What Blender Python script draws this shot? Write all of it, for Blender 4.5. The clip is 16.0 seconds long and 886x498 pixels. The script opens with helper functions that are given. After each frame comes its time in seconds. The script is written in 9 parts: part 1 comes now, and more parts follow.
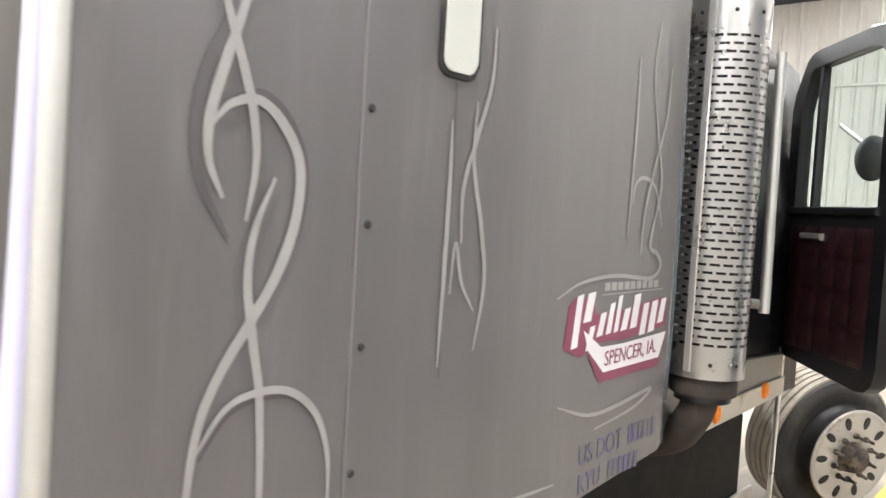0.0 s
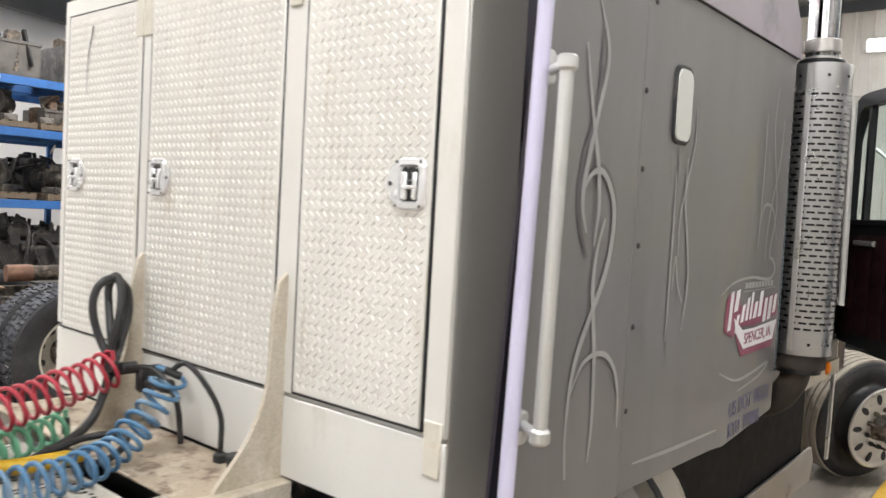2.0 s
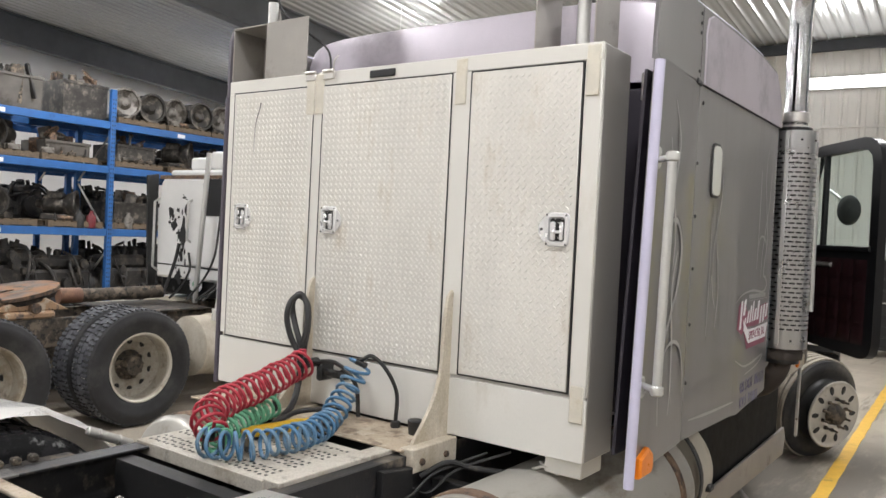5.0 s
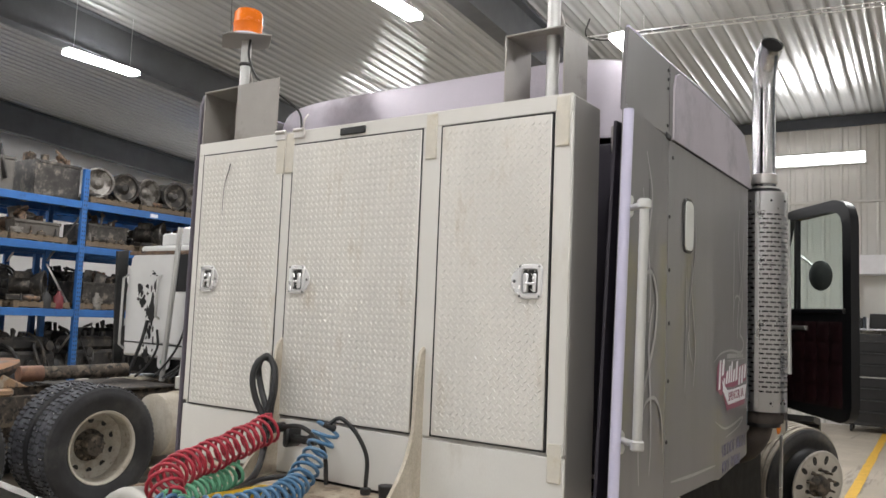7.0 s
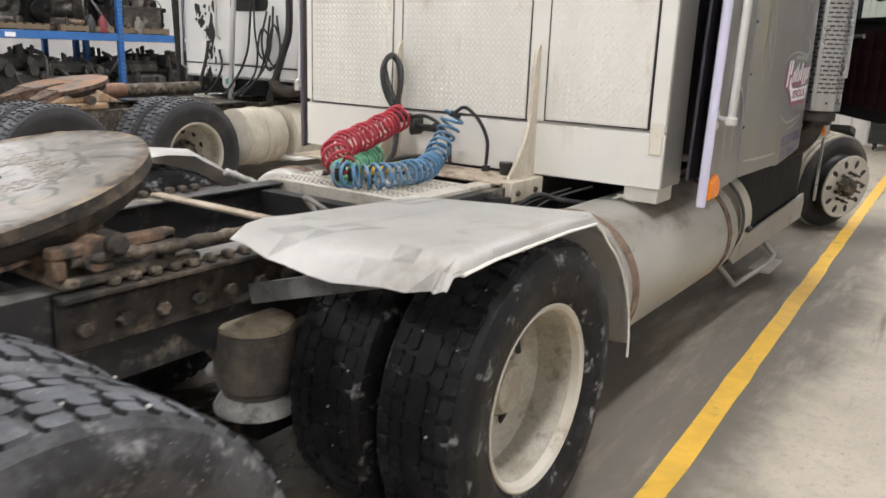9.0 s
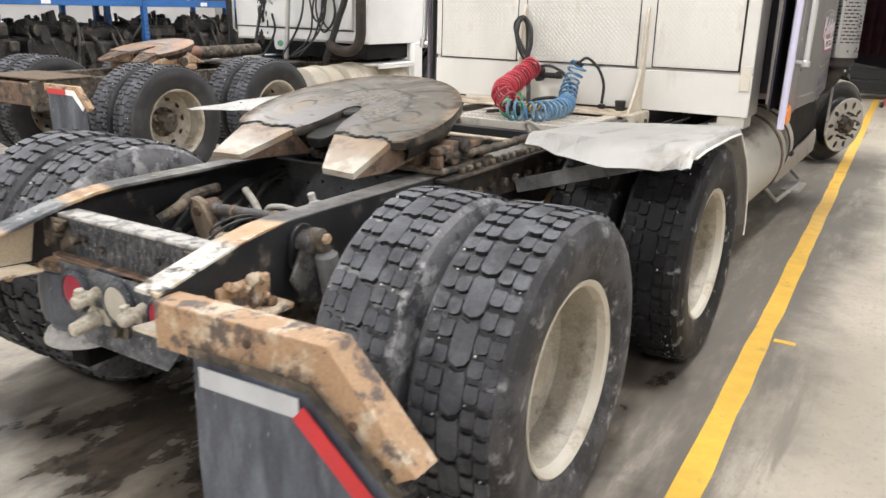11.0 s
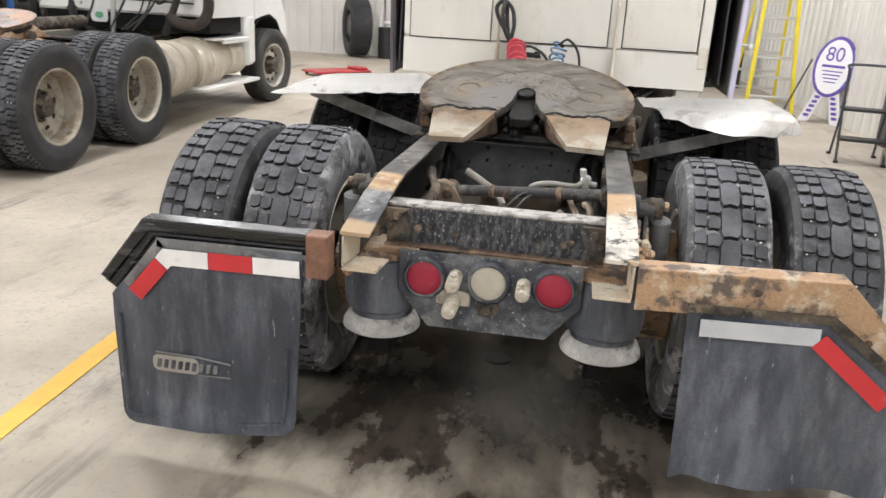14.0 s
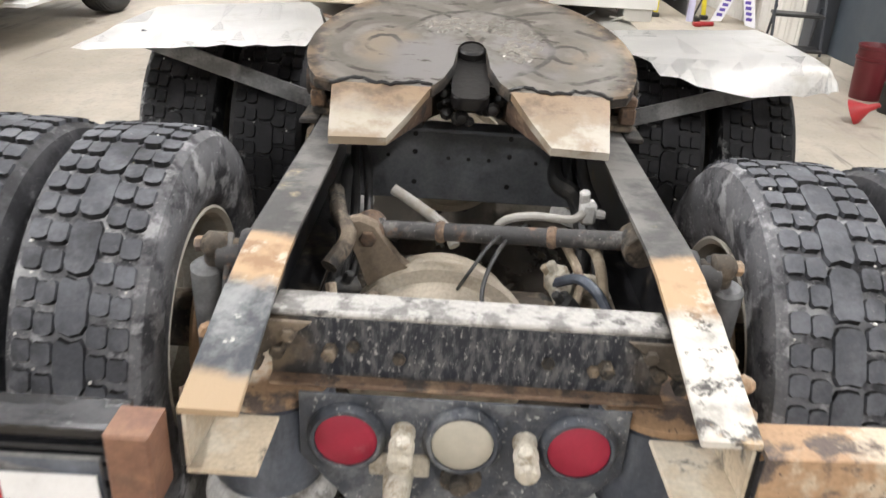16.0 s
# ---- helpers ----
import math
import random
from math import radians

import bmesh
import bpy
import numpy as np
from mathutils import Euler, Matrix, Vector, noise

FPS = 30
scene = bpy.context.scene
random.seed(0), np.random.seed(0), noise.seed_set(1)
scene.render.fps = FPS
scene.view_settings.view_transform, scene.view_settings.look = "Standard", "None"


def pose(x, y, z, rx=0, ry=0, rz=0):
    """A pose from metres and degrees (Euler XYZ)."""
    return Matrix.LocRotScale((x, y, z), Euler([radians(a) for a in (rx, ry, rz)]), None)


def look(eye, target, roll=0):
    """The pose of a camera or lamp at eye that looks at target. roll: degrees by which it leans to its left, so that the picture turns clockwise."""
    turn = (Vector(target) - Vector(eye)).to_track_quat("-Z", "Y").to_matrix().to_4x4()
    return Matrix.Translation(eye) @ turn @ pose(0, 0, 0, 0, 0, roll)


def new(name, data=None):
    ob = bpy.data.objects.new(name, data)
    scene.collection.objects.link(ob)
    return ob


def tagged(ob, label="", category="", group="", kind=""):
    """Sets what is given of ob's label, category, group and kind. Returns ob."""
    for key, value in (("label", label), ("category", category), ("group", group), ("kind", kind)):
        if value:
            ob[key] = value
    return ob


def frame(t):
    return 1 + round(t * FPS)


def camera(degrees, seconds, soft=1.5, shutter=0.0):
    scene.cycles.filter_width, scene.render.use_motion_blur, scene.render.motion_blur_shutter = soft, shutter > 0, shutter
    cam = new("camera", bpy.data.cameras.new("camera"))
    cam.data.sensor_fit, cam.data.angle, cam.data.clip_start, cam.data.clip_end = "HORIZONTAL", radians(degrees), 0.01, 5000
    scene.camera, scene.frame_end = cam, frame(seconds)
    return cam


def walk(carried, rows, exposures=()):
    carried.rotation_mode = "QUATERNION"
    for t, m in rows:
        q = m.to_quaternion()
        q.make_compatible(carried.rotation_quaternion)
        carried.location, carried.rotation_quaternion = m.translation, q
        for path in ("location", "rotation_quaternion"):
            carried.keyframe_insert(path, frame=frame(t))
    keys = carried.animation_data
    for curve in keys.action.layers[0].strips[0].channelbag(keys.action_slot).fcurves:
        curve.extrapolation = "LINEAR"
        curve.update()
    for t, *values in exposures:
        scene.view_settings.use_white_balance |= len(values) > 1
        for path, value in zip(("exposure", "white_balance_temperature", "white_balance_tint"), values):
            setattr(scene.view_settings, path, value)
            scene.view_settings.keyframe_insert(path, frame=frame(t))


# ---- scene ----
cam = camera(58.8, 16.0, 1.5, 0.35)
PATH = [
    (0, (2.316, 3.208, 1.728), (0.989, 4.701, 1.627), 3.4),
    (0.5, (2.312, 2.928, 1.774), (0.991, 4.425, 1.66), 3.6),
    (1, (2.27, 2.693, 1.774), (0.961, 4.201, 1.668), 3.4),
    (1.5, (2.237, 2.478, 1.77), (0.938, 3.995, 1.667), 3.3),
    (2, (2.241, 2.123, 1.765), (0.952, 3.649, 1.665), 3.1),
    (2.5, (2.235, 1.74, 1.733), (0.954, 3.272, 1.629), 3.2),
    (3, (2.267, 1.441, 1.697), (0.998, 2.984, 1.593), 3.1),
    (3.2, (2.254, 1.326, 1.689), (1.003, 2.884, 1.588), 3.1),
    (5.3, (2.306, 0.899, 1.8), (1.142, 2.526, 1.788), 2.7),
    (5.5, (2.306, 0.901, 1.794), (1.143, 2.527, 1.846), 2.7),
    (6, (2.313, 0.895, 1.789), (1.161, 2.522, 1.944), 2.6),
    (6.5, (2.301, 0.935, 1.739), (1.161, 2.567, 1.927), 2.4),
    (7, (2.279, 0.978, 1.678), (1.149, 2.619, 1.851), 2.3),
    (7.5, (2.269, 0.961, 1.61), (1.146, 2.615, 1.653), 2.1),
    (8, (2.261, 0.792, 1.553), (1.127, 2.413, 1.263), 2.3),
    (8.5, (2.248, 0.535, 1.55), (1.127, 2.136, 1.125), 2.1),
    (9, (2.209, 0.274, 1.52), (1.102, 1.865, 1.024), 2.1),
    (9.5, (2.162, -0.06, 1.546), (1.072, 1.514, 0.97), 1.8),
    (10, (2.127, -0.427, 1.519), (1.047, 1.149, 0.927), 2.1),
    (10.2, (2.112, -0.584, 1.523), (1.032, 0.992, 0.932), 1.6),
    (12.3, (1.313, -2.023, 1.509), (0.618, -0.248, 0.905), 2.7),
    (12.5, (1.154, -2.115, 1.518), (0.532, -0.315, 0.905), 2.8),
    (13, (0.799, -2.231, 1.521), (0.292, -0.396, 0.907), 3.0),
    (13.5, (0.485, -2.211, 1.518), (0.055, -0.359, 0.898), 3.1),
    (14, (0.232, -2.157, 1.517), (-0.079, -0.282, 0.894), 3.2),
    (14.5, (0.091, -1.98, 1.539), (-0.092, -0.098, 0.884), 3.2),
    (15, (0.022, -1.608, 1.513), (-0.083, 0.259, 0.803), 2.9),
    (15.5, (-0.034, -1.264, 1.519), (-0.081, 0.568, 0.718), 3.3),
    (16, (-0.05, -0.963, 1.553), (-0.058, 0.846, 0.7), 3.5),
]
walk(cam, [(t, look(eye, target, roll)) for t, eye, target, roll in PATH],
     [(0, 1.14), (0.5, 0.36), (1, 0.12), (1.5, 0.33), (2, 0.42), (3, 0.2), (5.5, 0.05), (6, -0.18), (6.5, -0.24), (7, -0.16), (8, 0.1), (9, 0.28), (10, 0.6), (12.5, 0.44), (14, 0.38), (15, 0.42), (16, 0.6)])

# ---- world and lamps ----
world = bpy.data.worlds.new("world")
scene.world = world
world.use_nodes = True
world.node_tree.nodes["Background"].inputs[0].default_value = (0.8, 0.85, 0.9, 1)
world.node_tree.nodes["Background"].inputs[1].default_value = 0.006

BUILD = pose(0, 0, 0, 0, 0, 2.2)  # the building is turned a little against the truck
EAVE, RISE, YF, YB, XL, XR = 5.8, 0.07, 17.3, -9.0, -17.0, 14.0


def ceil_z(y):
    return EAVE + RISE * (YF - y)


LAMPZ = 5.5  # the strip lights hang level
# the pair at x -14.2 is unseen, added to brighten the left wall
LAMPS = [(-8.94, 8.28), (-3.34, 8.32), (-1.27, 11.26), (-7.0, 13.4), (2.6, 8.6), (8.5, 9.0), (-9.0, 1.8), (-3.4, 1.8), (2.2, 1.8), (8.0, 2.0), (-12.7, 15.3), (-14.2, 7.0), (-14.2, 1.6),
         (-9.0, -5.0), (-3.4, -4.8), (2.2, -4.8), (8.0, -5.0)]


def lamp(name, m, power, sx, sy, color=(0.985, 0.98, 0.99)):
    d = bpy.data.lights.new(name, "AREA")
    d.shape, d.size, d.size_y, d.energy, d.color = "RECTANGLE", sx, sy, power, color
    ob = new(name, d)
    ob.matrix_world = m
    return ob


for lx, ly in LAMPS:
    lamp("ceiling_lamp", BUILD @ pose(lx, ly, LAMPZ - 0.05), 112, 0.22, 1.25)
lamp("wall_lamp", BUILD @ pose(0.33, YF - 0.16, 4.97, 90, 0, 180), 35, 1.6, 0.2)

# ---- materials ----


def nodes_of(name):
    m = bpy.data.materials.new(name)
    m.use_nodes = True
    return m, m.node_tree.nodes, m.node_tree.links, m.node_tree.nodes["Principled BSDF"]


def mixc(n, l, fac, a, b):
    x = n.new("ShaderNodeMix")
    x.data_type = "RGBA"
    for sock, v in ((x.inputs[6], a), (x.inputs[7], b)):
        if isinstance(v, tuple):
            sock.default_value = (*v, 1)
        else:
            l.new(v, sock)
    if isinstance(fac, float):
        x.inputs[0].default_value = fac
    else:
        l.new(fac, x.inputs[0])
    return x.outputs[2]


def noise_of(n, l, scale, detail=4.0, rough=0.55, stretch=None, space="Object", off=0.0):
    co = n.new("ShaderNodeTexCoord").outputs[space]
    if stretch or off:
        mp = n.new("ShaderNodeMapping")
        mp.inputs["Scale"].default_value = stretch or (1, 1, 1)
        mp.inputs["Location"].default_value = (off, off * 0.7, -off)
        l.new(co, mp.inputs[0])
        co = mp.outputs[0]
    t = n.new("ShaderNodeTexNoise")
    t.inputs["Scale"].default_value, t.inputs["Detail"].default_value, t.inputs["Roughness"].default_value = scale, detail, rough
    l.new(co, t.inputs["Vector"])
    return t.outputs["Fac"]


def ramp(n, l, fac, lo, hi):
    r = n.new("ShaderNodeMapRange")
    r.inputs[1].default_value, r.inputs[2].default_value = lo, hi
    r.interpolation_type = "SMOOTHSTEP"
    l.new(fac, r.inputs[0])
    return r.outputs[0]


def mat(name, base, rough=0.6, metal=0.0, vary=0.12, scale=6.0, fine=90.0, bump=0.15, dirt=None, dirt_at=(0.5, 0.7), dirt_scale=3.0,
        stretch=None, coat=0.0, spec=0.5, rough_vary=0.12):
    """A surface with broad and fine variation, and patches of dirt or rust."""
    m, n, l, p = nodes_of(name)
    a = tuple(min(1, c * (1 + vary)) for c in base)
    b = tuple(c * (1 - vary) for c in base)
    col = mixc(n, l, ramp(n, l, noise_of(n, l, scale, 5, 0.6, stretch), 0.3, 0.7), b, a)
    grain = noise_of(n, l, fine, 3, 0.6, stretch)
    col = mixc(n, l, ramp(n, l, grain, 0.35, 0.75), col, mixc(n, l, 0.5, col, tuple(c * (1 - vary) for c in base)))
    if dirt:
        d1 = ramp(n, l, noise_of(n, l, dirt_scale, 8, 0.68, stretch), *dirt_at)
        col = mixc(n, l, d1, col, dirt)
        ml = n.new("ShaderNodeMath")
        ml.operation = "MULTIPLY_ADD"
        l.new(d1, ml.inputs[0])
        ml.inputs[1].default_value, ml.inputs[2].default_value = min(0.3, 0.95 - rough), rough
        l.new(ml.outputs[0], p.inputs["Roughness"])
    else:
        rr = n.new("ShaderNodeMapRange")
        rr.inputs[3].default_value, rr.inputs[4].default_value = max(0.03, rough - rough_vary), min(1, rough + rough_vary)
        l.new(noise_of(n, l, scale * 2.5, 4, 0.6, stretch), rr.inputs[0])
        l.new(rr.outputs[0], p.inputs["Roughness"])
    l.new(col, p.inputs["Base Color"])
    p.inputs["Metallic"].default_value = metal
    p.inputs["Coat Weight"].default_value = coat
    p.inputs["Specular IOR Level"].default_value = spec
    if bump:
        bp = n.new("ShaderNodeBump")
        bp.inputs["Strength"].default_value, bp.inputs["Distance"].default_value = bump, 0.004
        l.new(grain, bp.inputs["Height"])
        l.new(bp.outputs[0], p.inputs["Normal"])
    return m


def glow(name, color, strength):
    m, n, l, p = nodes_of(name)
    p.inputs["Base Color"].default_value = (*color, 1)
    p.inputs["Emission Color"].default_value = (*color, 1)
    p.inputs["Emission Strength"].default_value = strength
    return m


def glass(name, tint=(0.9, 0.95, 0.93), rough=0.02):
    m, n, l, p = nodes_of(name)
    p.inputs["Base Color"].default_value = (*tint, 1)
    p.inputs["Transmission Weight"].default_value = 1
    p.inputs["Roughness"].default_value = rough
    p.inputs["IOR"].default_value = 1.1
    return m


def concrete():
    m, n, l, p = nodes_of("worn_concrete")
    col = mixc(n, l, ramp(n, l, noise_of(n, l, 0.7, 6, 0.6), 0.35, 0.7), (0.345, 0.302, 0.24), (0.49, 0.437, 0.358))
    col = mixc(n, l, ramp(n, l, noise_of(n, l, 9, 6, 0.7), 0.45, 0.75), col, (0.36, 0.325, 0.275))
    col = mixc(n, l, ramp(n, l, noise_of(n, l, 38, 8, 0.75, (1.0, 0.8, 1.0), off=77), 0.52, 0.7), col, (0.27, 0.235, 0.19))
    col = mixc(n, l, ramp(n, l, noise_of(n, l, 1.6, 9, 0.72, (1.0, 0.35, 1.0)), 0.56, 0.72), col, (0.19, 0.165, 0.135))
    # a broad strip along the bay: dirt plus the truck's shade painted in, with streaks of tyre rubber
    x_, y_ = axis_of(n, l, 0, 0.7, 1.7), axis_of(n, l, 1, 1.2, 1.1)
    bay = both(n, l, both(n, l, ramp(n, l, x_, -1.5, -1.0), ramp(n, l, x_, 1.85, 1.5)), both(n, l, ramp(n, l, y_, -0.7, 1.1), ramp(n, l, y_, 10.5, 8.5)))
    bay = both(n, l, bay, ramp(n, l, noise_of(n, l, 2.2, 8, 0.7, (1.6, 0.3, 1.0), off=4), 0.22, 0.55))
    col = mixc(n, l, bay, col, (0.138, 0.121, 0.1))
    col = mixc(n, l, ramp(n, l, noise_of(n, l, 22, 7, 0.75, off=23), 0.6, 0.72), col, (0.17, 0.145, 0.115))
    trk = both(n, l, ramp(n, l, noise_of(n, l, 5, 6, 0.65, (1.0, 0.07, 1.0), off=15), 0.56, 0.66), ramp(n, l, noise_of(n, l, 0.6, 3, 0.5, off=8), 0.45, 0.6))
    col = mixc(n, l, trk, col, (0.2, 0.175, 0.145))
    # oil and wet dirt where the tractor stands
    g = n.new("ShaderNodeTexCoord").outputs["Object"]
    mp = n.new("ShaderNodeMapping")
    mp.inputs["Location"].default_value, mp.inputs["Scale"].default_value = (-0.05, -0.55, 0), (0.62, 0.42, 1)
    l.new(g, mp.inputs[0])
    ln = n.new("ShaderNodeVectorMath")
    ln.operation = "LENGTH"
    l.new(mp.outputs[0], ln.inputs[0])
    add = n.new("ShaderNodeMath")
    add.operation = "MULTIPLY_ADD"
    l.new(noise_of(n, l, 2.2, 9, 0.63, (1.4, 0.75, 1.0)), add.inputs[0])
    add.inputs[1].default_value = -2.0
    l.new(ln.outputs["Value"], add.inputs[2])
    oil = n.new("ShaderNodeMapRange")
    oil.inputs[1].default_value, oil.inputs[2].default_value, oil.inputs[3].default_value, oil.inputs[4].default_value = -0.58, -0.22, 1, 0
    l.new(add.outputs[0], oil.inputs[0])
    col = mixc(n, l, oil.outputs[0], col, mottle(n, l, (0.028, 0.023, 0.019), (0.06, 0.048, 0.037), 0.5, 6, 91, 0.1, (1.0, 0.5, 1.0)))
    l.new(col, p.inputs["Base Color"])
    rg = n.new("ShaderNodeMapRange")
    rg.inputs[3].default_value, rg.inputs[4].default_value = 0.62, 0.2
    l.new(oil.outputs[0], rg.inputs[0])
    l.new(rg.outputs[0], p.inputs["Roughness"])
    bp = n.new("ShaderNodeBump")
    bp.inputs["Strength"].default_value, bp.inputs["Distance"].default_value = 0.25, 0.004
    l.new(noise_of(n, l, 60, 5, 0.7), bp.inputs["Height"])
    l.new(bp.outputs[0], p.inputs["Normal"])
    return m


LINE = mat("yellow_floor_paint", (0.72, 0.43, 0.05), 0.5, 0, 0.1, 8, 70, 0.2, (0.34, 0.25, 0.12), (0.58, 0.74), 7)
LINER = mat("white_ribbed_steel", (0.62, 0.6, 0.56), 0.33, 0.0, 0.05, 1.5, 40, 0.03, (0.45, 0.43, 0.39), (0.6, 0.85), 1.2)
CEILM = mat("white_ceiling_steel", (0.5, 0.5, 0.49), 0.22, 0.35, 0.04, 0.6, 8, 0.0, rough_vary=0.03)
RAFTER = mat("dark_grey_rafter_paint", (0.085, 0.088, 0.093), 0.5, 0, 0.15, 2, 60, 0.05)
DRYWALL = mat("plain_wall_paint", (0.8, 0.785, 0.76), 0.75, 0, 0.05, 1.2, 50, 0.05, (0.45, 0.43, 0.4), (0.62, 0.85), 2)
TUBE = glow("lamp_diffuser", (0.99, 0.985, 1.0), 52.0)
WALLTUBE = glow("wall_lamp_diffuser", (0.99, 0.985, 1.0), 9.0)
LAMPBODY = mat("lamp_housing", (0.6, 0.6, 0.58), 0.5)
GREY = mat("grey_sleeper_paint", (0.165, 0.159, 0.16), 0.36, 0.25, 0.06, 2.0, 260, 0.03, (0.23, 0.222, 0.222), (0.5, 0.85), 2.5, (1.0, 3.0, 0.35), 0.25)
LILAC = mat("lilac_roof_paint", (0.42, 0.385, 0.43), 0.4, 0.2, 0.08, 1.5, 200, 0.03, (0.3, 0.28, 0.3), (0.5, 0.75), 2)
EDGE = mat("lilac_edge_trim", (0.55, 0.53, 0.68), 0.4, 0.0, 0.05, 4, 120, 0.03)
BEIGE = mat("aged_white_paint", (0.68, 0.665, 0.62), 0.5, 0.0, 0.05, 1.5, 150, 0.05, (0.5, 0.46, 0.38), (0.56, 0.8), 3.0, (1, 1, 0.4))
PLATE = mat("checker_plate_paint", (0.68, 0.662, 0.612), 0.38, 0.0, 0.07, 3, 90, 0.06, (0.44, 0.375, 0.28), (0.52, 0.88), 6.0, (1.4, 1, 0.5))
ALU = mat("brushed_aluminium", (0.6, 0.58, 0.55), 0.38, 0.85, 0.08, 3, 180, 0.05, (0.42, 0.4, 0.37), (0.5, 0.75), 4)
CHROME = mat("chrome", (0.8, 0.8, 0.8), 0.16, 1.0, 0.03, 5, 120, 0.01, rough_vary=0.05)
STEEL = mat("stainless_steel", (0.82, 0.81, 0.8), 0.3, 0.95, 0.05, 4, 150, 0.02)
BLACK = mat("dirty_black_paint", (0.013, 0.013, 0.014), 0.5, 0.0, 0.3, 5, 100, 0.2, (0.1, 0.088, 0.075), (0.58, 0.8), 7)
RAILM = mat("worn_black_frame_paint", (0.018, 0.018, 0.02), 0.45, 0.0, 0.3, 5, 90, 0.25, (0.17, 0.145, 0.115), (0.54, 0.7), 7)
def patchy(name, cols, at, scale=6.0, soft=0.04, rough=0.7, metal=0.0, bump=0.5, stretch=None, speck=None, speck_at=0.66):
    """Flaking, stained metal: patches of several colours one over the other, with fine specks on top."""
    m, n, l, p = nodes_of(name)
    grain = noise_of(n, l, 110, 4, 0.65)
    col = mixc(n, l, ramp(n, l, grain, 0.3, 0.7), tuple(c * 0.84 for c in cols[0]), tuple(min(1, c * 1.08) for c in cols[0]))
    for k, (c, lim) in enumerate(zip(cols[1:], at)):
        mk = ramp(n, l, noise_of(n, l, scale * (1 + 0.37 * k), 9, 0.66, stretch, off=3.1 + 5.7 * k), lim - soft, lim + soft)
        shade = mixc(n, l, ramp(n, l, grain, 0.3, 0.7), tuple(v * 0.86 for v in c), tuple(min(1, v * 1.07) for v in c))
        col = mixc(n, l, mk, col, shade)
    if speck:
        col = mixc(n, l, ramp(n, l, noise_of(n, l, scale * 9, 5, 0.7, stretch, off=40), speck_at - 0.04, speck_at + 0.04), col, speck)
    l.new(col, p.inputs["Base Color"])
    p.inputs["Roughness"].default_value, p.inputs["Metallic"].default_value = rough, metal
    bp = n.new("ShaderNodeBump")
    bp.inputs["Strength"].default_value, bp.inputs["Distance"].default_value = bump, 0.004
    l.new(noise_of(n, l, scale * 6, 7, 0.7), bp.inputs["Height"])
    l.new(bp.outputs[0], p.inputs["Normal"])
    return m


def axis_of(n, l, k, wobble=0.0, wscale=5.0):
    """One object coordinate with a wobble, for stains that keep to a place."""
    sp = n.new("ShaderNodeSeparateXYZ")
    l.new(n.new("ShaderNodeTexCoord").outputs["Object"], sp.inputs[0])
    if not wobble:
        return sp.outputs[k]
    ma = n.new("ShaderNodeMath")
    ma.operation = "MULTIPLY_ADD"
    l.new(noise_of(n, l, wscale, 7, 0.65, None, off=11.0 + k), ma.inputs[0])
    ma.inputs[1].default_value = wobble
    sub = n.new("ShaderNodeMath")
    sub.operation = "SUBTRACT"
    l.new(sp.outputs[k], sub.inputs[0])
    sub.inputs[1].default_value = wobble / 2
    l.new(sub.outputs[0], ma.inputs[2])
    return ma.outputs[0]


def both(n, l, a, b):
    ml = n.new("ShaderNodeMath")
    ml.operation = "MULTIPLY"
    l.new(a, ml.inputs[0])
    l.new(b, ml.inputs[1])
    return ml.outputs[0]


def mottle(n, l, c1, c2, lim, scale, off, soft=0.05, stretch=None):
    return mixc(n, l, ramp(n, l, noise_of(n, l, scale, 9, 0.68, stretch, off=off), lim - soft, lim + soft), c1, c2)


def end_surface(m, n, l, p, col, rough, bump=0.5, scale=50):
    l.new(col, p.inputs["Base Color"])
    p.inputs["Roughness"].default_value = rough
    bp = n.new("ShaderNodeBump")
    bp.inputs["Strength"].default_value, bp.inputs["Distance"].default_value = bump, 0.004
    l.new(noise_of(n, l, scale, 7, 0.7), bp.inputs["Height"])
    l.new(bp.outputs[0], p.inputs["Normal"])
    return m


def rail_top():
    """Top flanges: scraped ends (black with white flakes on one rail, white with black on the other), a rusty tan band, dusty grey ahead."""
    m, n, l, p = nodes_of("scuffed_frame_top")
    y = axis_of(n, l, 1, 0.16, 6)
    grey = mottle(n, l, (0.17, 0.162, 0.15), (0.06, 0.058, 0.056), 0.52, 7, 2, 0.1)
    grey = mottle(n, l, grey, (0.4, 0.33, 0.2), 0.62, 4, 9, 0.05)
    tan = mottle(n, l, (0.46, 0.31, 0.18), (0.3, 0.18, 0.1), 0.55, 8, 17, 0.08)
    tan = mottle(n, l, tan, (0.55, 0.47, 0.36), 0.6, 13, 21)
    dark = mottle(n, l, (0.05, 0.055, 0.064), (0.27, 0.275, 0.275), 0.54, 11, 27, 0.14)
    dark = mottle(n, l, dark, (0.5, 0.48, 0.44), 0.66, 24, 30, 0.03)
    dark = mixc(n, l, ramp(n, l, axis_of(n, l, 1, 0.05, 9), 0.05, 0.02), dark, (0.4, 0.29, 0.18))
    pale = mottle(n, l, (0.6, 0.57, 0.51), (0.3, 0.28, 0.25), 0.54, 9, 31, 0.1)
    pale = mottle(n, l, pale, (0.06, 0.055, 0.05), 0.57, 19, 33, 0.04)
    pale = mottle(n, l, pale, (0.5, 0.36, 0.22), 0.6, 6, 37, 0.05)
    side = ramp(n, l, axis_of(n, l, 0), -0.02, 0.02)
    rear = mixc(n, l, side, dark, pale)
    col = mixc(n, l, ramp(n, l, y, 0.37, 0.42), tan, grey)
    col = mixc(n, l, ramp(n, l, y, 0.21, 0.26), rear, col)
    return end_surface(m, n, l, p, col, 0.6)


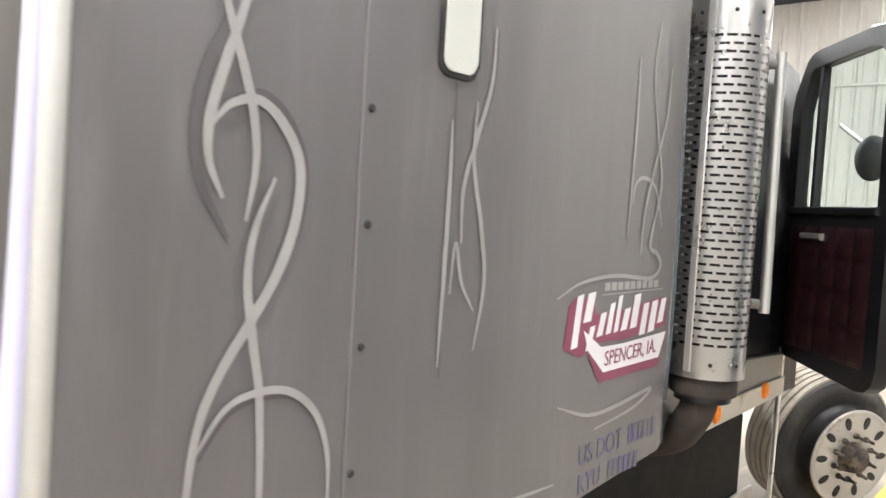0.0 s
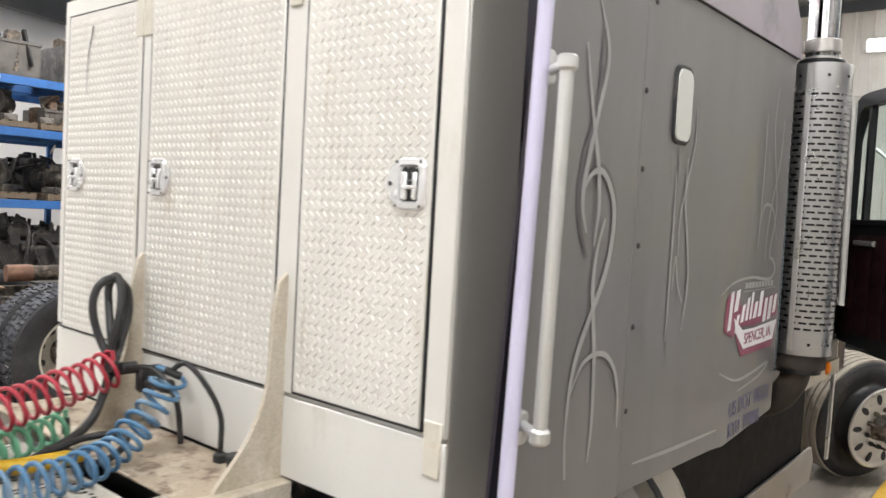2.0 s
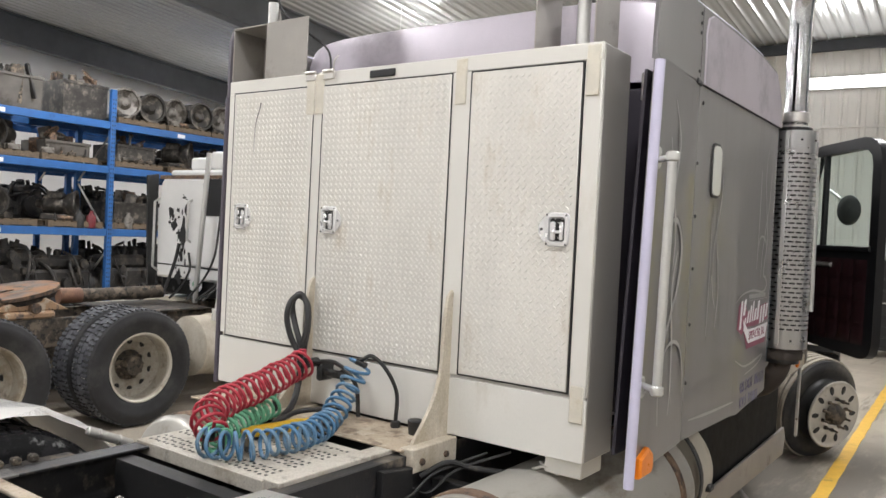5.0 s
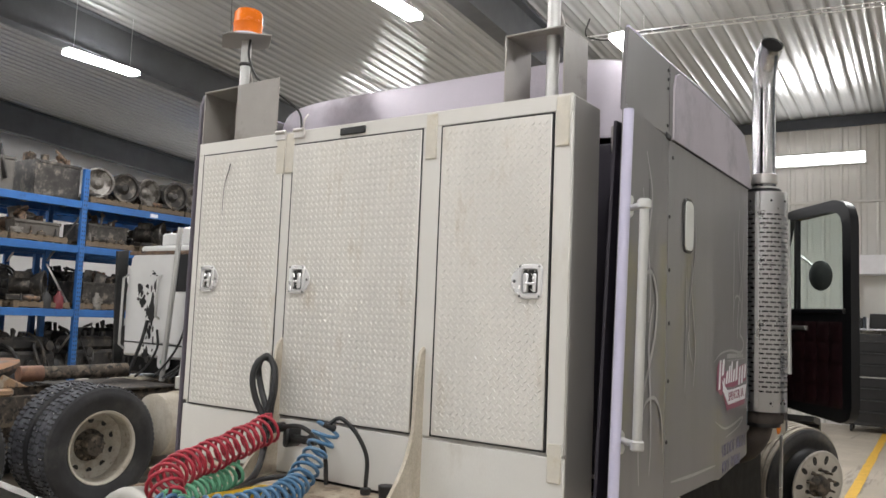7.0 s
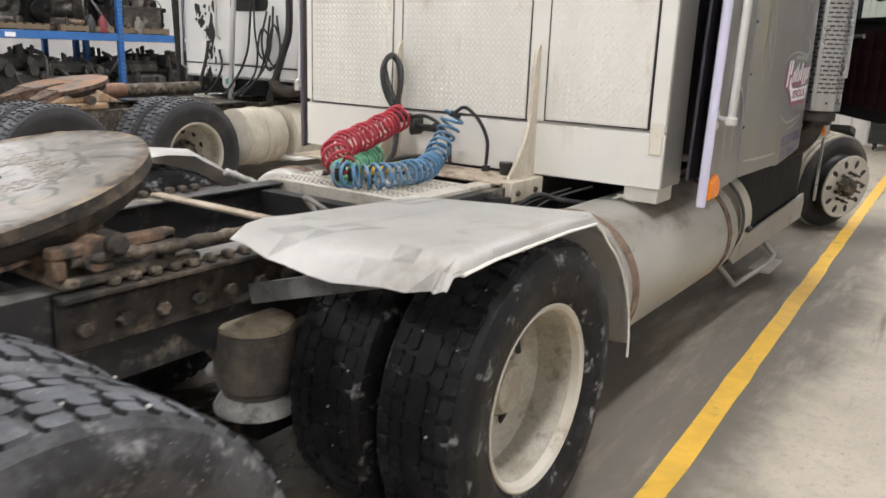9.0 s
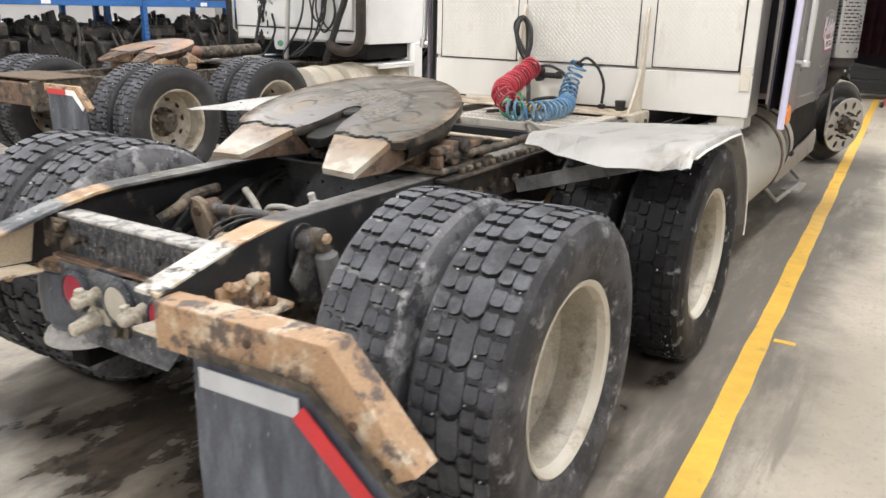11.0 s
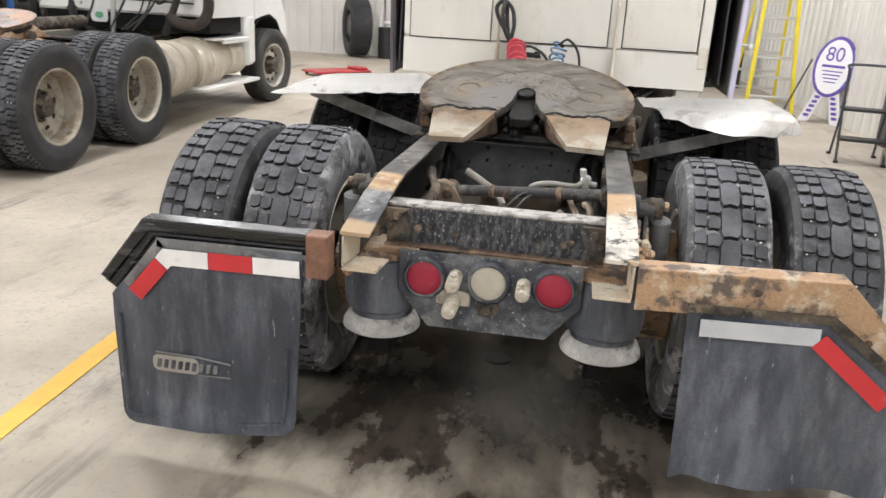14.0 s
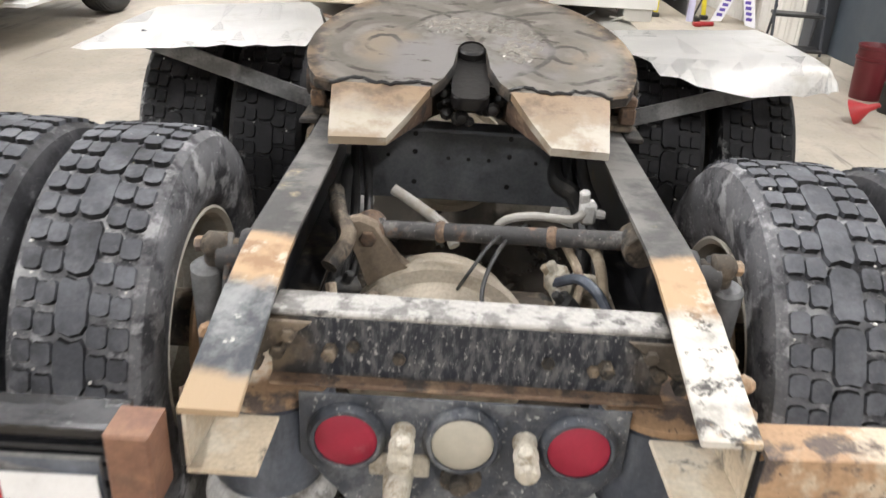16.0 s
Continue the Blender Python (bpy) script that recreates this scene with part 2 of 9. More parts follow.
def cross_web():
    """Rear crossmember: dark paint with pale drips, brown towards its edges and ends."""
    m, n, l, p = nodes_of("grimy_crossmember_paint")
    col = mottle(n, l, (0.013, 0.016, 0.025), (0.1, 0.102, 0.105), 0.53, 50, 2, 0.09, (1, 1, 0.35))
    col = mottle(n, l, col, (0.36, 0.352, 0.338), 0.605, 95, 8, 0.05, (1, 1, 0.6))
    brown = mottle(n, l, (0.15, 0.115, 0.08), (0.035, 0.032, 0.03), 0.5, 14, 15, 0.08)
    brown = mottle(n, l, brown, (0.5, 0.46, 0.4), 0.64, 22, 19, 0.03)
    z = axis_of(n, l, 2, 0.05, 9)
    x = axis_of(n, l, 0, 0.12, 7)
    mid = both(n, l, ramp(n, l, z, 0.735, 0.755), ramp(n, l, z, 0.885, 0.87))
    mid = both(n, l, mid, both(n, l, ramp(n, l, x, -0.34, -0.24), ramp(n, l, x, 0.36, 0.26)))
    return end_surface(m, n, l, p, mixc(n, l, mid, brown, col), 0.6)


def ramp_metal():
    """Fifth wheel ramps: polished pale tips, rust towards the plate."""
    m, n, l, p = nodes_of("ramp_bare_metal")
    pale = mottle(n, l, (0.43, 0.392, 0.33), (0.3, 0.238, 0.17), 0.53, 7, 3, 0.08)
    pale = mottle(n, l, pale, (0.2, 0.18, 0.16), 0.68, 25, 9, 0.02)
    brown = mottle(n, l, (0.28, 0.2, 0.13), (0.13, 0.092, 0.066), 0.54, 10, 15, 0.1)
    y = axis_of(n, l, 1, 0.16, 6)
    return end_surface(m, n, l, p, mixc(n, l, ramp(n, l, y, 0.91, 1.02), pale, brown), 0.42, 0.3)


CONCRETE = concrete()
RAILTOP, XWEB, FWRAMP = rail_top(), cross_web(), ramp_metal()
LAMPPLATE = patchy("dusty_lamp_plate", [(0.05, 0.057, 0.072), (0.17, 0.177, 0.19), (0.024, 0.027, 0.034)], (0.54, 0.58), 9, 0.1, 0.6, 0.0, 0.4, None, (0.42, 0.42, 0.41), 0.64)
RUST = patchy("dull_rust", [(0.14, 0.09, 0.06), (0.27, 0.165, 0.095), (0.045, 0.037, 0.032)], (0.58, 0.52), 9, 0.07, 0.8, 0, 0.6, None, (0.45, 0.38, 0.29), 0.68)
PALERUST = patchy("pale_rust_scale", [(0.42, 0.27, 0.16), (0.55, 0.46, 0.35), (0.13, 0.1, 0.085)], (0.56, 0.56), 8, 0.05, 0.75, 0, 0.6, None, (0.06, 0.05, 0.05), 0.66)
SOCKET = patchy("brown_bracket_rust", [(0.2, 0.1, 0.065), (0.28, 0.15, 0.09), (0.12, 0.07, 0.05)], (0.55, 0.6), 7, 0.1, 0.6, 0, 0.3)
GREASE = patchy("caked_road_dirt", [(0.08, 0.065, 0.05), (0.19, 0.15, 0.11), (0.026, 0.024, 0.022)], (0.54, 0.55), 11, 0.06, 0.8, 0, 0.9, None, (0.4, 0.35, 0.28), 0.68)
TAN = patchy("tan_dried_mud", [(0.4, 0.33, 0.245), (0.5, 0.43, 0.34), (0.2, 0.15, 0.11)], (0.56, 0.57), 8, 0.07, 0.85, 0, 0.6, None, (0.1, 0.08, 0.065), 0.68)
DUSTGREY = patchy("pale_dusty_metal", [(0.36, 0.355, 0.34), (0.48, 0.47, 0.45), (0.15, 0.14, 0.13)], (0.54, 0.6), 12, 0.08, 0.6, 0, 0.4)
FITTING = patchy("pale_muddy_casting", [(0.5, 0.46, 0.38), (0.32, 0.27, 0.2), (0.62, 0.59, 0.52)], (0.56, 0.58), 30, 0.06, 0.8, 0, 0.5)
RUBBER = patchy("tyre_rubber", [(0.02, 0.02, 0.023), (0.06, 0.06, 0.065), (0.25, 0.25, 0.255)], (0.5, 0.62), 9, 0.07, 0.65, 0, 0.4, None, (0.34, 0.34, 0.34), 0.67)
TREAD = patchy("tread_rubber", [(0.066, 0.069, 0.08), (0.135, 0.14, 0.155), (0.03, 0.031, 0.036)], (0.5, 0.58), 5, 0.12, 0.72, 0, 0.5, None, (0.3, 0.295, 0.29), 0.7)
TREADSIDE = mat("near_black_flank_rubber", (0.01, 0.01, 0.011), 0.8, 0.0, 0.3, 9, 150, 0.4)
FLAP = patchy("dusty_flap_rubber", [(0.028, 0.034, 0.05), (0.085, 0.099, 0.128), (0.2, 0.22, 0.258)], (0.52, 0.6), 3.0, 0.17, 0.38, 0, 0.3, (1.7, 1, 0.45), (0.32, 0.335, 0.36), 0.68)
DUSTSIDE = patchy("scuffed_dusty_sidewall", [(0.045, 0.045, 0.05), (0.15, 0.15, 0.158), (0.36, 0.36, 0.365)], (0.46, 0.57), 10, 0.06, 0.75, 0, 0.5, (1, 1.0, 1.0), (0.45, 0.45, 0.45), 0.655)
CREAM = mat("cream_wheel_paint", (0.54, 0.505, 0.43), 0.5, 0.0, 0.08, 5, 120, 0.08, (0.3, 0.25, 0.18), (0.52, 0.72), 5)
HUBM = mat("dusty_hub", (0.36, 0.31, 0.24), 0.7, 0.0, 0.2, 8, 100, 0.3, (0.12, 0.1, 0.08), (0.5, 0.7), 8)
REDLENS = mat("dusty_red_lens", (0.32, 0.013, 0.04), 0.45, 0, 0.12, 12, 140, 0.1, (0.4, 0.16, 0.17), (0.56, 0.8), 14)
WHITELENS = mat("dusty_white_lens", (0.45, 0.42, 0.35), 0.5, 0, 0.1, 12, 140, 0.1)
AMBER = mat("amber_lens", (0.85, 0.23, 0.01), 0.3, 0, 0.08, 12, 140, 0.02)
ORANGE = mat("orange_beacon_lens", (0.9, 0.2, 0.01), 0.25, 0, 0.06, 12, 140, 0.02)
REDTAPE = mat("red_reflective_tape", (0.55, 0.03, 0.04), 0.4, 0, 0.08, 10, 140, 0.05, (0.4, 0.18, 0.16), (0.6, 0.8), 12)
WHITETAPE = mat("white_reflective_tape", (0.78, 0.78, 0.78), 0.4, 0, 0.06, 10, 140, 0.05, (0.4, 0.38, 0.36), (0.58, 0.8), 9)
REDHOSE = mat("red_hose", (0.4, 0.03, 0.05), 0.38, 0, 0.12, 10, 100, 0.03, (0.3, 0.12, 0.1), (0.6, 0.85), 10)
GREENHOSE = mat("green_hose", (0.14, 0.4, 0.24), 0.45, 0, 0.15, 10, 100, 0.03, (0.27, 0.4, 0.3), (0.55, 0.85), 10)
BLUEHOSE = mat("blue_hose", (0.07, 0.19, 0.34), 0.45, 0, 0.2, 10, 100, 0.03, (0.2, 0.27, 0.32), (0.42, 0.7), 10)
YELLOWH = mat("yellow_grip", (0.75, 0.5, 0.03), 0.45, 0, 0.1, 10, 100, 0.03)
CABLE = mat("black_cable", (0.02, 0.02, 0.02), 0.5, 0, 0.2, 10, 100, 0.05, (0.1, 0.09, 0.08), (0.55, 0.8), 8)
PINSTRIPE = mat("white_pinstripe", (0.32, 0.313, 0.31), 0.4, 0, 0.08, 9, 100, 0.0)
PINDARK = mat("dark_pinstripe", (0.1, 0.09, 0.095), 0.45, 0, 0.08, 9, 100, 0.0)
BURG = mat("burgundy_vinyl", (0.019, 0.005, 0.0065), 0.4, 0, 0.15, 6, 120, 0.1)
MAROON = mat("maroon_decal", (0.24, 0.055, 0.1), 0.45, 0, 0.06, 9, 100, 0.0)
BLUEDECAL = mat("faded_blue_decal", (0.12, 0.11, 0.2), 0.5, 0, 0.1, 9, 100, 0.0, (0.17, 0.16, 0.17), (0.45, 0.6), 12)
DARKTRIM = mat("black_door_trim", (0.008, 0.008, 0.009), 0.4, 0, 0.15, 6, 120, 0.05)
WINDOW = glass("window_glass", (0.72, 0.82, 0.79))
RACKBLUE = mat("blue_rack_paint", (0.02, 0.105, 0.31), 0.45, 0, 0.12, 4, 100, 0.05, (0.02, 0.06, 0.17), (0.55, 0.75), 6)
TRUCKWHITE = mat("white_truck_paint", (0.8, 0.8, 0.785), 0.35, 0, 0.04, 3, 120, 0.03, (0.58, 0.55, 0.48), (0.62, 0.82), 3, None, 0.2)
CASTIRON = mat("oily_cast_iron", (0.06, 0.055, 0.05), 0.45, 0.5, 0.4, 6, 60, 0.3, (0.25, 0.22, 0.18), (0.5, 0.7), 6)
CASTALU = mat("grey_cast_aluminium", (0.2, 0.185, 0.165), 0.5, 0.3, 0.3, 6, 60, 0.3, (0.06, 0.05, 0.04), (0.46, 0.62), 5)
WOOD = mat("pallet_wood", (0.13, 0.095, 0.062), 0.8, 0, 0.25, 4, 60, 0.3, None, stretch=(1, 8, 8))
YELLOWFG = mat("yellow_fibreglass", (0.75, 0.62, 0.03), 0.45, 0, 0.08, 6, 90, 0.05)
LADALU = mat("ladder_aluminium", (0.62, 0.62, 0.6), 0.4, 0.7, 0.06, 6, 90, 0.05)
REDPAINT = mat("red_tool_paint", (0.38, 0.022, 0.026), 0.4, 0, 0.12, 6, 90, 0.05)
BUCKET = mat("dark_red_plastic", (0.13, 0.015, 0.02), 0.4, 0, 0.1, 6, 90, 0.03)
SIGNW = mat("white_sign_board", (0.75, 0.74, 0.76), 0.45, 0, 0.04, 6, 90, 0.02)
SIGNP = mat("purple_sign_print", (0.1, 0.06, 0.32), 0.45, 0, 0.06, 6, 90, 0.02)
DARKSTEEL = mat("dark_column_paint", (0.05, 0.055, 0.065), 0.5, 0, 0.12, 3, 60, 0.05)
BLUEGREY = mat("blue_grey_door_paint", (0.05, 0.063, 0.077), 0.5, 0, 0.08, 3, 60, 0.05)

# ---- building blocks ----


def finish(bm, name, material, smooth=40):
    me = bpy.data.meshes.new(name)
    bmesh.ops.recalc_face_normals(bm, faces=bm.faces)
    bm.to_mesh(me)
    bm.free()
    for mm in (material if isinstance(material, (list, tuple)) else [material]):
        me.materials.append(mm)
    me.shade_smooth()
    me.set_sharp_from_angle(angle=radians(smooth))
    return me


def thing(name, label, category, m=None, group="", kind=""):
    ob = new(name)
    ob.empty_display_size = 0.1
    if m:
        ob.matrix_basis = m
    return tagged(ob, label, category, group, kind)


def part(name, bm, material, parent, label="", smooth=40):
    ob = new(name, finish(bm, name, material, smooth))
    ob.parent = parent
    if label:
        ob["label"] = label
    return ob


def shared(name, me, parent, m, label=""):
    ob = new(name, me)
    ob.parent = parent
    ob.matrix_basis = m
    if label:
        ob["label"] = label
    return ob


def struct(name, bm, material, label="", m=BUILD, smooth=30):
    ob = new(name, finish(bm, name, material, smooth))
    ob.matrix_world = m
    return tagged(ob, label, "", "", "structure")


def lone(name, bm, material, label, category, m=None, group="", kind="", smooth=40):
    ob = new(name, finish(bm, name, material, smooth))
    if m:
        ob.matrix_world = m
    return tagged(ob, label, category, group, kind)


def B():
    return bmesh.new()


def box(bm, lo, hi, bev=0.004, m=None, mi=0):
    c = [(a + b) / 2 for a, b in zip(lo, hi)]
    s = [max(abs(b - a), 1e-4) for a, b in zip(lo, hi)]
    mm = Matrix.Translation(c) @ Matrix.Diagonal((*s, 1))
    if m:
        mm = m @ mm
    r = bmesh.ops.create_cube(bm, size=1, matrix=mm)
    vs = r["verts"]
    fs = {f for v in vs for f in v.link_faces}
    for f in fs:
        f.material_index = mi
    if bev > 0:
        es = {e for v in vs for e in v.link_edges}
        bmesh.ops.bevel(bm, geom=list(es), offset=min(bev, min(s) * 0.4), segments=1, affect="EDGES", profile=0.6)
    return bm


def axis_matrix(p0, p1):
    p0, p1 = Vector(p0), Vector(p1)
    d = p1 - p0
    return Matrix.Translation(p0) @ d.to_track_quat("Z", "Y").to_matrix().to_4x4(), d.length


def lathe(bm, prof, m, n=32, mi=0, close=False):
    """Turns (radius, height) points about the z axis of m."""
    rings = []
    for r, h in prof:
        if r < 1e-5:
            rings.append([bm.verts.new(m @ Vector((0, 0, h)))])
        else:
            rings.append([bm.verts.new(m @ Vector((r * math.cos(2 * math.pi * k / n), r * math.sin(2 * math.pi * k / n), h))) for k in range(n)])
    pairs = list(zip(rings, rings[1:]))
    if close:
        pairs.append((rings[-1], rings[0]))
    for a, b in pairs:
        for k in range(n):
            q = (k + 1) % n
            if len(a) == 1 and len(b) == 1:
                continue
            if len(a) == 1:
                f = bm.faces.new((a[0], b[q], b[k]))
            elif len(b) == 1:
                f = bm.faces.new((a[k], a[q], b[0]))
            else:
                f = bm.faces.new((a[k], a[q], b[q], b[k]))
            f.material_index = mi
    return bm


def cyl(bm, p0, p1, r, r2=None, n=20, bev=0.003, mi=0):
    m, h = axis_matrix(p0, p1)
    r2 = r if r2 is None else r2
    b = min(bev, r * 0.4, r2 * 0.4, h * 0.4)
    return lathe(bm, [(0, 0), (r - b, 0), (r, b), (r2, h - b), (r2 - b, h), (0, h)], m, n, mi)


def tube(bm, pts, r, n=8, mi=0, cap=True):
    pts = [Vector(p) for p in pts]
    up = None
    rings = []
    for i, p in enumerate(pts):
        d = (pts[min(i + 1, len(pts) - 1)] - pts[max(i - 1, 0)]).normalized()
        if up is None:
            up = d.orthogonal().normalized()
        up = (up - d * up.dot(d))
        up = up.normalized() if up.length > 1e-6 else d.orthogonal().normalized()
        side = d.cross(up)
        rr = r(i / (len(pts) - 1)) if callable(r) else r
        rings.append([bm.verts.new(p + rr * (math.cos(2 * math.pi * k / n) * up + math.sin(2 * math.pi * k / n) * side)) for k in range(n)])
    for a, b in zip(rings, rings[1:]):
        for k in range(n):
            f = bm.faces.new((a[k], a[(k + 1) % n], b[(k + 1) % n], b[k]))
            f.material_index = mi
    if cap:
        for ring in (rings[0], rings[-1]):
            bm.faces.new(ring).material_index = mi
    return bm


def smooth_path(pts, k=8):
    """Points along a Catmull-Rom curve through pts."""
    p = [Vector(q) for q in pts]
    p = [2 * p[0] - p[1]] + p + [2 * p[-1] - p[-2]]
    out = []
    for i in range(1, len(p) - 2):
        for j in range(k):
            t = j / k
            a, b, c, d = p[i - 1:i + 3]
            out.append(0.5 * ((2 * b) + (c - a) * t + (2 * a - 5 * b + 4 * c - d) * t * t + (3 * b - a - 3 * c + d) * t ** 3))
    out.append(p[-2])
    return out


def prism(bm, outline, m, depth, bev=0.0, mi=0):
    """A flat outline in the xy plane of m, extruded along its z by depth."""
    a = [bm.verts.new(m @ Vector((x, y, 0))) for x, y in outline]
    b = [bm.verts.new(m @ Vector((x, y, depth))) for x, y in outline]
    fs = [bm.faces.new(a[::-1]), bm.faces.new(b)]
    k = len(a)
    for i in range(k):
        fs.append(bm.faces.new((a[i], a[(i + 1) % k], b[(i + 1) % k], b[i])))
    for f in fs:
        f.material_index = mi
    if bev:
        es = list({e for f in fs[:2] for e in f.edges})
        bmesh.ops.bevel(bm, geom=es, offset=bev, segments=1, affect="EDGES")
    return bm


XZ = Matrix(((1, 0, 0, 0), (0, 0, -1, 0), (0, 1, 0, 0), (0, 0, 0, 1)))  # plane x,z; depth runs to -y
YZ = Matrix(((0, 0, 1, 0), (1, 0, 0, 0), (0, 1, 0, 0), (0, 0, 0, 1)))   # plane y,z; depth runs to +x


def at_xz(y):
    return Matrix.Translation((0, y, 0)) @ XZ


def at_yz(x):
    return Matrix.Translation((x, 0, 0)) @ YZ


def rounded(x0, y0, x1, y1, r, k=5):
    pts = []
    for cx, cy, a0 in ((x1 - r, y1 - r, 0), (x0 + r, y1 - r, 90), (x0 + r, y0 + r, 180), (x1 - r, y0 + r, 270)):
        for i in range(k + 1):
            a = radians(a0 + 90 * i / k)
            pts.append((cx + r * math.cos(a), cy + r * math.sin(a)))
    return pts


def ribbed(bm, length, profile, m, thick=0.03):
    """A sheet whose section (u, depth) runs along u, drawn out for length along v."""
    a = [bm.verts.new(m @ Vector((u, 0, d))) for u, d in profile]
    b = [bm.verts.new(m @ Vector((u, length, d))) for u, d in profile]
    c = [bm.verts.new(m @ Vector((u, 0, -thick))) for u, d in (profile[0], profile[-1])]
    e = [bm.verts.new(m @ Vector((u, length, -thick))) for u, d in (profile[0], profile[-1])]
    for i in range(len(a) - 1):
        bm.faces.new((a[i], a[i + 1], b[i + 1], b[i]))
    bm.faces.new((c[0], e[0], e[1], c[1]))
    bm.faces.new((a[0], b[0], e[0], c[0]))
    bm.faces.new((a[-1], c[1], e[1], b[-1]))
    return bm


def pan_profile(width, pitch=0.23, high=0.022):
    """Roofing section: one tall rounded rib a pitch, with softly bowed pans and a low swage between."""
    pts, u = [], 0.0
    while u <= width:
        for k in range(16):
            f = k / 16
            d = high * math.exp(-((f - 0.5) / 0.085) ** 2) + 0.0035 * math.cos(4 * math.pi * f)
            pts.append((min(u + pitch * f, width), d))
        u += pitch
    return pts


def rib_profile(width, pitch=0.305, high=0.022):
    pts, u = [(0, 0)], 0.0
    while u + pitch <= width:
        for du, d in ((0.05, 0), (0.07, high), (0.1, high), (0.12, 0), (0.185, 0), (0.192, high * 0.35), (0.204, high * 0.35), (0.21, 0)):
            pts.append((u + du, d))
        u += pitch
    pts.append((width, 0))
    return pts


SIDEG = mat("grey_cabinet_side", (0.3, 0.285, 0.265), 0.45, 0.2, 0.06, 2, 150, 0.04, (0.4, 0.37, 0.33), (0.6, 0.85), 3)
PODG = mat("grey_sheet_metal", (0.33, 0.31, 0.285), 0.45, 0.3, 0.08, 3, 150, 0.05, (0.22, 0.2, 0.18), (0.55, 0.75), 4)
# the lilac trim as it looks in shade, for the far left edges
SHADOWTRIM = mat("shaded_lilac_trim", (0.1, 0.085, 0.11), 0.45, 0, 0.1, 3, 120, 0.03)
WINWHITE = mat("whitened_pane", (0.62, 0.64, 0.6), 0.25, 0, 0.05, 5, 60, 0.0, (0.3, 0.24, 0.12), (0.62, 0.75), 9)
ALUWHEEL = mat("dull_aluminium_wheel", (0.62, 0.6, 0.56), 0.35, 0.6, 0.08, 5, 120, 0.05, (0.3, 0.26, 0.2), (0.55, 0.75), 7)
RUSTTOP = patchy("rusty_plate_top", [(0.2, 0.165, 0.145), (0.36, 0.17, 0.075), (0.07, 0.05, 0.04)], (0.5, 0.57), 4, 0.1, 0.5, 0.1, 0.3)
BROWN = patchy("brown_rust", [(0.17, 0.11, 0.075), (0.3, 0.21, 0.14), (0.06, 0.05, 0.045)], (0.57, 0.57), 14, 0.07, 0.8, 0, 0.5, None, (0.42, 0.38, 0.32), 0.68)
SEALER = mat("yellowed_sealer", (0.62, 0.585, 0.5), 0.6, 0, 0.1, 9, 120, 0.15, (0.5, 0.44, 0.32), (0.5, 0.75), 9)
BLACKGREASE = mat("black_grease", (0.009, 0.008, 0.008), 0.42, 0.0, 0.3, 9, 60, 0.3)
ELBOW = mat("dark_burnt_pipe", (0.04, 0.03, 0.024), 0.75, 0.0, 0.3, 7, 90, 0.3, (0.085, 0.055, 0.04), (0.55, 0.75), 8)
BINM = mat("grimy_bin_steel", (0.085, 0.076, 0.065), 0.6, 0.0, 0.25, 2.5, 40, 0.1, (0.06, 0.05, 0.042), (0.5, 0.7), 3)
DECK = patchy("dirty_deck_paint", [(0.5, 0.47, 0.41), (0.38, 0.34, 0.28), (0.2, 0.175, 0.145)], (0.54, 0.62), 6, 0.08, 0.55, 0, 0.3, None, (0.12, 0.1, 0.085), 0.68)
# almost no reflectance: the shade below the bodywork is put into this black
UNDER = mat("shade_black_underbody", (0.006, 0.006, 0.006), 0.7, 0.0, 0.3, 5, 100, 0.1, spec=0.2)
DUSTRIM = patchy("dusty_brown_wheel_paint", [(0.4, 0.37, 0.31), (0.28, 0.235, 0.175), (0.12, 0.095, 0.07)], (0.5, 0.6), 6, 0.09, 0.7, 0, 0.3)
# wet black rubber, with the fender's shade also in the colour
BLACKTREAD = patchy("wet_shaded_tread", [(0.014, 0.014, 0.016), (0.03, 0.03, 0.033), (0.008, 0.008, 0.009)], (0.55, 0.58), 7, 0.1, 0.5, 0, 0.5, None, (0.2, 0.2, 0.2), 0.74)
CLEANRUBBER = mat("plain_tyre_rubber", (0.03, 0.03, 0.032), 0.6, 0.0, 0.25, 5, 100, 0.15, (0.075, 0.073, 0.07), (0.5, 0.75), 3.0, spec=0.35)
SPRINGTAN = patchy("muddy_air_spring", [(0.09, 0.08, 0.072), (0.18, 0.155, 0.13), (0.04, 0.038, 0.035)], (0.52, 0.6), 6, 0.1, 0.8, 0, 0.3)
# purple taken almost to black: the shade behind the cabinet is in the colour
CABINGAP = mat("gap_shade_purple", (0.022, 0.018, 0.027), 0.5, 0, 0.1, 2, 120, 0.03)
FLANGETOP = patchy("speckled_flange_top", [(0.2, 0.193, 0.182), (0.44, 0.425, 0.4), (0.07, 0.066, 0.064)], (0.5, 0.6), 15, 0.06, 0.7, 0, 0.5, None, (0.6, 0.58, 0.55), 0.66)
GREYROD = patchy("dusty_worn_rod_paint", [(0.05, 0.048, 0.048), (0.17, 0.16, 0.15), (0.19, 0.115, 0.075)], (0.54, 0.6), 11, 0.06, 0.65, 0, 0.4, None, (0.45, 0.44, 0.42), 0.67)
DIFFM = patchy("pale_mud_casting", [(0.5, 0.44, 0.35), (0.36, 0.3, 0.22), (0.6, 0.56, 0.48)], (0.56, 0.6), 6, 0.08, 0.85, 0, 0.4)
ARMBROWN = patchy("brown_cast_arm", [(0.2, 0.155, 0.11), (0.27, 0.215, 0.16), (0.1, 0.08, 0.06)], (0.54, 0.6), 8, 0.08, 0.75, 0, 0.3)
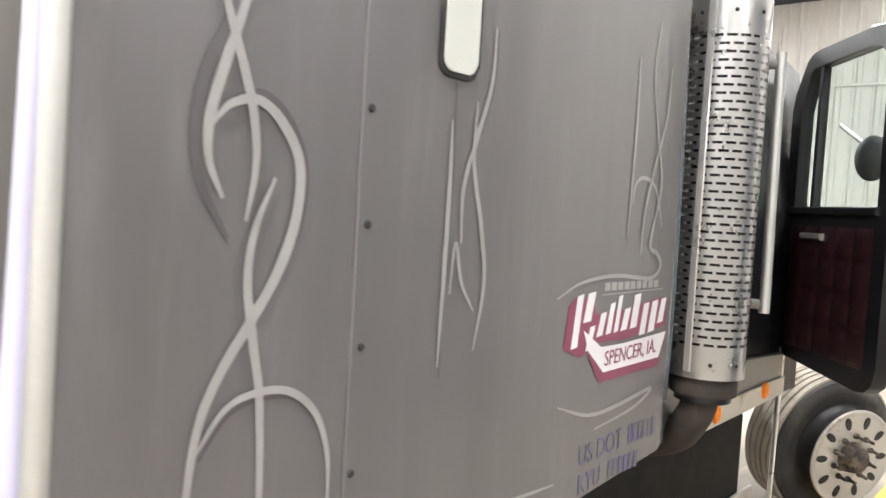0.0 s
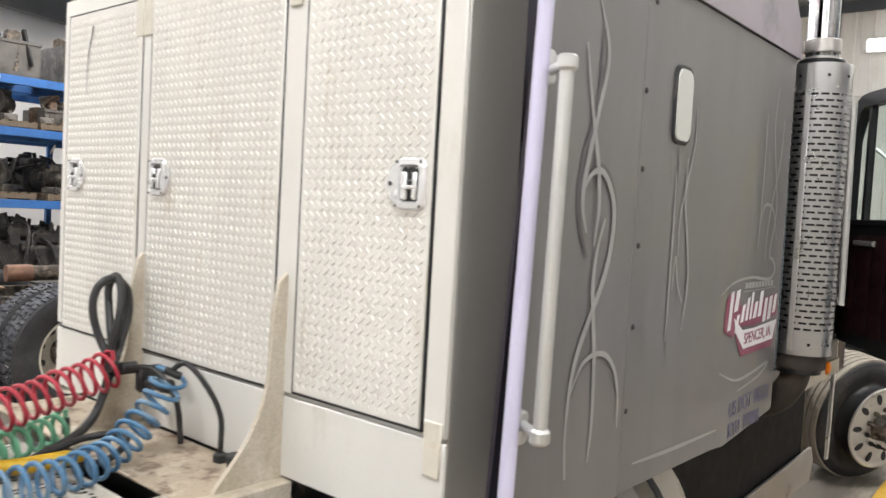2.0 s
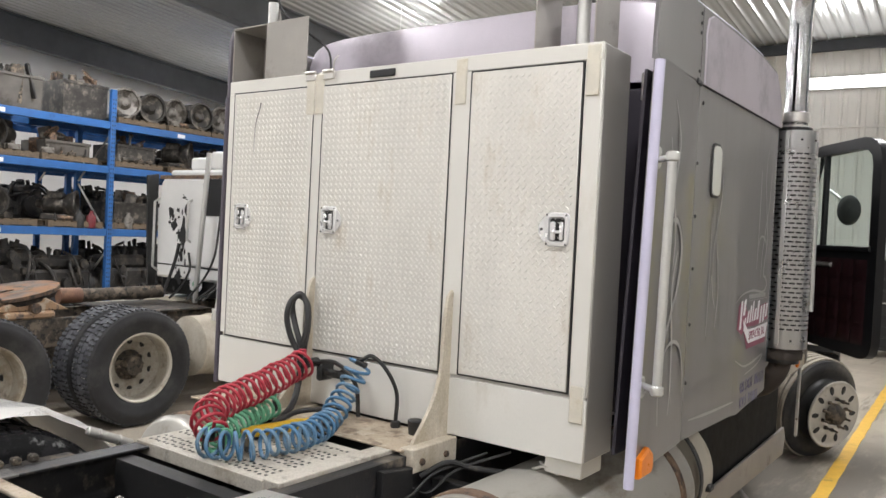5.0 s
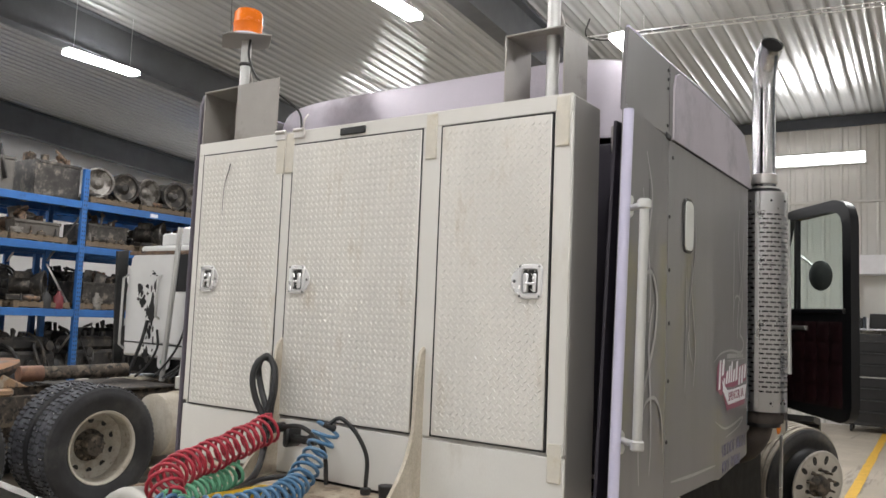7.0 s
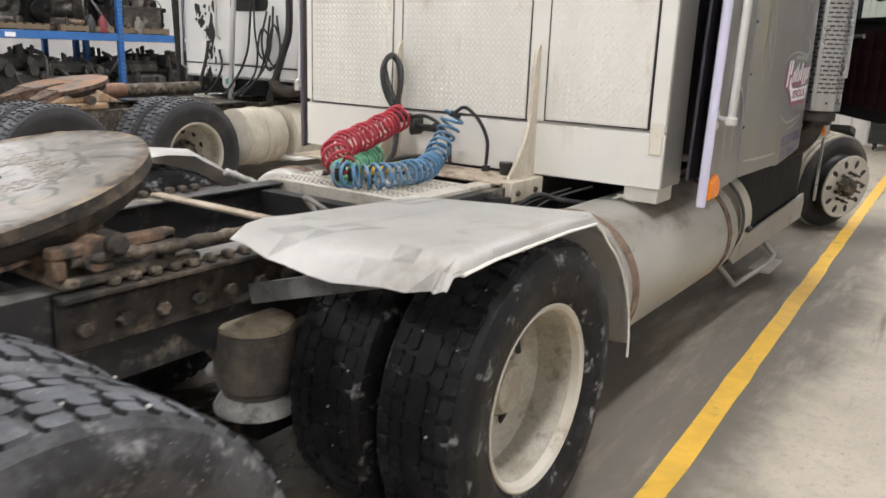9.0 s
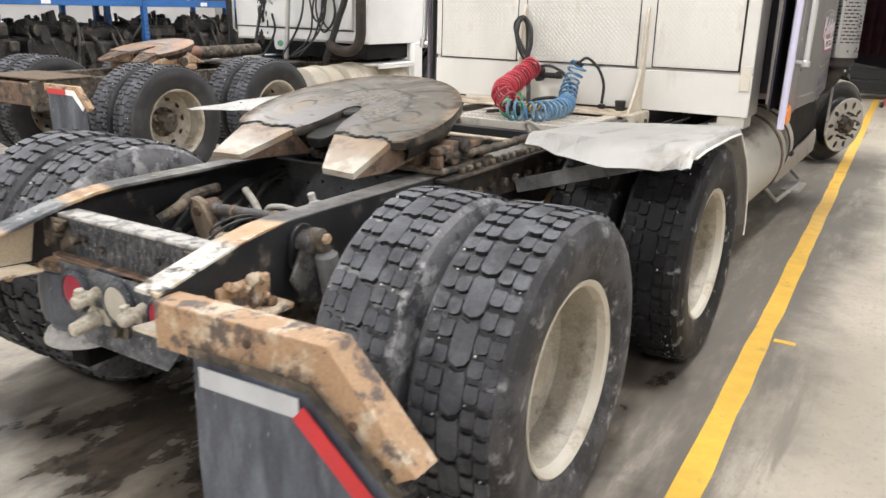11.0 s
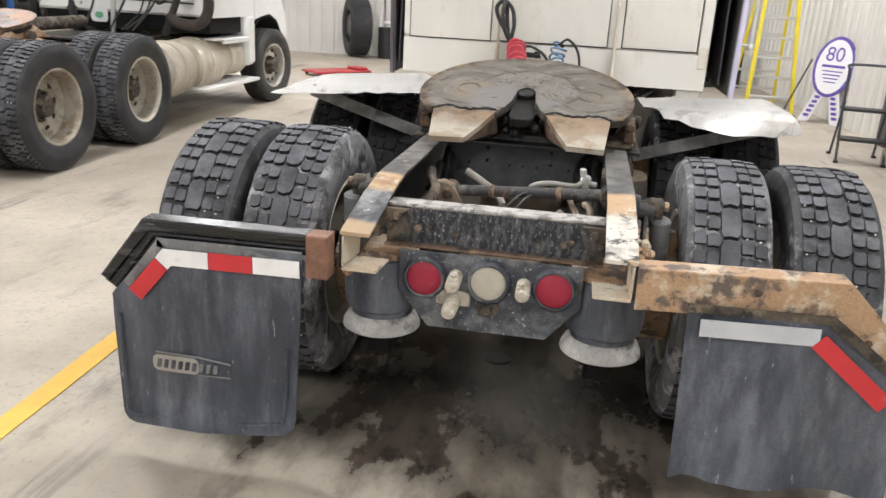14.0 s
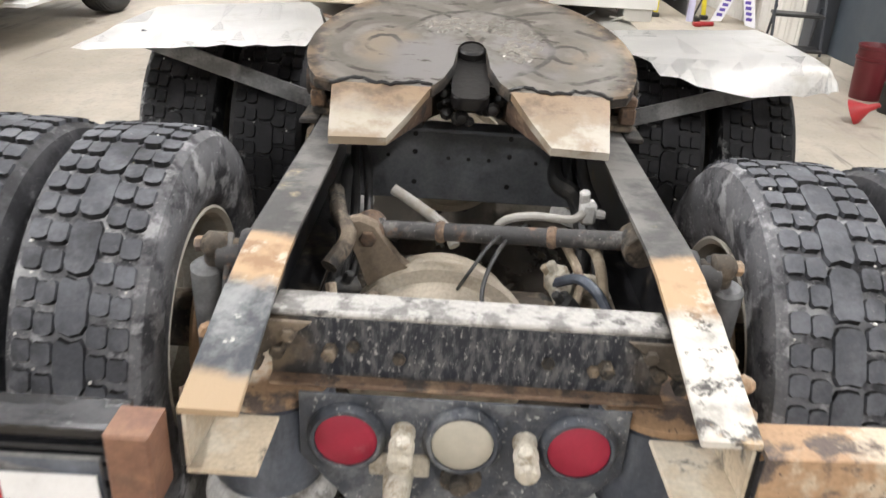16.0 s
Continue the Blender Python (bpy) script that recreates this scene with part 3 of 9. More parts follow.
HOSEPALE = mat("pale_dusty_hose", (0.32, 0.305, 0.28), 0.6, 0, 0.12, 10, 100, 0.1, (0.25, 0.22, 0.18), (0.55, 0.75), 9)
GLOSSBLACK = patchy("scratched_gloss_black", [(0.012, 0.012, 0.014), (0.05, 0.05, 0.054), (0.2, 0.2, 0.205)], (0.56, 0.64), 9, 0.05, 0.25, 0, 0.15, (0.35, 1, 2.5), (0.32, 0.32, 0.32), 0.68)
PLATEDUST = patchy("dusty_blue_grey_plate", [(0.09, 0.098, 0.11), (0.14, 0.147, 0.158), (0.05, 0.052, 0.056)], (0.5, 0.6), 4, 0.12, 0.6, 0, 0.3)
STRAP = patchy("dusty_grey_strap", [(0.17, 0.172, 0.175), (0.26, 0.26, 0.26), (0.09, 0.09, 0.09)], (0.54, 0.6), 9, 0.08, 0.6, 0, 0.3)
PEBBLE = mat("pale_stone", (0.7, 0.68, 0.64), 0.6)
CREAMRUST = patchy("cream_scraped_steel", [(0.55, 0.46, 0.34), (0.62, 0.56, 0.46), (0.1, 0.09, 0.08)], (0.54, 0.62), 7, 0.05, 0.6, 0, 0.3)
DIRTBLACK = patchy("black_oily_dirt", [(0.045, 0.037, 0.031), (0.13, 0.1, 0.072), (0.016, 0.015, 0.014)], (0.56, 0.54), 9, 0.08, 0.7, 0, 0.9, None, (0.3, 0.25, 0.19), 0.7)
LATCHM = mat("bright_latch_chrome", (0.82, 0.82, 0.82), 0.25, 0.55, 0.03, 5, 120, 0.01)
DISCM = patchy("dusty_shaded_disc", [(0.4, 0.37, 0.31), (0.3, 0.265, 0.21), (0.2, 0.165, 0.12)], (0.55, 0.62), 7, 0.09, 0.6, 0, 0.2)
ENGINEM = patchy("oily_black_engine", [(0.022, 0.02, 0.019), (0.075, 0.062, 0.05), (0.012, 0.012, 0.012)], (0.56, 0.55), 5, 0.08, 0.5, 0.1, 0.4, None, (0.28, 0.25, 0.21), 0.67)
TANKM = mat("dirty_tank_aluminium", (0.46, 0.445, 0.405), 0.42, 0.4, 0.08, 2.5, 140, 0.04, (0.27, 0.235, 0.185), (0.54, 0.74), 3.5, (1, 0.45, 1))
DUSTTYRE = patchy("dusty_front_tyre", [(0.022, 0.022, 0.024), (0.045, 0.043, 0.041), (0.085, 0.076, 0.064)], (0.5, 0.6), 3, 0.12, 0.7, 0, 0.25)
# road stains on the tanks; on the braces this cream stands for shade
OLDCREAM = patchy("stained_shade_cream", [(0.52, 0.47, 0.38), (0.4, 0.345, 0.26), (0.62, 0.58, 0.5)], (0.54, 0.58), 2.6, 0.12, 0.6, 0, 0.2, (1, 1, 0.5), (0.2, 0.16, 0.12), 0.69)
# forward tyres: wet sidewalls, toned down for the fender's shade too
WETRUBBER = patchy("wet_shaded_tyre", [(0.012, 0.012, 0.013), (0.026, 0.026, 0.028), (0.24, 0.24, 0.24)], (0.54, 0.615), 9, 0.05, 0.55, 0, 0.3)
for dull_ in (BLACKTREAD, WETRUBBER):
    dull_.node_tree.nodes["Principled BSDF"].inputs["Specular IOR Level"].default_value = 0.2
TANTREAD = mat("tan_dusty_tread", (0.3, 0.265, 0.215), 0.8, 0.0, 0.12, 6, 90, 0.2, (0.2, 0.17, 0.135), (0.5, 0.7), 5)
GREYTAPE = mat("dirty_reflective_tape", (0.5, 0.52, 0.55), 0.45, 0, 0.08, 10, 140, 0.05, (0.3, 0.29, 0.29), (0.55, 0.78), 9)
# ---- the building ----
LOW = -0.1  # the slab falls a little towards the neighbouring bay
bm = B()
sec = [(XL - 0.3, -0.35), (XR + 0.3, -0.35), (XR + 0.3, 0.0), (-1.9, 0.0), (-2.2, 0.1 * LOW), (-2.6, 0.5 * LOW), (-3.0, 0.9 * LOW), (-3.3, LOW), (XL - 0.3, LOW)]
prism(bm, sec, at_xz(YF + 0.3), YF - YB + 0.6)
struct("floor", bm, CONCRETE, "worn beige concrete workshop floor with oil stains", Matrix.Identity(4))


def stripe(x, y0, y1, w=0.1, seed=0):
    rnd = random.Random(seed)
    bm = B()
    k = int((y1 - y0) / 0.25)
    left, right = [], []
    for i in range(k + 1):
        y = y0 + (y1 - y0) * i / k
        left.append((x - w / 2 + rnd.uniform(-0.006, 0.006), y))
        right.append((x + w / 2 + rnd.uniform(-0.006, 0.006), y))
    prism(bm, right + left[::-1], Matrix.Translation((0, 0, 0.0)), 0.004)
    return bm


bm = stripe(1.52, -8.5, 16.5, 0.1, 1)
box(bm, (1.58, 2.6, 0.0), (1.68, 2.64, 0.0035), 0)
struct("floor_line_1", bm, LINE, "yellow painted bay line on the concrete floor")
struct("floor_line_2", stripe(-1.63, -8.5, 2.8, 0.1, 2), LINE, "yellow painted bay line on the concrete floor")

bm = B()
cyl(bm, (-0.02, 0.98, 0.0), (-0.02, 0.98, 0.004), 0.06, n=24, bev=0.001)
struct("floor_drain", bm, DARKTRIM, "small round floor drain cover", Matrix.Identity(4))
# front wall in ribbed steel, side and back walls
bm = B()
ribbed(bm, EAVE + 0.2 - LOW, rib_profile(XR - XL), Matrix.Translation((XL, YF, LOW)) @ Matrix(((1, 0, 0, 0), (0, 0, -1, 0), (0, 1, 0, 0), (0, 0, 0, 1))), 0.2)
struct("wall_front", bm, LINER, "off-white ribbed steel liner wall")
bm = B()
box(bm, (XL - 0.2, YB, LOW), (XL, YF + 0.2, ceil_z(YB)), 0)
struct("wall_left", bm, DRYWALL, "plain off-white side wall behind the racks")
bm = B()
box(bm, (XR, YB, 0), (XR + 0.2, YF + 0.2, ceil_z(YB)), 0)
struct("wall_right", bm, DRYWALL, "plain off-white side wall")
bm = B()
box(bm, (XL - 0.2, YB - 0.2, LOW), (XR + 0.2, YB, ceil_z(YB)), 0)
struct("wall_back", bm, DRYWALL, "plain off-white back wall")
# partition on the right
PX = 4.2
bm = B()
ribbed(bm, 5.6, rib_profile(YF - 8.2), Matrix.Translation((PX, 8.2, 0)) @ Matrix(((0, 0, -1, 0), (1, 0, 0, 0), (0, 1, 0, 0), (0, 0, 0, 1))), 0.15)
struct("wall_partition", bm, LINER, "off-white ribbed steel partition wall")
bm = B()
box(bm, (PX - 0.06, 7.9, 0), (PX + 0.2, 8.16, 5.8), 0.01)
box(bm, (PX + 0.0, 8.02, 0), (PX + 0.14, 8.04, 5.8), 0)
struct("column", bm, DARKSTEEL, "dark painted steel column at the wall's end")
bm = B()
box(bm, (PX + 0.16, 6.2, 0), (PX + 0.36, 7.88, 5.8), 0.01)
struct("wall_partition_end", bm, BLUEGREY, "blue-grey painted wall beside the column")
bm = B()
box(bm, (XL, YF - 0.06, 4.12), (XR, YF - 0.03, 4.17), 0.004)
struct("trim_rail", bm, LINER, "horizontal conduit rail along the front wall")
bm = B()
box(bm, (XL, YF - 0.09, EAVE - 0.22), (XR, YF - 0.02, EAVE - 0.02), 0.005)
struct("trim_eave", bm, DARKSTEEL, "dark steel eave trim under the ceiling")

# sloping ribbed ceiling and rafters
ang = math.atan(RISE)
bm = B()
sl = Matrix.Translation((XL, YF, EAVE)) @ Matrix.Rotation(-ang, 4, "X") @ Matrix(((1, 0, 0, 0), (0, -1, 0, 0), (0, 0, -1, 0), (0, 0, 0, 1)))
ribbed(bm, (YF - YB) / math.cos(ang), pan_profile(XR - XL), sl, 0.1)
struct("ceiling", bm, CEILM, "white ribbed steel ceiling that slopes to the front wall")
for rx in (-16.0, -9.4, -2.8, 3.8, 10.4):
    bm = B()
    for lo, hi in (((-0.13, 0.0), (0.13, 0.025)), ((-0.012, 0.02), (0.012, 0.62)), ((-0.13, 0.6), (0.13, 0.625))):
        a = [bm.verts.new((rx + lo[0] if i in (0, 3) else rx + hi[0], yy, ceil_z(yy) - (0.03 + (lo[1] if i in (0, 1) else hi[1]) * (1.0 if yy > 0 else 1.25))))
             for yy in (YF, YB) for i in range(4)]
        for q in ((0, 1, 2, 3), (7, 6, 5, 4), (0, 4, 5, 1), (1, 5, 6, 2), (2, 6, 7, 3), (3, 7, 4, 0)):
            bm.faces.new([a[i] for i in q])
    struct("beam", bm, RAFTER, "dark grey tapered steel rafter under the ceiling")

# lamps, the added pair by the left wall among them
for i, (lx, ly) in enumerate(LAMPS):
    drop = ceil_z(ly) - LAMPZ
    th = thing("ceiling_light", "bright white strip light hung under the ribbed ceiling", "ceiling light", BUILD @ pose(lx, ly, LAMPZ), "strip lights")
    bm = B()
    box(bm, (-0.085, -0.64, 0.037), (0.085, 0.64, 0.062), 0.01)
    for sy in (-0.5, 0.5):
        cyl(bm, (0, sy, 0.05), (0, sy, drop + RISE * -sy), 0.003, n=6)
    part("housing", bm, LAMPBODY, th)
    bm = B()
    box(bm, (-0.11, -0.62, -0.035), (0.11, 0.62, 0.035), 0.012)
    part("diffuser", bm, TUBE, th, "glowing white diffuser")
th = thing("wall_light", "bright white strip light on the ribbed front wall", "wall light", BUILD @ pose(0.33, YF, 4.97))
bm = B()
box(bm, (-0.88, -0.09, -0.12), (0.88, -0.022, 0.12), 0.01)
part("housing", bm, LAMPBODY, th)
bm = B()
box(bm, (-0.84, -0.13, -0.1), (0.84, -0.093, 0.1), 0.01)
part("diffuser", bm, WALLTUBE, th, "glowing white diffuser")
# cable tray hung under the ceiling
th = thing("cable_tray", "thin wire cable tray hung under the ribbed ceiling", "cable tray", BUILD @ pose(0.0, 11.5, ceil_z(11.5) - 0.35))
bm = B()
for dx in (-0.08, 0.08):
    tube(bm, [(-2.0, dx, 0), (2.3, dx + 0.5, 0)], 0.008, 6)
for i in range(16):
    x = -1.9 + i * 0.27
    tube(bm, [(x, -0.08 + (x + 2) * 0.116, 0), (x, 0.08 + (x + 2) * 0.116, 0)], 0.005, 5)
part("tray", bm, STEEL, th)
bm = B()
tube(bm, smooth_path([(-2.0, 0.0, 0.3), (-2.05, 0, 0.05), (-1.7, 0.03, -0.06), (-1.3, 0.08, 0.0), (-0.6, 0.15, 0.01)], 6), 0.012, 6)
part("cable", bm, CABLE, th)

# ---- wheels ----
TR = 0.497  # tyre radius
XA = Matrix(((0, 0, 1, 0), (1, 0, 0, 0), (0, 1, 0, 0), (0, 0, 0, 1)))  # turns z into x: wheels turn about x


def tyre_mesh(material=None):
    bm = B()
    r = TR - 0.014
    prof = [(0.285, -0.105), (0.3, -0.122), (0.33, -0.138), (0.39, -0.147), (0.44, -0.143), (0.47, -0.134), (r - 0.006, -0.124), (r, -0.115),
            (r, 0.115), (r - 0.006, 0.124), (0.47, 0.134), (0.44, 0.143), (0.436, 0.145), (0.39, 0.147), (0.386, 0.145), (0.33, 0.138), (0.3, 0.122), (0.285, 0.105)]
    lathe(bm, prof, XA, 64)
    return finish(bm, "tyre", material or RUBBER, 30)


def tread_mesh(n=50, depth=0.016, seed=3, material=None):
    """Two pairs of block rows with deep cross grooves, and a worn middle row, with small stones caught in the grooves."""
    rnd = random.Random(seed)
    bm = B()
    pitch = 2 * math.pi / n
    rows = ((-0.095, 0.0195, 0.0, 0.014), (-0.0535, 0.0195, 0.1, 0.014), (0.0, 0.031, 0.5, 0.004), (0.0535, 0.0195, 0.4, 0.014), (0.095, 0.0195, 0.5, 0.014))
    for row, (w0, hw, ph, gap) in enumerate(rows):
        for k in range(n):
            if row == 2 and k % 2:
                continue
            th0 = (k + ph) * pitch + rnd.uniform(-0.03, 0.03) * pitch
            hx = (pitch if row == 2 else pitch / 2) - gap / 2 / TR
            cut, cw = 0.28 * hx, 0.3 * hw
            bow = rnd.uniform(0.05, 0.16) * hx
            pts = [(-hx + cut, -hw), (hx - cut, -hw), (hx, -hw + cw), (hx + bow, 0), (hx, hw - cw), (hx - cut, hw), (-hx + cut, hw), (-hx, hw - cw), (-hx + bow, 0), (-hx, -hw + cw)]
            top, low = [], []
            dr = rnd.uniform(-0.003, 0.0015) - (0.002 if row == 2 else 0)
            for a, w in pts:
                ww = w0 + w
                drop = 0.005 * (abs(ww) / 0.115) ** 2
                for lst, rr, s in ((top, TR - drop + dr, 0.9), (low, TR - depth - drop * 0.4, 1.0)):
                    t = th0 + a * s
                    lst.append(bm.verts.new((w0 + w * (s * 0.3 + 0.7), rr * math.cos(t), rr * math.sin(t))))
            bm.faces.new(top)
            q = len(pts)
            for i in range(q):
                # flanks at the cross grooves take the near-black second material
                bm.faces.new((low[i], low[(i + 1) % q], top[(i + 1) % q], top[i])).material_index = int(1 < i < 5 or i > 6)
            if row != 2 and rnd.random() < 0.16:
                t = th0 + pitch / 2
                c = Vector((w0 + rnd.uniform(-0.8, 0.8) * hw, (TR - 0.004) * math.cos(t), (TR - 0.004) * math.sin(t)))
                r = rnd.uniform(0.0025, 0.0045)
                lathe(bm, [(0, -r), (r, -r * 0.3), (r * 0.9, r * 0.5), (0, r)], Matrix.Translation(c), 5, 2)
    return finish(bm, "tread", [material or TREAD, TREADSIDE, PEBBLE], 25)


def ribs_mesh(material=None):
    bm = B()
    for w0, w1 in ((-0.118, -0.078), (-0.068, -0.026), (-0.018, 0.018), (0.026, 0.068), (0.078, 0.118)):
        lathe(bm, [(TR - 0.016, w0), (TR - 0.002, w0 + 0.003), (TR - 0.002, w1 - 0.003), (TR - 0.016, w1)], XA, 64)
    return finish(bm, "tread_ribs", material or TREAD, 25)


def dish_rim_mesh(depth=0.195, material=None):
    """A steel dual wheel seen from its hollow side: outward is +x."""
    bm = B()
    prof = [(0.292, 0.118), (0.297, 0.124), (0.29, 0.127), (0.277, 0.118), (0.272, 0.09), (0.262, 0.06), (0.262, -0.03), (0.235, -0.045 + 0.0), (0.2, 0.118 - depth),
            (0.13, 0.118 - depth - 0.008), (0.128, 0.118 - depth - 0.03), (0.2, 0.118 - depth - 0.02), (0.25, -0.06), (0.272, -0.1), (0.29, -0.12), (0.286, 0.0)]
    lathe(bm, prof, XA, 56, close=True)
    # inside the lip: dust, and the dish's shade put into the colour
    for f in bm.faces:
        q = f.calc_center_median()
        f.material_index = int(math.hypot(q.y, q.z) < 0.27 and q.x < 0.1)
    return finish(bm, "rim", [material or CREAM, material or DISCM], 30)


def hole_mesh(r=0.205, x=-0.072, size=0.026):
    bm = B()
    cyl(bm, (x, r, 0), (x + 0.005, r, 0), size, n=14, bev=0.001)
    return finish(bm, "hand_hole", DARKTRIM)


def put_holes(me, w, n=10, x=0.0):
    for k in range(n):
        shared("hand_hole", me, w, Matrix.Translation((x, 0, 0)) @ Matrix.Rotation(2 * math.pi * k / n, 4, "X"))


def hub_mesh(x0=-0.05, x1=0.06, material=None):
    bm = B()
    lathe(bm, [(0, x1), (0.045, x1), (0.075, x1 - 0.008), (0.085, x1 - 0.03), (0.09, x0 + 0.02), (0.128, x0 + 0.015), (0.13, x0)], XA, 32)
    for k in range(10):
        a = 2 * math.pi * (k + 0.5) / 10
        c = Vector((x0 + 0.01, 0.11 * math.cos(a), 0.11 * math.sin(a)))
        cyl(bm, c, c + Vector((0.035, 0, 0)), 0.016, n=6)
        cyl(bm, c, c + Vector((0.055, 0, 0)), 0.009, n=8)
    return finish(bm, "hub", material or HUBM)


TYRE, TREADM, RIBS, RIM, HOLES, HUB = tyre_mesh(), tread_mesh(), ribs_mesh(), dish_rim_mesh(), hole_mesh(), hub_mesh(-0.09, 0.02)
RIMDUSTY, HUBDUSTY = dish_rim_mesh(0.195, DUSTRIM), hub_mesh(-0.09, 0.03, GREASE)
HUBCREAM = hub_mesh(-0.09, 0.03, DISCM)
RIBS2 = tread_mesh(70, 0.012, 9)
TYREFRONT, RIBSDARK, RIBSTAN, WETTYRE = tyre_mesh(DUSTTYRE), ribs_mesh(DUSTTYRE), ribs_mesh(TANTREAD), tyre_mesh(WETRUBBER)
RIMALU = dish_rim_mesh(0.07, ALUWHEEL)
DUSTTYRES = tyre_mesh(DUSTSIDE)
WETTREAD, TYRECLEAN = tread_mesh(50, 0.016, 5, BLACKTREAD), tyre_mesh(CLEANRUBBER)


def wheel(parent, x, y, z, side, hub=HUB, spin=0.0, rows=TREADM, label="cream steel wheel with a worn black tyre", rim=None, tyre=None, k=1.0):
    """side 1: hollow side towards +x; -1: towards -x."""
    m = Matrix.Translation((x, y, z)) @ (pose(0, 0, 0) if side > 0 else pose(0, 0, 0, 0, 0, 180)) @ pose(0, 0, 0, spin) @ Matrix.Diagonal((1, k, k, 1))
    w = shared("wheel", rim or RIM, parent, m, label)
    for nm, me in (("tyre", tyre or TYRE), ("tread", rows), ("hub", hub)):
        pc = shared(nm, me, w, Matrix.Identity(4))
        if nm == "tread":
            pc["kind"] = "stuff"
    put_holes(HOLES, w)
    return w


# ---- the tractor unit ----
truck = thing("semi_truck", "grey sleeper tractor unit with dirty rusty bare frame behind the cab", "truck")

# frame rails, with the tail bent down and tapered
for s in (-1, 1):
    side = [(-0.03, 0.826), (0.24, 0.891), (0.42, 0.917), (9.0, 0.917), (9.0, 0.645), (0.55, 0.645), (0.25, 0.69), (-0.03, 0.72)]
    bm = B()
    prism(bm, side, at_yz(0.424 * s if s > 0 else -0.432), 0.008, 0.0)
    lo, hi = (0.345, 0.424) if s > 0 else (-0.424, -0.345)
    for y0, y1, z0, z1 in ((0.75, 9.0, 0.645, 0.645),):
        box(bm, (lo, 0.55, 0.645), (hi, 9.0, 0.654), 0.002)
    rail = part("frame_rail", bm, RAILM, truck, "worn black channel frame rail")
    bm = B()
    prism(bm, [(-0.03, 0.82), (0.24, 0.885), (0.34, 0.903), (0.44, 0.91), (2.2, 0.91), (2.2, 0.92), (0.44, 0.92), (0.34, 0.913), (0.24, 0.895), (-0.03, 0.83)], at_yz(lo - 0.004), 0.088, 0.002)
    part("top_flange", bm, RAILTOP, rail, "scuffed rusty top flange")
    bm = B()
    prism(bm, [(-0.035, 0.822), (0.235, 0.887), (0.235, 0.897), (-0.035, 0.833)], at_yz(lo - 0.006), 0.092, 0.002)
    part("rail_end", bm, RAILTOP, rail, "paint scraped off the frame end")
    bm = B()
    prism(bm, [(-0.035, 0.712), (0.12, 0.7), (0.12, 0.708), (-0.035, 0.722)], at_yz(lo - 0.03 if s > 0 else lo), 0.108, 0.002)
    part("lower_flange_end", bm, CREAMRUST, rail, "bare scraped lower flange end")
    bm = B()
    xe = 0.418 if s > 0 else -0.424
    prism(bm, [(-0.032, 0.724), (0.14, 0.712), (0.17, 0.862), (-0.032, 0.816)], at_yz(xe), 0.006, 0)
    part("end_web", bm, CREAMRUST, rail, "tan scraped inner face of the frame end")
    bm = B()
    box(bm, (lo, 2.2, 0.908), (hi, 9.0, 0.917), 0.002)
    part("rail_cap", bm, RAILM, rail)

# rear crossmember and lamp plate
bm = B()
box(bm, (-0.345, 0.2, 0.738), (0.345, 0.21, 0.86), 0.002)
xm = part("rear_crossmember", bm, XWEB, truck, "grimy black rear crossmember")
bm = B()
box(bm, (-0.345, 0.198, 0.86), (0.345, 0.275, 0.872), 0.004)
part("top_flange", bm, FLANGETOP, xm, "speckled brown top flange")
bm = B()
box(bm, (-0.345, 0.168, 0.737), (0.345, 0.199, 0.747), 0.003)
part("lower_lip", bm, BROWN, xm, "rusty lower lip")
for s in (-1, 1):
    bm = B()
    prism(bm, [(0.395 * s, 0.86), (0.27 * s, 0.86), (0.395 * s, 0.76)], at_xz(0.19), 0.01, 0.002)
    for q in ((0.33, 0.8), (0.31, 0.835), (0.24, 0.8), (0.37, 0.775)):
        cyl(bm, (q[0] * s, 0.2, q[1]), (q[0] * s, 0.17, q[1]), 0.014, n=6)
    part("gusset", bm, GREASE, xm, "bolted corner gusset")
for q in ((-0.12, 0.79), (0.14, 0.8), (0.22, 0.79), (-0.2, 0.81)):
    bm = B()
    cyl(bm, (q[0], 0.2, q[1]), (q[0], 0.186, q[1]), 0.012, n=6)
    part("bolt", bm, GREASE, xm)
LP = [(-0.29, 0.735), (0.29, 0.735), (0.29, 0.6), (0.19, 0.482), (-0.19, 0.482), (-0.29, 0.6)]
bm = B()
prism(bm, LP, at_xz(0.162), 0.006, 0.001)
lp = part("lamp_plate", bm, LAMPPLATE, truck, "dirty black rear lamp plate")


def round_lamp(x, z, material, lbl):
    bm = B()
    m, h = axis_matrix((x, 0.158, z), (x, 0.10, z))
    lathe(bm, [(0.07, 0), (0.07, 0.012), (0.062, 0.022), (0.056, 0.022), (0.056, 0.0)], m, 36)
    o = part("tail_lamp", bm, LAMPPLATE, lp, lbl)
    bm = B()
    lathe(bm, [(0.056, 0.0), (0.055, 0.018), (0.045, 0.024), (0.02, 0.027), (0, 0.028)], m, 36)
    part("lens", bm, material, o, "dusty round lens")
    return o


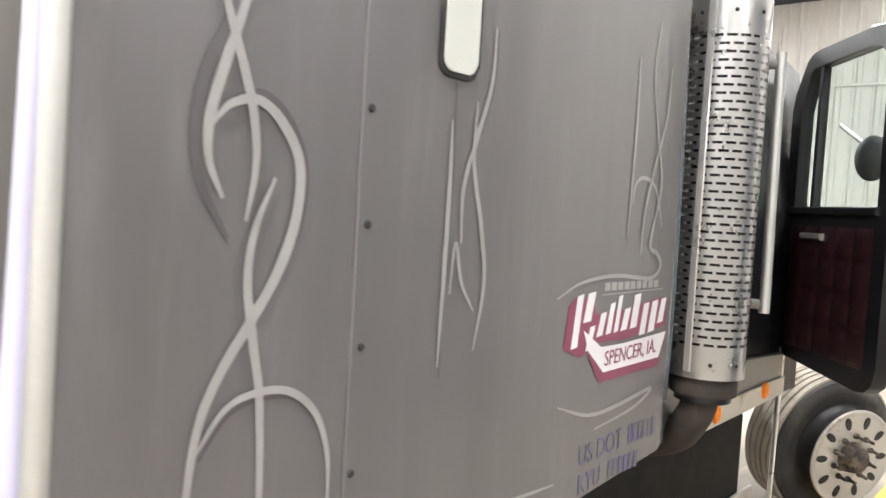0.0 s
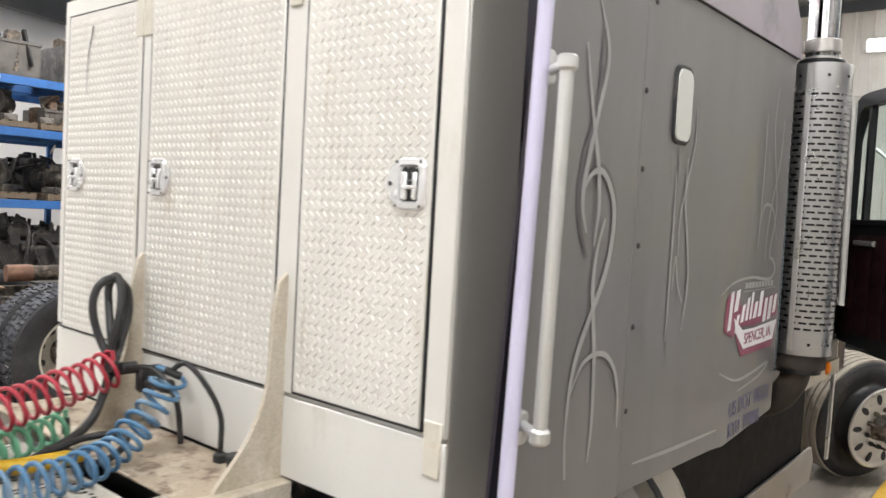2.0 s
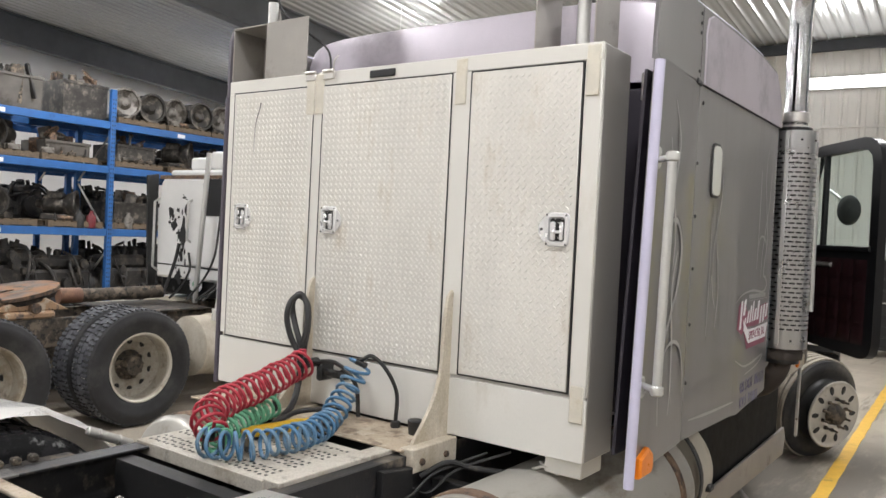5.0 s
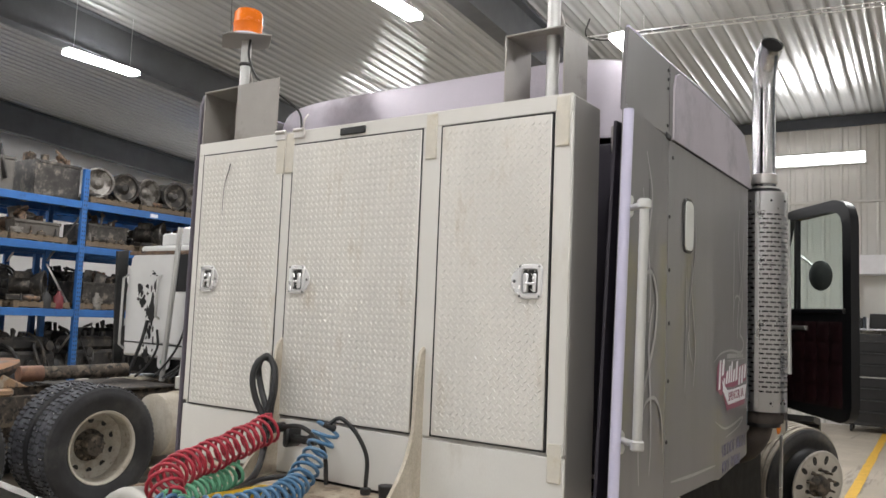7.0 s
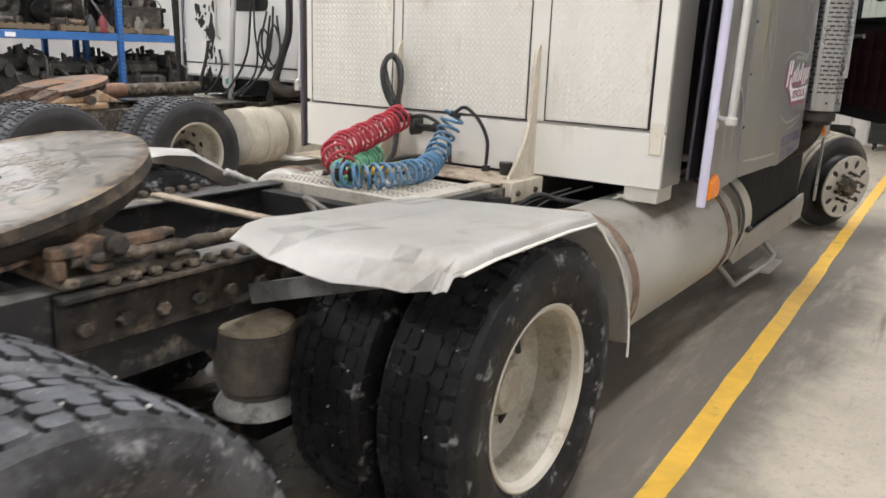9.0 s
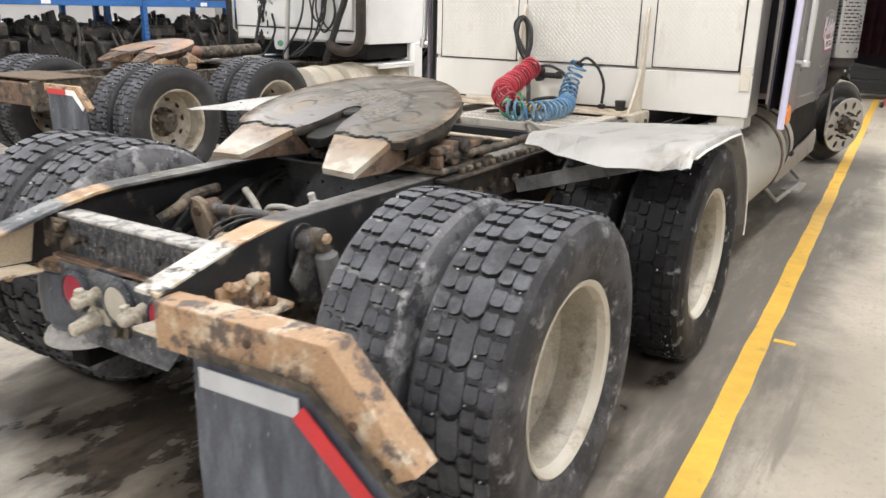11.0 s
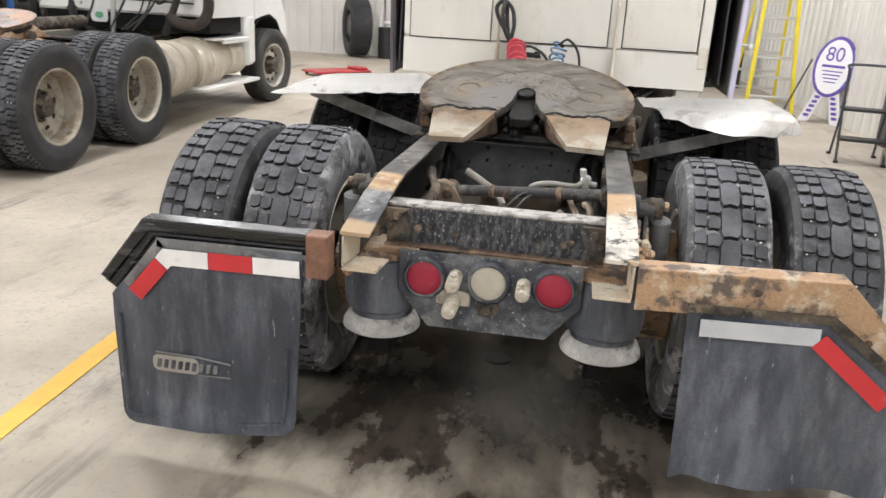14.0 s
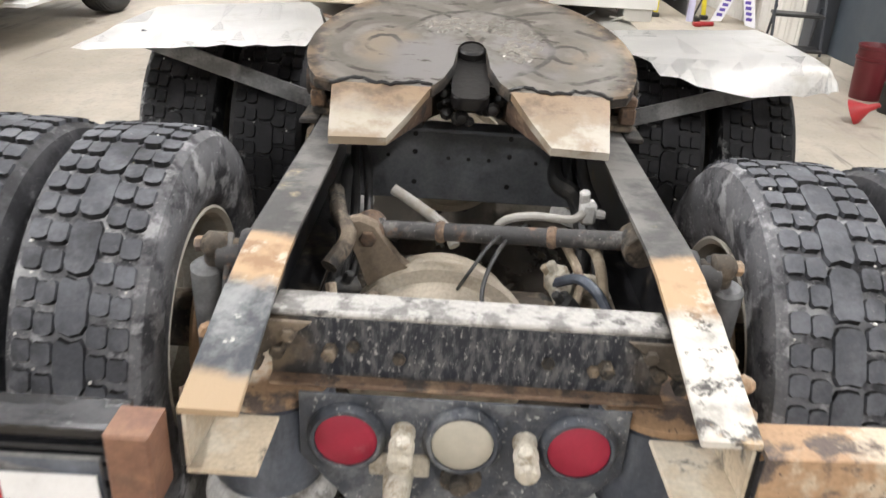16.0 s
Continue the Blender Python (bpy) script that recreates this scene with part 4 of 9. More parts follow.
round_lamp(-0.205, 0.65, REDLENS, "round dusty red tail lamp in a rubber grommet")
round_lamp(0.0, 0.655, WHITELENS, "round dusty white reversing lamp in a rubber grommet")
round_lamp(0.205, 0.655, REDLENS, "round dusty red tail lamp in a rubber grommet")
for gx, gz, tw in ((-0.105, 0.665, 6), (0.11, 0.66, -8)):
    bm = B()
    m_ = pose(gx, 0.157, gz) @ pose(0, 0, 0, 98, tw, 0) @ Matrix.Scale(0.85, 4)
    lathe(bm, [(0, 0), (0.026, 0.0), (0.026, 0.014), (0.022, 0.02), (0.022, 0.034), (0.027, 0.038), (0.027, 0.052), (0.025, 0.056), (0.026, 0.09), (0.02, 0.1), (0, 0.102)], m_, 18)
    box(bm, (-0.024, -0.034, 0.03), (0.024, 0.02, 0.05), 0.006, m_)
    box(bm, (-0.02, 0.008, 0.052), (0.02, 0.036, 0.088), 0.006, m_)
    cyl(bm, m_ @ Vector((0, 0.03, 0.07)), m_ @ Vector((0, 0.046, 0.07)), 0.016, n=6)
    part("air_coupling", bm, FITTING, lp, "muddy cast air coupling")
bm = B()
cyl(bm, (-0.11, 0.15, 0.585), (-0.11, 0.06, 0.57), 0.028, 0.022, n=14, bev=0.006)
box(bm, (-0.165, 0.15, 0.565), (-0.055, 0.16, 0.615), 0.006)
part("socket_cap", bm, FITTING, lp, "muddy capped socket")
bm = B()
prism(bm, rounded(-0.035, 0.545, 0.04, 0.595, 0.02), at_xz(0.156), 0.012, 0.002)
cyl(bm, (0.0, 0.146, 0.57), (0.0, 0.12, 0.57), 0.018, n=12)
part("valve", bm, GREASE, lp, "small brass valve on a plate")

# rear air springs
for s in (-1, 1):
    for sx, yy in ((0.37 * s, 0.27), (0.465 * s, 1.8)):
        bm = B()
        m = Matrix.Translation((sx, yy, 0))
        lathe(bm, [(0, 0.69), (0.1, 0.69), (0.122, 0.68), (0.128, 0.62), (0.128, 0.54), (0.12, 0.505), (0.102, 0.492), (0.102, 0.462), (0.128, 0.44), (0.13, 0.425), (0.11, 0.415), (0, 0.415)], m, 36)
        sp = part("air_spring", bm, FLAP if yy < 1 else SPRINGTAN, truck, "dusty grey rubber air spring" if yy < 1 else "muddy brown air spring")
        bm = B()
        lathe(bm, [(0.103, 0.475), (0.12, 0.458), (0.131, 0.436), (0.132, 0.424), (0.118, 0.416), (0.1, 0.424), (0.1, 0.475)], m, 36)
        part("piston_rim", bm, DUSTGREY, sp, "pale metal piston rim")
        bm = B()
        lathe(bm, [(0, 0.71), (0.1, 0.71), (0.118, 0.7), (0.118, 0.685), (0, 0.68)], m, 30)
        part("top_plate", bm, PALERUST if yy < 1 else TAN, sp, "rusty top plate" if yy < 1 else "pale muddy top plate")
        bm = B()
        box(bm, (sx - 0.045, yy - 0.04, 0.32), (sx + 0.045, yy + 0.5, 0.415), 0.01)
        part("trailing_beam", bm, UNDER, sp)

    bm = B()
    box(bm, (0.44 * s - 0.012, 0.1, 0.69), (0.44 * s + 0.06 * s + 0.012, 0.36, 0.712), 0.006)
    box(bm, (0.45 * s - 0.012, 0.13, 0.71), (0.45 * s + 0.012, 0.32, 0.8), 0.006)
    sm = part("spring_mount", bm, PALERUST, truck, "orange rusty air spring mount")
    for yy in (0.15, 0.3):
        bm = B()
        cyl(bm, (0.478 * s, yy, 0.712), (0.478 * s, yy, 0.735), 0.018, n=6)
        part("nut", bm, RUST, sm, "rusty nut")

# axles, differentials and torque rods
for ay in (0.765, 2.27):
    bm = B()
    tube(bm, [(-1.0, ay, 0.5), (-0.3, ay, 0.5), (-0.2, ay, 0.5), (0.2, ay, 0.5), (0.3, ay, 0.5), (1.0, ay, 0.5)], lambda t: 0.075 if abs(t - 0.5) > 0.2 else 0.12, 16)
    ax = part("axle", bm, GREASE, truck, "mud-caked drive axle")
    bm = B()
    m, h = axis_matrix((-0.06, ay - 0.22, 0.5), (-0.06, ay + 0.25, 0.5))
    lathe(bm, [(0, 0), (0.1, 0.0), (0.17, 0.03), (0.2, 0.08), (0.21, 0.1), (0.24, 0.105), (0.245, 0.13), (0.24, 0.15), (0.22, 0.16), (0.2, 0.28), (0.12, 0.4), (0.09, 0.47), (0, 0.47)], m, 40)
    part("differential", bm, DIFFM, ax, "mud-caked differential housing")
    for s in (-1, 1):
        bm = B()
        lathe(bm, [(0.21, 0.46), (0.21, 0.62), (0.2, 0.63), (0.0, 0.63)], Matrix.Translation((0, ay, 0.5)) @ (pose(0, 0, 0) if s > 0 else pose(0, 0, 0, 0, 0, 180)) @ XA, 32)
        part("brake_drum", bm, PALERUST, ax, "rusty brake drum")
bm = B()
tube(bm, [(-0.25, 0.72, 0.80), (-0.2, 0.715, 0.804), (-0.195, 0.715, 0.804), (0.33, 0.6, 0.862), (0.335, 0.6, 0.862), (0.4, 0.585, 0.868)], lambda t: 0.021 if 0.3 < t < 0.7 else 0.027, 14)
rod = part("torque_rod", bm, GREYROD, truck, "black tubular torque rod with rusty ends")
bm = B()
cyl(bm, (-0.23, 0.672, 0.80), (-0.23, 0.76, 0.80), 0.036, n=18, bev=0.008)
cyl(bm, (-0.23, 0.655, 0.80), (-0.23, 0.672, 0.80), 0.02, n=6)
box(bm, (-0.29, 0.69, 0.78), (-0.2, 0.74, 0.825), 0.012)
part("rod_end", bm, RUST, rod, "rusty bushed rod end")
bm = B()
cyl(bm, (0.36, 0.54, 0.862), (0.36, 0.63, 0.862), 0.036, n=18)
part("rod_end", bm, GREASE, rod, "dirty bushed rod end")
for tt in (0.25, 0.72):
    bm = B()
    a_, b_ = Vector((-0.195, 0.715, 0.804)), Vector((0.33, 0.6, 0.862))
    cyl(bm, a_.lerp(b_, tt - 0.02), a_.lerp(b_, tt + 0.02), 0.0255, n=16, bev=0.005)
    part("rod_clamp", bm, BROWN, rod, "rusty clamp on the rod")
bm = B()
prism(bm, [(-0.3, 0.835), (-0.25, 0.85), (-0.21, 0.835), (-0.19, 0.79), (-0.16, 0.74), (-0.11, 0.7), (-0.03, 0.67), (-0.03, 0.58), (-0.2, 0.58), (-0.23, 0.68), (-0.25, 0.76)], at_xz(0.7), 0.035, 0.008)
part("rod_bracket", bm, ARMBROWN, truck, "muddy cast torque rod bracket")
for s, (yy, zz) in ((-1, (0.44, 0.87)), (1, (0.47, 0.875))):
    bm = B()
    cyl(bm, (0.44 * s, yy, zz), (0.535 * s, yy, zz), 0.016, n=12)
    cyl(bm, (0.48 * s, yy, zz), (0.53 * s, yy, zz), 0.027, n=16, bev=0.008)
    cyl(bm, (0.51 * s, yy + 0.0, zz), (0.55 * s, yy + 0.14, 0.5), 0.022, n=14)
    sh = part("shock_absorber", bm, GREASE, truck, "dirty shock absorber on a rusty stud")
    bm = B()
    cyl(bm, (0.53 * s, yy + 0.005, zz - 0.045), (0.545 * s, yy + 0.07, 0.5), 0.034, n=18, bev=0.008)
    part("dust_tube", bm, STRAP, sh, "dusty grey shock absorber tube")
    bm = B()
    prism(bm, [(yy - 0.09, 0.76), (yy - 0.05, 0.7), (yy + 0.02, 0.66), (yy + 0.03, 0.86), (yy + 0.0, 0.9), (yy - 0.03, 0.86)], at_yz(0.47 * s if s > 0 else -0.482), 0.012, 0.003)
    cyl(bm, (0.45 * s, yy - 0.01, zz - 0.02), (0.5 * s, yy - 0.01, zz - 0.02), 0.03, n=12)
    part("shock_hanger", bm, GREYROD, sh, "dark cast hanger with worn edges")
    bm = B()
    rk = random.Random(50 + s)
    for k in range(26):
        q = Vector((s * rk.uniform(0.435, 0.475), rk.uniform(0.06, 0.34), rk.uniform(0.66, 0.8)))
        r_ = rk.uniform(0.008, 0.024)
        lathe(bm, [(0, -r_), (r_ * 0.8, -r_ * 0.6), (r_, 0.2 * r_), (r_ * 0.5, r_), (0, r_ * 1.1)], Matrix.Translation(q) @ Matrix.Rotation(rk.uniform(0, 3), 4, "X") @ Matrix.Rotation(rk.uniform(0, 3), 4, "Y"), 6)
    part("rust_scale", bm, PALERUST, truck, "flaking rust scale on the frame rail", 20)["kind"] = "stuff"
    bm = B()
    prism(bm, rounded(yy - 0.05, 0.76, yy + 0.045, 0.905, 0.04), at_yz(0.434 * s if s > 0 else -0.452), 0.018, 0.003)
    part("shock_bracket", bm, RAILM, sh)
    bm = B()
    cyl(bm, (0.532 * s, yy, zz), (0.548 * s, yy, zz), 0.016, n=6)
    part("nut", bm, PALERUST, sh, "rusty nut")

# plate crossmember under the fifth wheel
bm = B()
box(bm, (-0.345, 1.27, 0.665), (0.345, 1.28, 0.905), 0.003)
box(bm, (-0.345, 1.19, 0.9), (0.345, 1.28, 0.91), 0.003)
cm = part("plate_crossmember", bm, PLATEDUST, truck, "dark dusty plate crossmember with bolt holes")
bm = B()
for hx in (-0.16, 0.12):
    for hz in (0.87, 0.815, 0.72):
        cyl(bm, (hx, 1.272, hz), (hx, 1.266, hz), 0.008, n=10, bev=0.001)
for hx in (-0.06, 0.0, 0.06, 0.2, -0.24):
    cyl(bm, (hx, 1.272, 0.8), (hx, 1.266, 0.8), 0.006, n=10, bev=0.001)
part("bolt_holes", bm, DARKTRIM, cm)["kind"] = "stuff"
for cy in (2.55, 3.4, 5.2):
    bm = B()
    prism(bm, [(cy, 0.66), (cy + 0.07, 0.66), (cy + 0.07, 0.67), (cy + 0.012, 0.67), (cy + 0.012, 0.89), (cy + 0.07, 0.89), (cy + 0.07, 0.9), (cy, 0.9)], at_yz(-0.345), 0.69, 0.002)
    part("crossmember", bm, BLACK, truck, "dirty black crossmember")

# air lines and hoses inside the frame
for nm, pts, r, mt, lbl in (
        ("grey_air_hose", [(-0.19, 0.86, 0.85), (-0.13, 0.84, 0.82), (-0.06, 0.8, 0.785), (-0.03, 0.76, 0.75)], 0.014, HOSEPALE, "pale grey air hose"),
        ("grey_air_hose", [(0.06, 0.73, 0.79), (0.068, 0.71, 0.834), (0.095, 0.7, 0.857), (0.152, 0.7, 0.866), (0.23, 0.7, 0.863), (0.262, 0.72, 0.875)], 0.01, HOSEPALE, "pale grey looped air hose"),
        ("black_hose", [(0.3, 1.25, 0.87), (0.28, 1.15, 0.82), (0.31, 1.0, 0.72), (0.3, 0.85, 0.66), (0.24, 0.8, 0.6)], 0.02, CABLE, "dirty black air hose"),
        ("black_hose", [(0.33, 1.25, 0.84), (0.31, 1.1, 0.85), (0.33, 0.95, 0.76), (0.32, 0.7, 0.7)], 0.016, CABLE, "dirty black air hose"),
        ("black_hose", [(-0.34, 1.2, 0.8), (-0.32, 0.95, 0.83), (-0.3, 0.7, 0.7), (-0.3, 0.5, 0.62)], 0.016, CABLE, "dirty black air hose"),
        ("black_hose", [(-0.33, 0.8, 0.78), (-0.28, 0.66, 0.8), (-0.32, 0.55, 0.66), (-0.3, 0.4, 0.6)], 0.013, CABLE, "dirty black air hose"),
        ("black_wire", [(0.05, 0.4, 0.72), (0.03, 0.48, 0.78), (0.07, 0.6, 0.83), (0.14, 0.8, 0.8)], 0.005, CABLE, "thin black wire"),
        ("brake_hose", [(0.22, 0.75, 0.8), (0.26, 0.64, 0.74), (0.24, 0.55, 0.68), (0.3, 0.45, 0.66)], 0.011, TAN, "muddy brake hose"),
        ("brake_hose", [(0.28, 0.85, 0.76), (0.3, 0.66, 0.78), (0.3, 0.5, 0.7)], 0.013, TAN, "muddy brake hose")):
    bm = B()
    tube(bm, smooth_path(pts, 6), r, 9)
    part(nm, bm, mt, truck, lbl)
for s in (-1, 1):
    bm = B()
    m, h = axis_matrix((0.26 * s, 0.62, 0.6), (0.2 * s, 0.38, 0.66))
    lathe(bm, [(0, 0), (0.05, 0), (0.078, 0.02), (0.08, 0.06), (0.086, 0.065), (0.086, 0.075), (0.08, 0.08), (0.08, 0.16), (0.06, 0.185), (0, 0.19)], m, 24)
    part("brake_chamber", bm, GREASE, truck, "mud-caked brake chamber")
bm = B()
box(bm, (0.252, 0.71, 0.845), (0.29, 0.75, 0.9), 0.008)
cyl(bm, (0.262, 0.73, 0.895), (0.258, 0.722, 0.925), 0.013, n=8)
cyl(bm, (0.285, 0.73, 0.87), (0.312, 0.735, 0.865), 0.011, n=8)
part("levelling_valve", bm, DUSTGREY, truck, "dusty cast levelling valve")

for pts, r, mt, lbl in (
        ([(-0.33, 1.22, 0.86), (-0.31, 1.05, 0.84), (-0.29, 0.9, 0.76), (-0.3, 0.75, 0.66)], 0.013, CABLE, "dirty black air hose"),
        ([(-0.31, 1.22, 0.84), (-0.28, 1.08, 0.83), (-0.26, 0.93, 0.74), (-0.28, 0.78, 0.64)], 0.012, CABLE, "dirty black air hose"),
        ([(0.2, 0.62, 0.74), (0.25, 0.56, 0.78), (0.3, 0.5, 0.74), (0.31, 0.42, 0.66)], 0.012, FLAP, "dusty grey air hose"),
        ([(0.23, 0.7, 0.7), (0.29, 0.62, 0.75), (0.32, 0.52, 0.7), (0.3, 0.42, 0.62)], 0.012, FITTING, "pale muddy air hose"),
        ([(0.3, 1.26, 0.88), (0.26, 1.22, 0.84), (0.25, 1.12, 0.8), (0.3, 1.05, 0.78), (0.32, 0.9, 0.7)], 0.026, CABLE, "thick dirty black hose"),
        ([(-0.02, 0.56, 0.74), (0.0, 0.52, 0.8), (0.05, 0.6, 0.84), (0.1, 0.72, 0.82)], 0.004, CABLE, "thin black wire"),
        ([(-0.3, 0.55, 0.78), (-0.27, 0.62, 0.82), (-0.3, 0.7, 0.84), (-0.33, 0.85, 0.84)], 0.02, GREASE, "dirty rubber hose")):
    bm = B()
    tube(bm, smooth_path(pts, 6), r, 9)
    part("air_line", bm, mt, truck, lbl)
rc = random.Random(52)
for k in range(16):
    s = 1 if k % 2 else -1
    bm = B()
    mm = pose(s * rc.uniform(0.2, 0.32), rc.uniform(0.4, 0.75), rc.uniform(0.6, 0.72), rc.uniform(-40, 40), rc.uniform(-40, 40), rc.uniform(0, 180))
    w_, d_, h_ = rc.uniform(0.012, 0.035), rc.uniform(0.015, 0.04), rc.uniform(0.02, 0.055)
    box(bm, (-w_, -d_, -h_), (w_, d_, h_), 0.008, mm)
    cyl(bm, mm @ Vector((0, 0, h_ - 0.002)), mm @ Vector((0, 0, h_ + 0.025)), 0.012, n=6)
    part("valve_fitting", bm, rc.choice((GREASE, TAN, FITTING, CABLE)), truck, "muddy valve fitting on the axle")

# ---- mud flaps ----
def flap(s):
    """s -1: the whole flap with a badge; 1: the torn flap on a rusty bracket."""
    if s < 0:
        bm = B()
        prism(bm, [(-0.445, 0.70), (-0.51, 0.70), (-0.51, 0.83), (-0.445, 0.83)], at_xz(-0.03), 0.075, 0.004)
        h = part("flap_bracket", bm, SOCKET, truck, "brown rusty socket for the flap hanger")
        bm = B()
        prism(bm, [(-0.505, 0.82), (-0.505, 0.797), (-1.02, 0.793), (-1.165, 0.6), (-1.195, 0.618), (-1.04, 0.818)], at_xz(0.0), 0.072, 0.006)
        part("hanger", bm, GLOSSBLACK, h, "scratched black flap hanger")
        bm = B()
        tube(bm, [(-0.51, -0.066, 0.776), (-1.005, -0.066, 0.772), (-1.145, -0.066, 0.588)], 0.008, 8)
        part("hanger_rod", bm, GLOSSBLACK, h, "scratched black rod")
        bm = B()
        prism(bm, [(-0.51, 0.815), (-0.51, 0.755), (-0.99, 0.75), (-1.14, 0.575), (-1.185, 0.6), (-1.04, 0.815)], at_xz(-0.05), 0.012, 0.003)
        part("hanger_plate", bm, GLOSSBLACK, h, "scratched black back plate")
        out = [(-0.53, 0.765), (-0.985, 0.76), (-1.155, 0.565), (-1.155, 0.13)]
        cx, cz, r = -1.115, 0.15, 0.04
        out[-1] = (-1.155, 0.16)
        out += [(-1.152, 0.135), (-1.14, 0.115), (-1.115, 0.104), (-0.63, 0.132), (-0.59, 0.142), (-0.565, 0.165), (-0.557, 0.2)]
        y0 = -0.068
    else:
        bm = B()
        prism(bm, [(0.432, 0.82), (0.98, 0.838), (1.205, 0.61), (1.13, 0.56), (0.93, 0.725), (0.432, 0.7)], at_xz(-0.045), 0.008, 0.002)
        prism(bm, [(0.432, 0.814), (0.432, 0.824), (0.98, 0.842), (1.21, 0.612), (1.2, 0.604), (0.976, 0.832)], at_xz(0.03), 0.085, 0.002)
        h = part("flap_bracket", bm, PALERUST, truck, "orange rusty steel flap bracket")
        for q in ((0.75, 0.79), (0.68, 0.72), (0.62, 0.725), (0.85, 0.735), (1.05, 0.68), (1.14, 0.6)):
            bm = B()
            cyl(bm, (q[0], -0.05, q[1]), (q[0], -0.062, q[1]), 0.011, n=6)
            part("bolt", bm, RUST, h)
        out = [(0.575, 0.72), (0.94, 0.73), (1.17, 0.56), (1.178, 0.215)]
        rn = random.Random(11)
        out += [(1.15 - 0.04 * i, 0.205 + 0.02 * math.sin(i * 0.55) + rn.uniform(-0.006, 0.006)) for i in range(1, 14)]
        out += [(0.592, 0.195)]
        y0 = -0.058
    bm = B()
    prism(bm, out[::-1] if s > 0 else out[::-1], at_xz(y0), 0.009, 0.0)
    bmesh.ops.triangulate(bm, faces=[f for f in bm.faces if len(f.verts) > 4])
    bmesh.ops.subdivide_edges(bm, edges=list(bm.edges), cuts=3, use_grid_fill=True)
    for v in bm.verts:
        v.co.y += 0.012 * noise.noise((v.co.x * 4 + s, 3, v.co.z * 3)) + 0.018 * (0.7 - v.co.z) * math.sin(v.co.x * 9)
    f = part("mud_flap", bm, FLAP, truck, "dusty black rubber mud flap" + (" with a moulded badge" if s < 0 else " with a torn lower edge"))
    y1 = y0 - 0.02
    if s < 0:
        strip = [((-0.535, 0.742), (-0.68, 0.74), WHITETAPE), ((-0.682, 0.74), (-0.82, 0.738), REDTAPE), ((-0.822, 0.738), (-0.965, 0.736), WHITETAPE), ((-0.967, 0.735), (-0.992, 0.705), WHITETAPE), ((-0.993, 0.703), (-1.085, 0.595), REDTAPE)]
        bm = B()
        prism(bm, [(-0.53, 0.77), (-0.99, 0.765), (-0.99, 0.735), (-0.53, 0.738)], at_xz(y1 + 0.012), 0.006, 0.001)
        prism(bm, [(-0.985, 0.765), (-1.11, 0.61), (-1.09, 0.595), (-0.965, 0.74)], at_xz(y1 + 0.012), 0.006, 0.001)
        part("clamp_strip", bm, STRAP, f, "dull metal clamp strip")
    else:
        strip = [((0.61, 0.705), (0.92, 0.715), GREYTAPE), ((0.935, 0.7), (1.135, 0.535), REDTAPE)]
        bm = B()
        prism(bm, [(0.57, 0.745), (0.95, 0.752), (0.95, 0.728), (0.57, 0.72)], at_xz(y1 + 0.01), 0.006, 0.001)
        prism(bm, [(0.95, 0.752), (1.19, 0.575), (1.175, 0.55), (0.945, 0.72)], at_xz(y1 + 0.01), 0.006, 0.001)
        part("clamp_strip", bm, GREASE, f, "rusty clamp strip")
    for k, (a, b, mt) in enumerate(strip):
        a, b = Vector(a), Vector(b)
        d = (b - a).normalized()
        nrm = Vector((-d.y, d.x)) * (0.05 if s > 0 else 0.052)
        if nrm.y > 0:
            nrm = -nrm
        bm = B()
        prism(bm, [tuple(a), tuple(b), tuple(b + nrm), tuple(a + nrm)], at_xz(y1 + 0.002 - 0.0012 * k), 0.003, 0.0)
        part("reflective_strip", bm, mt, f, "red reflective strip" if mt is REDTAPE else "white reflective strip")
    if s < 0:
        bm = B()
        tube(bm, smooth_path([(-1.13, y1 + 0.008, 0.5), (-1.128, y1 + 0.008, 0.2), (-1.1, y1 + 0.006, 0.15), (-0.86, y1 + 0.008, 0.16), (-0.63, y1 + 0.012, 0.178), (-0.592, y1 + 0.012, 0.22), (-0.575, y1 + 0.008, 0.45)], 5), 0.004, 6)
        part("moulded_rib", bm, FLAP, f, "moulded rib round the flap's edge")
        bm = B()
        prism(bm, rounded(-1.02, 0.327, -0.865, 0.382, 0.018), at_xz(y1 - 0.001), 0.004, 0.001)
        bg = part("badge", bm, PODG, f, "half-worn pale moulded badge")
        bm = B()
        tube(bm, [(-1.01, y1 - 0.004, 0.39), (-0.86, y1 - 0.004, 0.388), (-0.76, y1 - 0.003, 0.376)], 0.003, 6)
        tube(bm, [(-0.87, y1 - 0.003, 0.326), (-0.76, y1 - 0.003, 0.33)], 0.0025, 6)
        part("badge_edge", bm, STRAP, bg, "worn badge outline")
        for i in range(9):
            bm = B()
            x = -1.006 + i * 0.0235
            prism(bm, [(x, 0.34), (x + 0.013, 0.34), (x + 0.018, 0.368), (x + 0.005, 0.368)], at_xz(y1 - 0.005), 0.003, 0.0)
            part("badge_bar", bm, FLAP if i < 6 else STRAP, bg)


flap(-1)
flap(1)

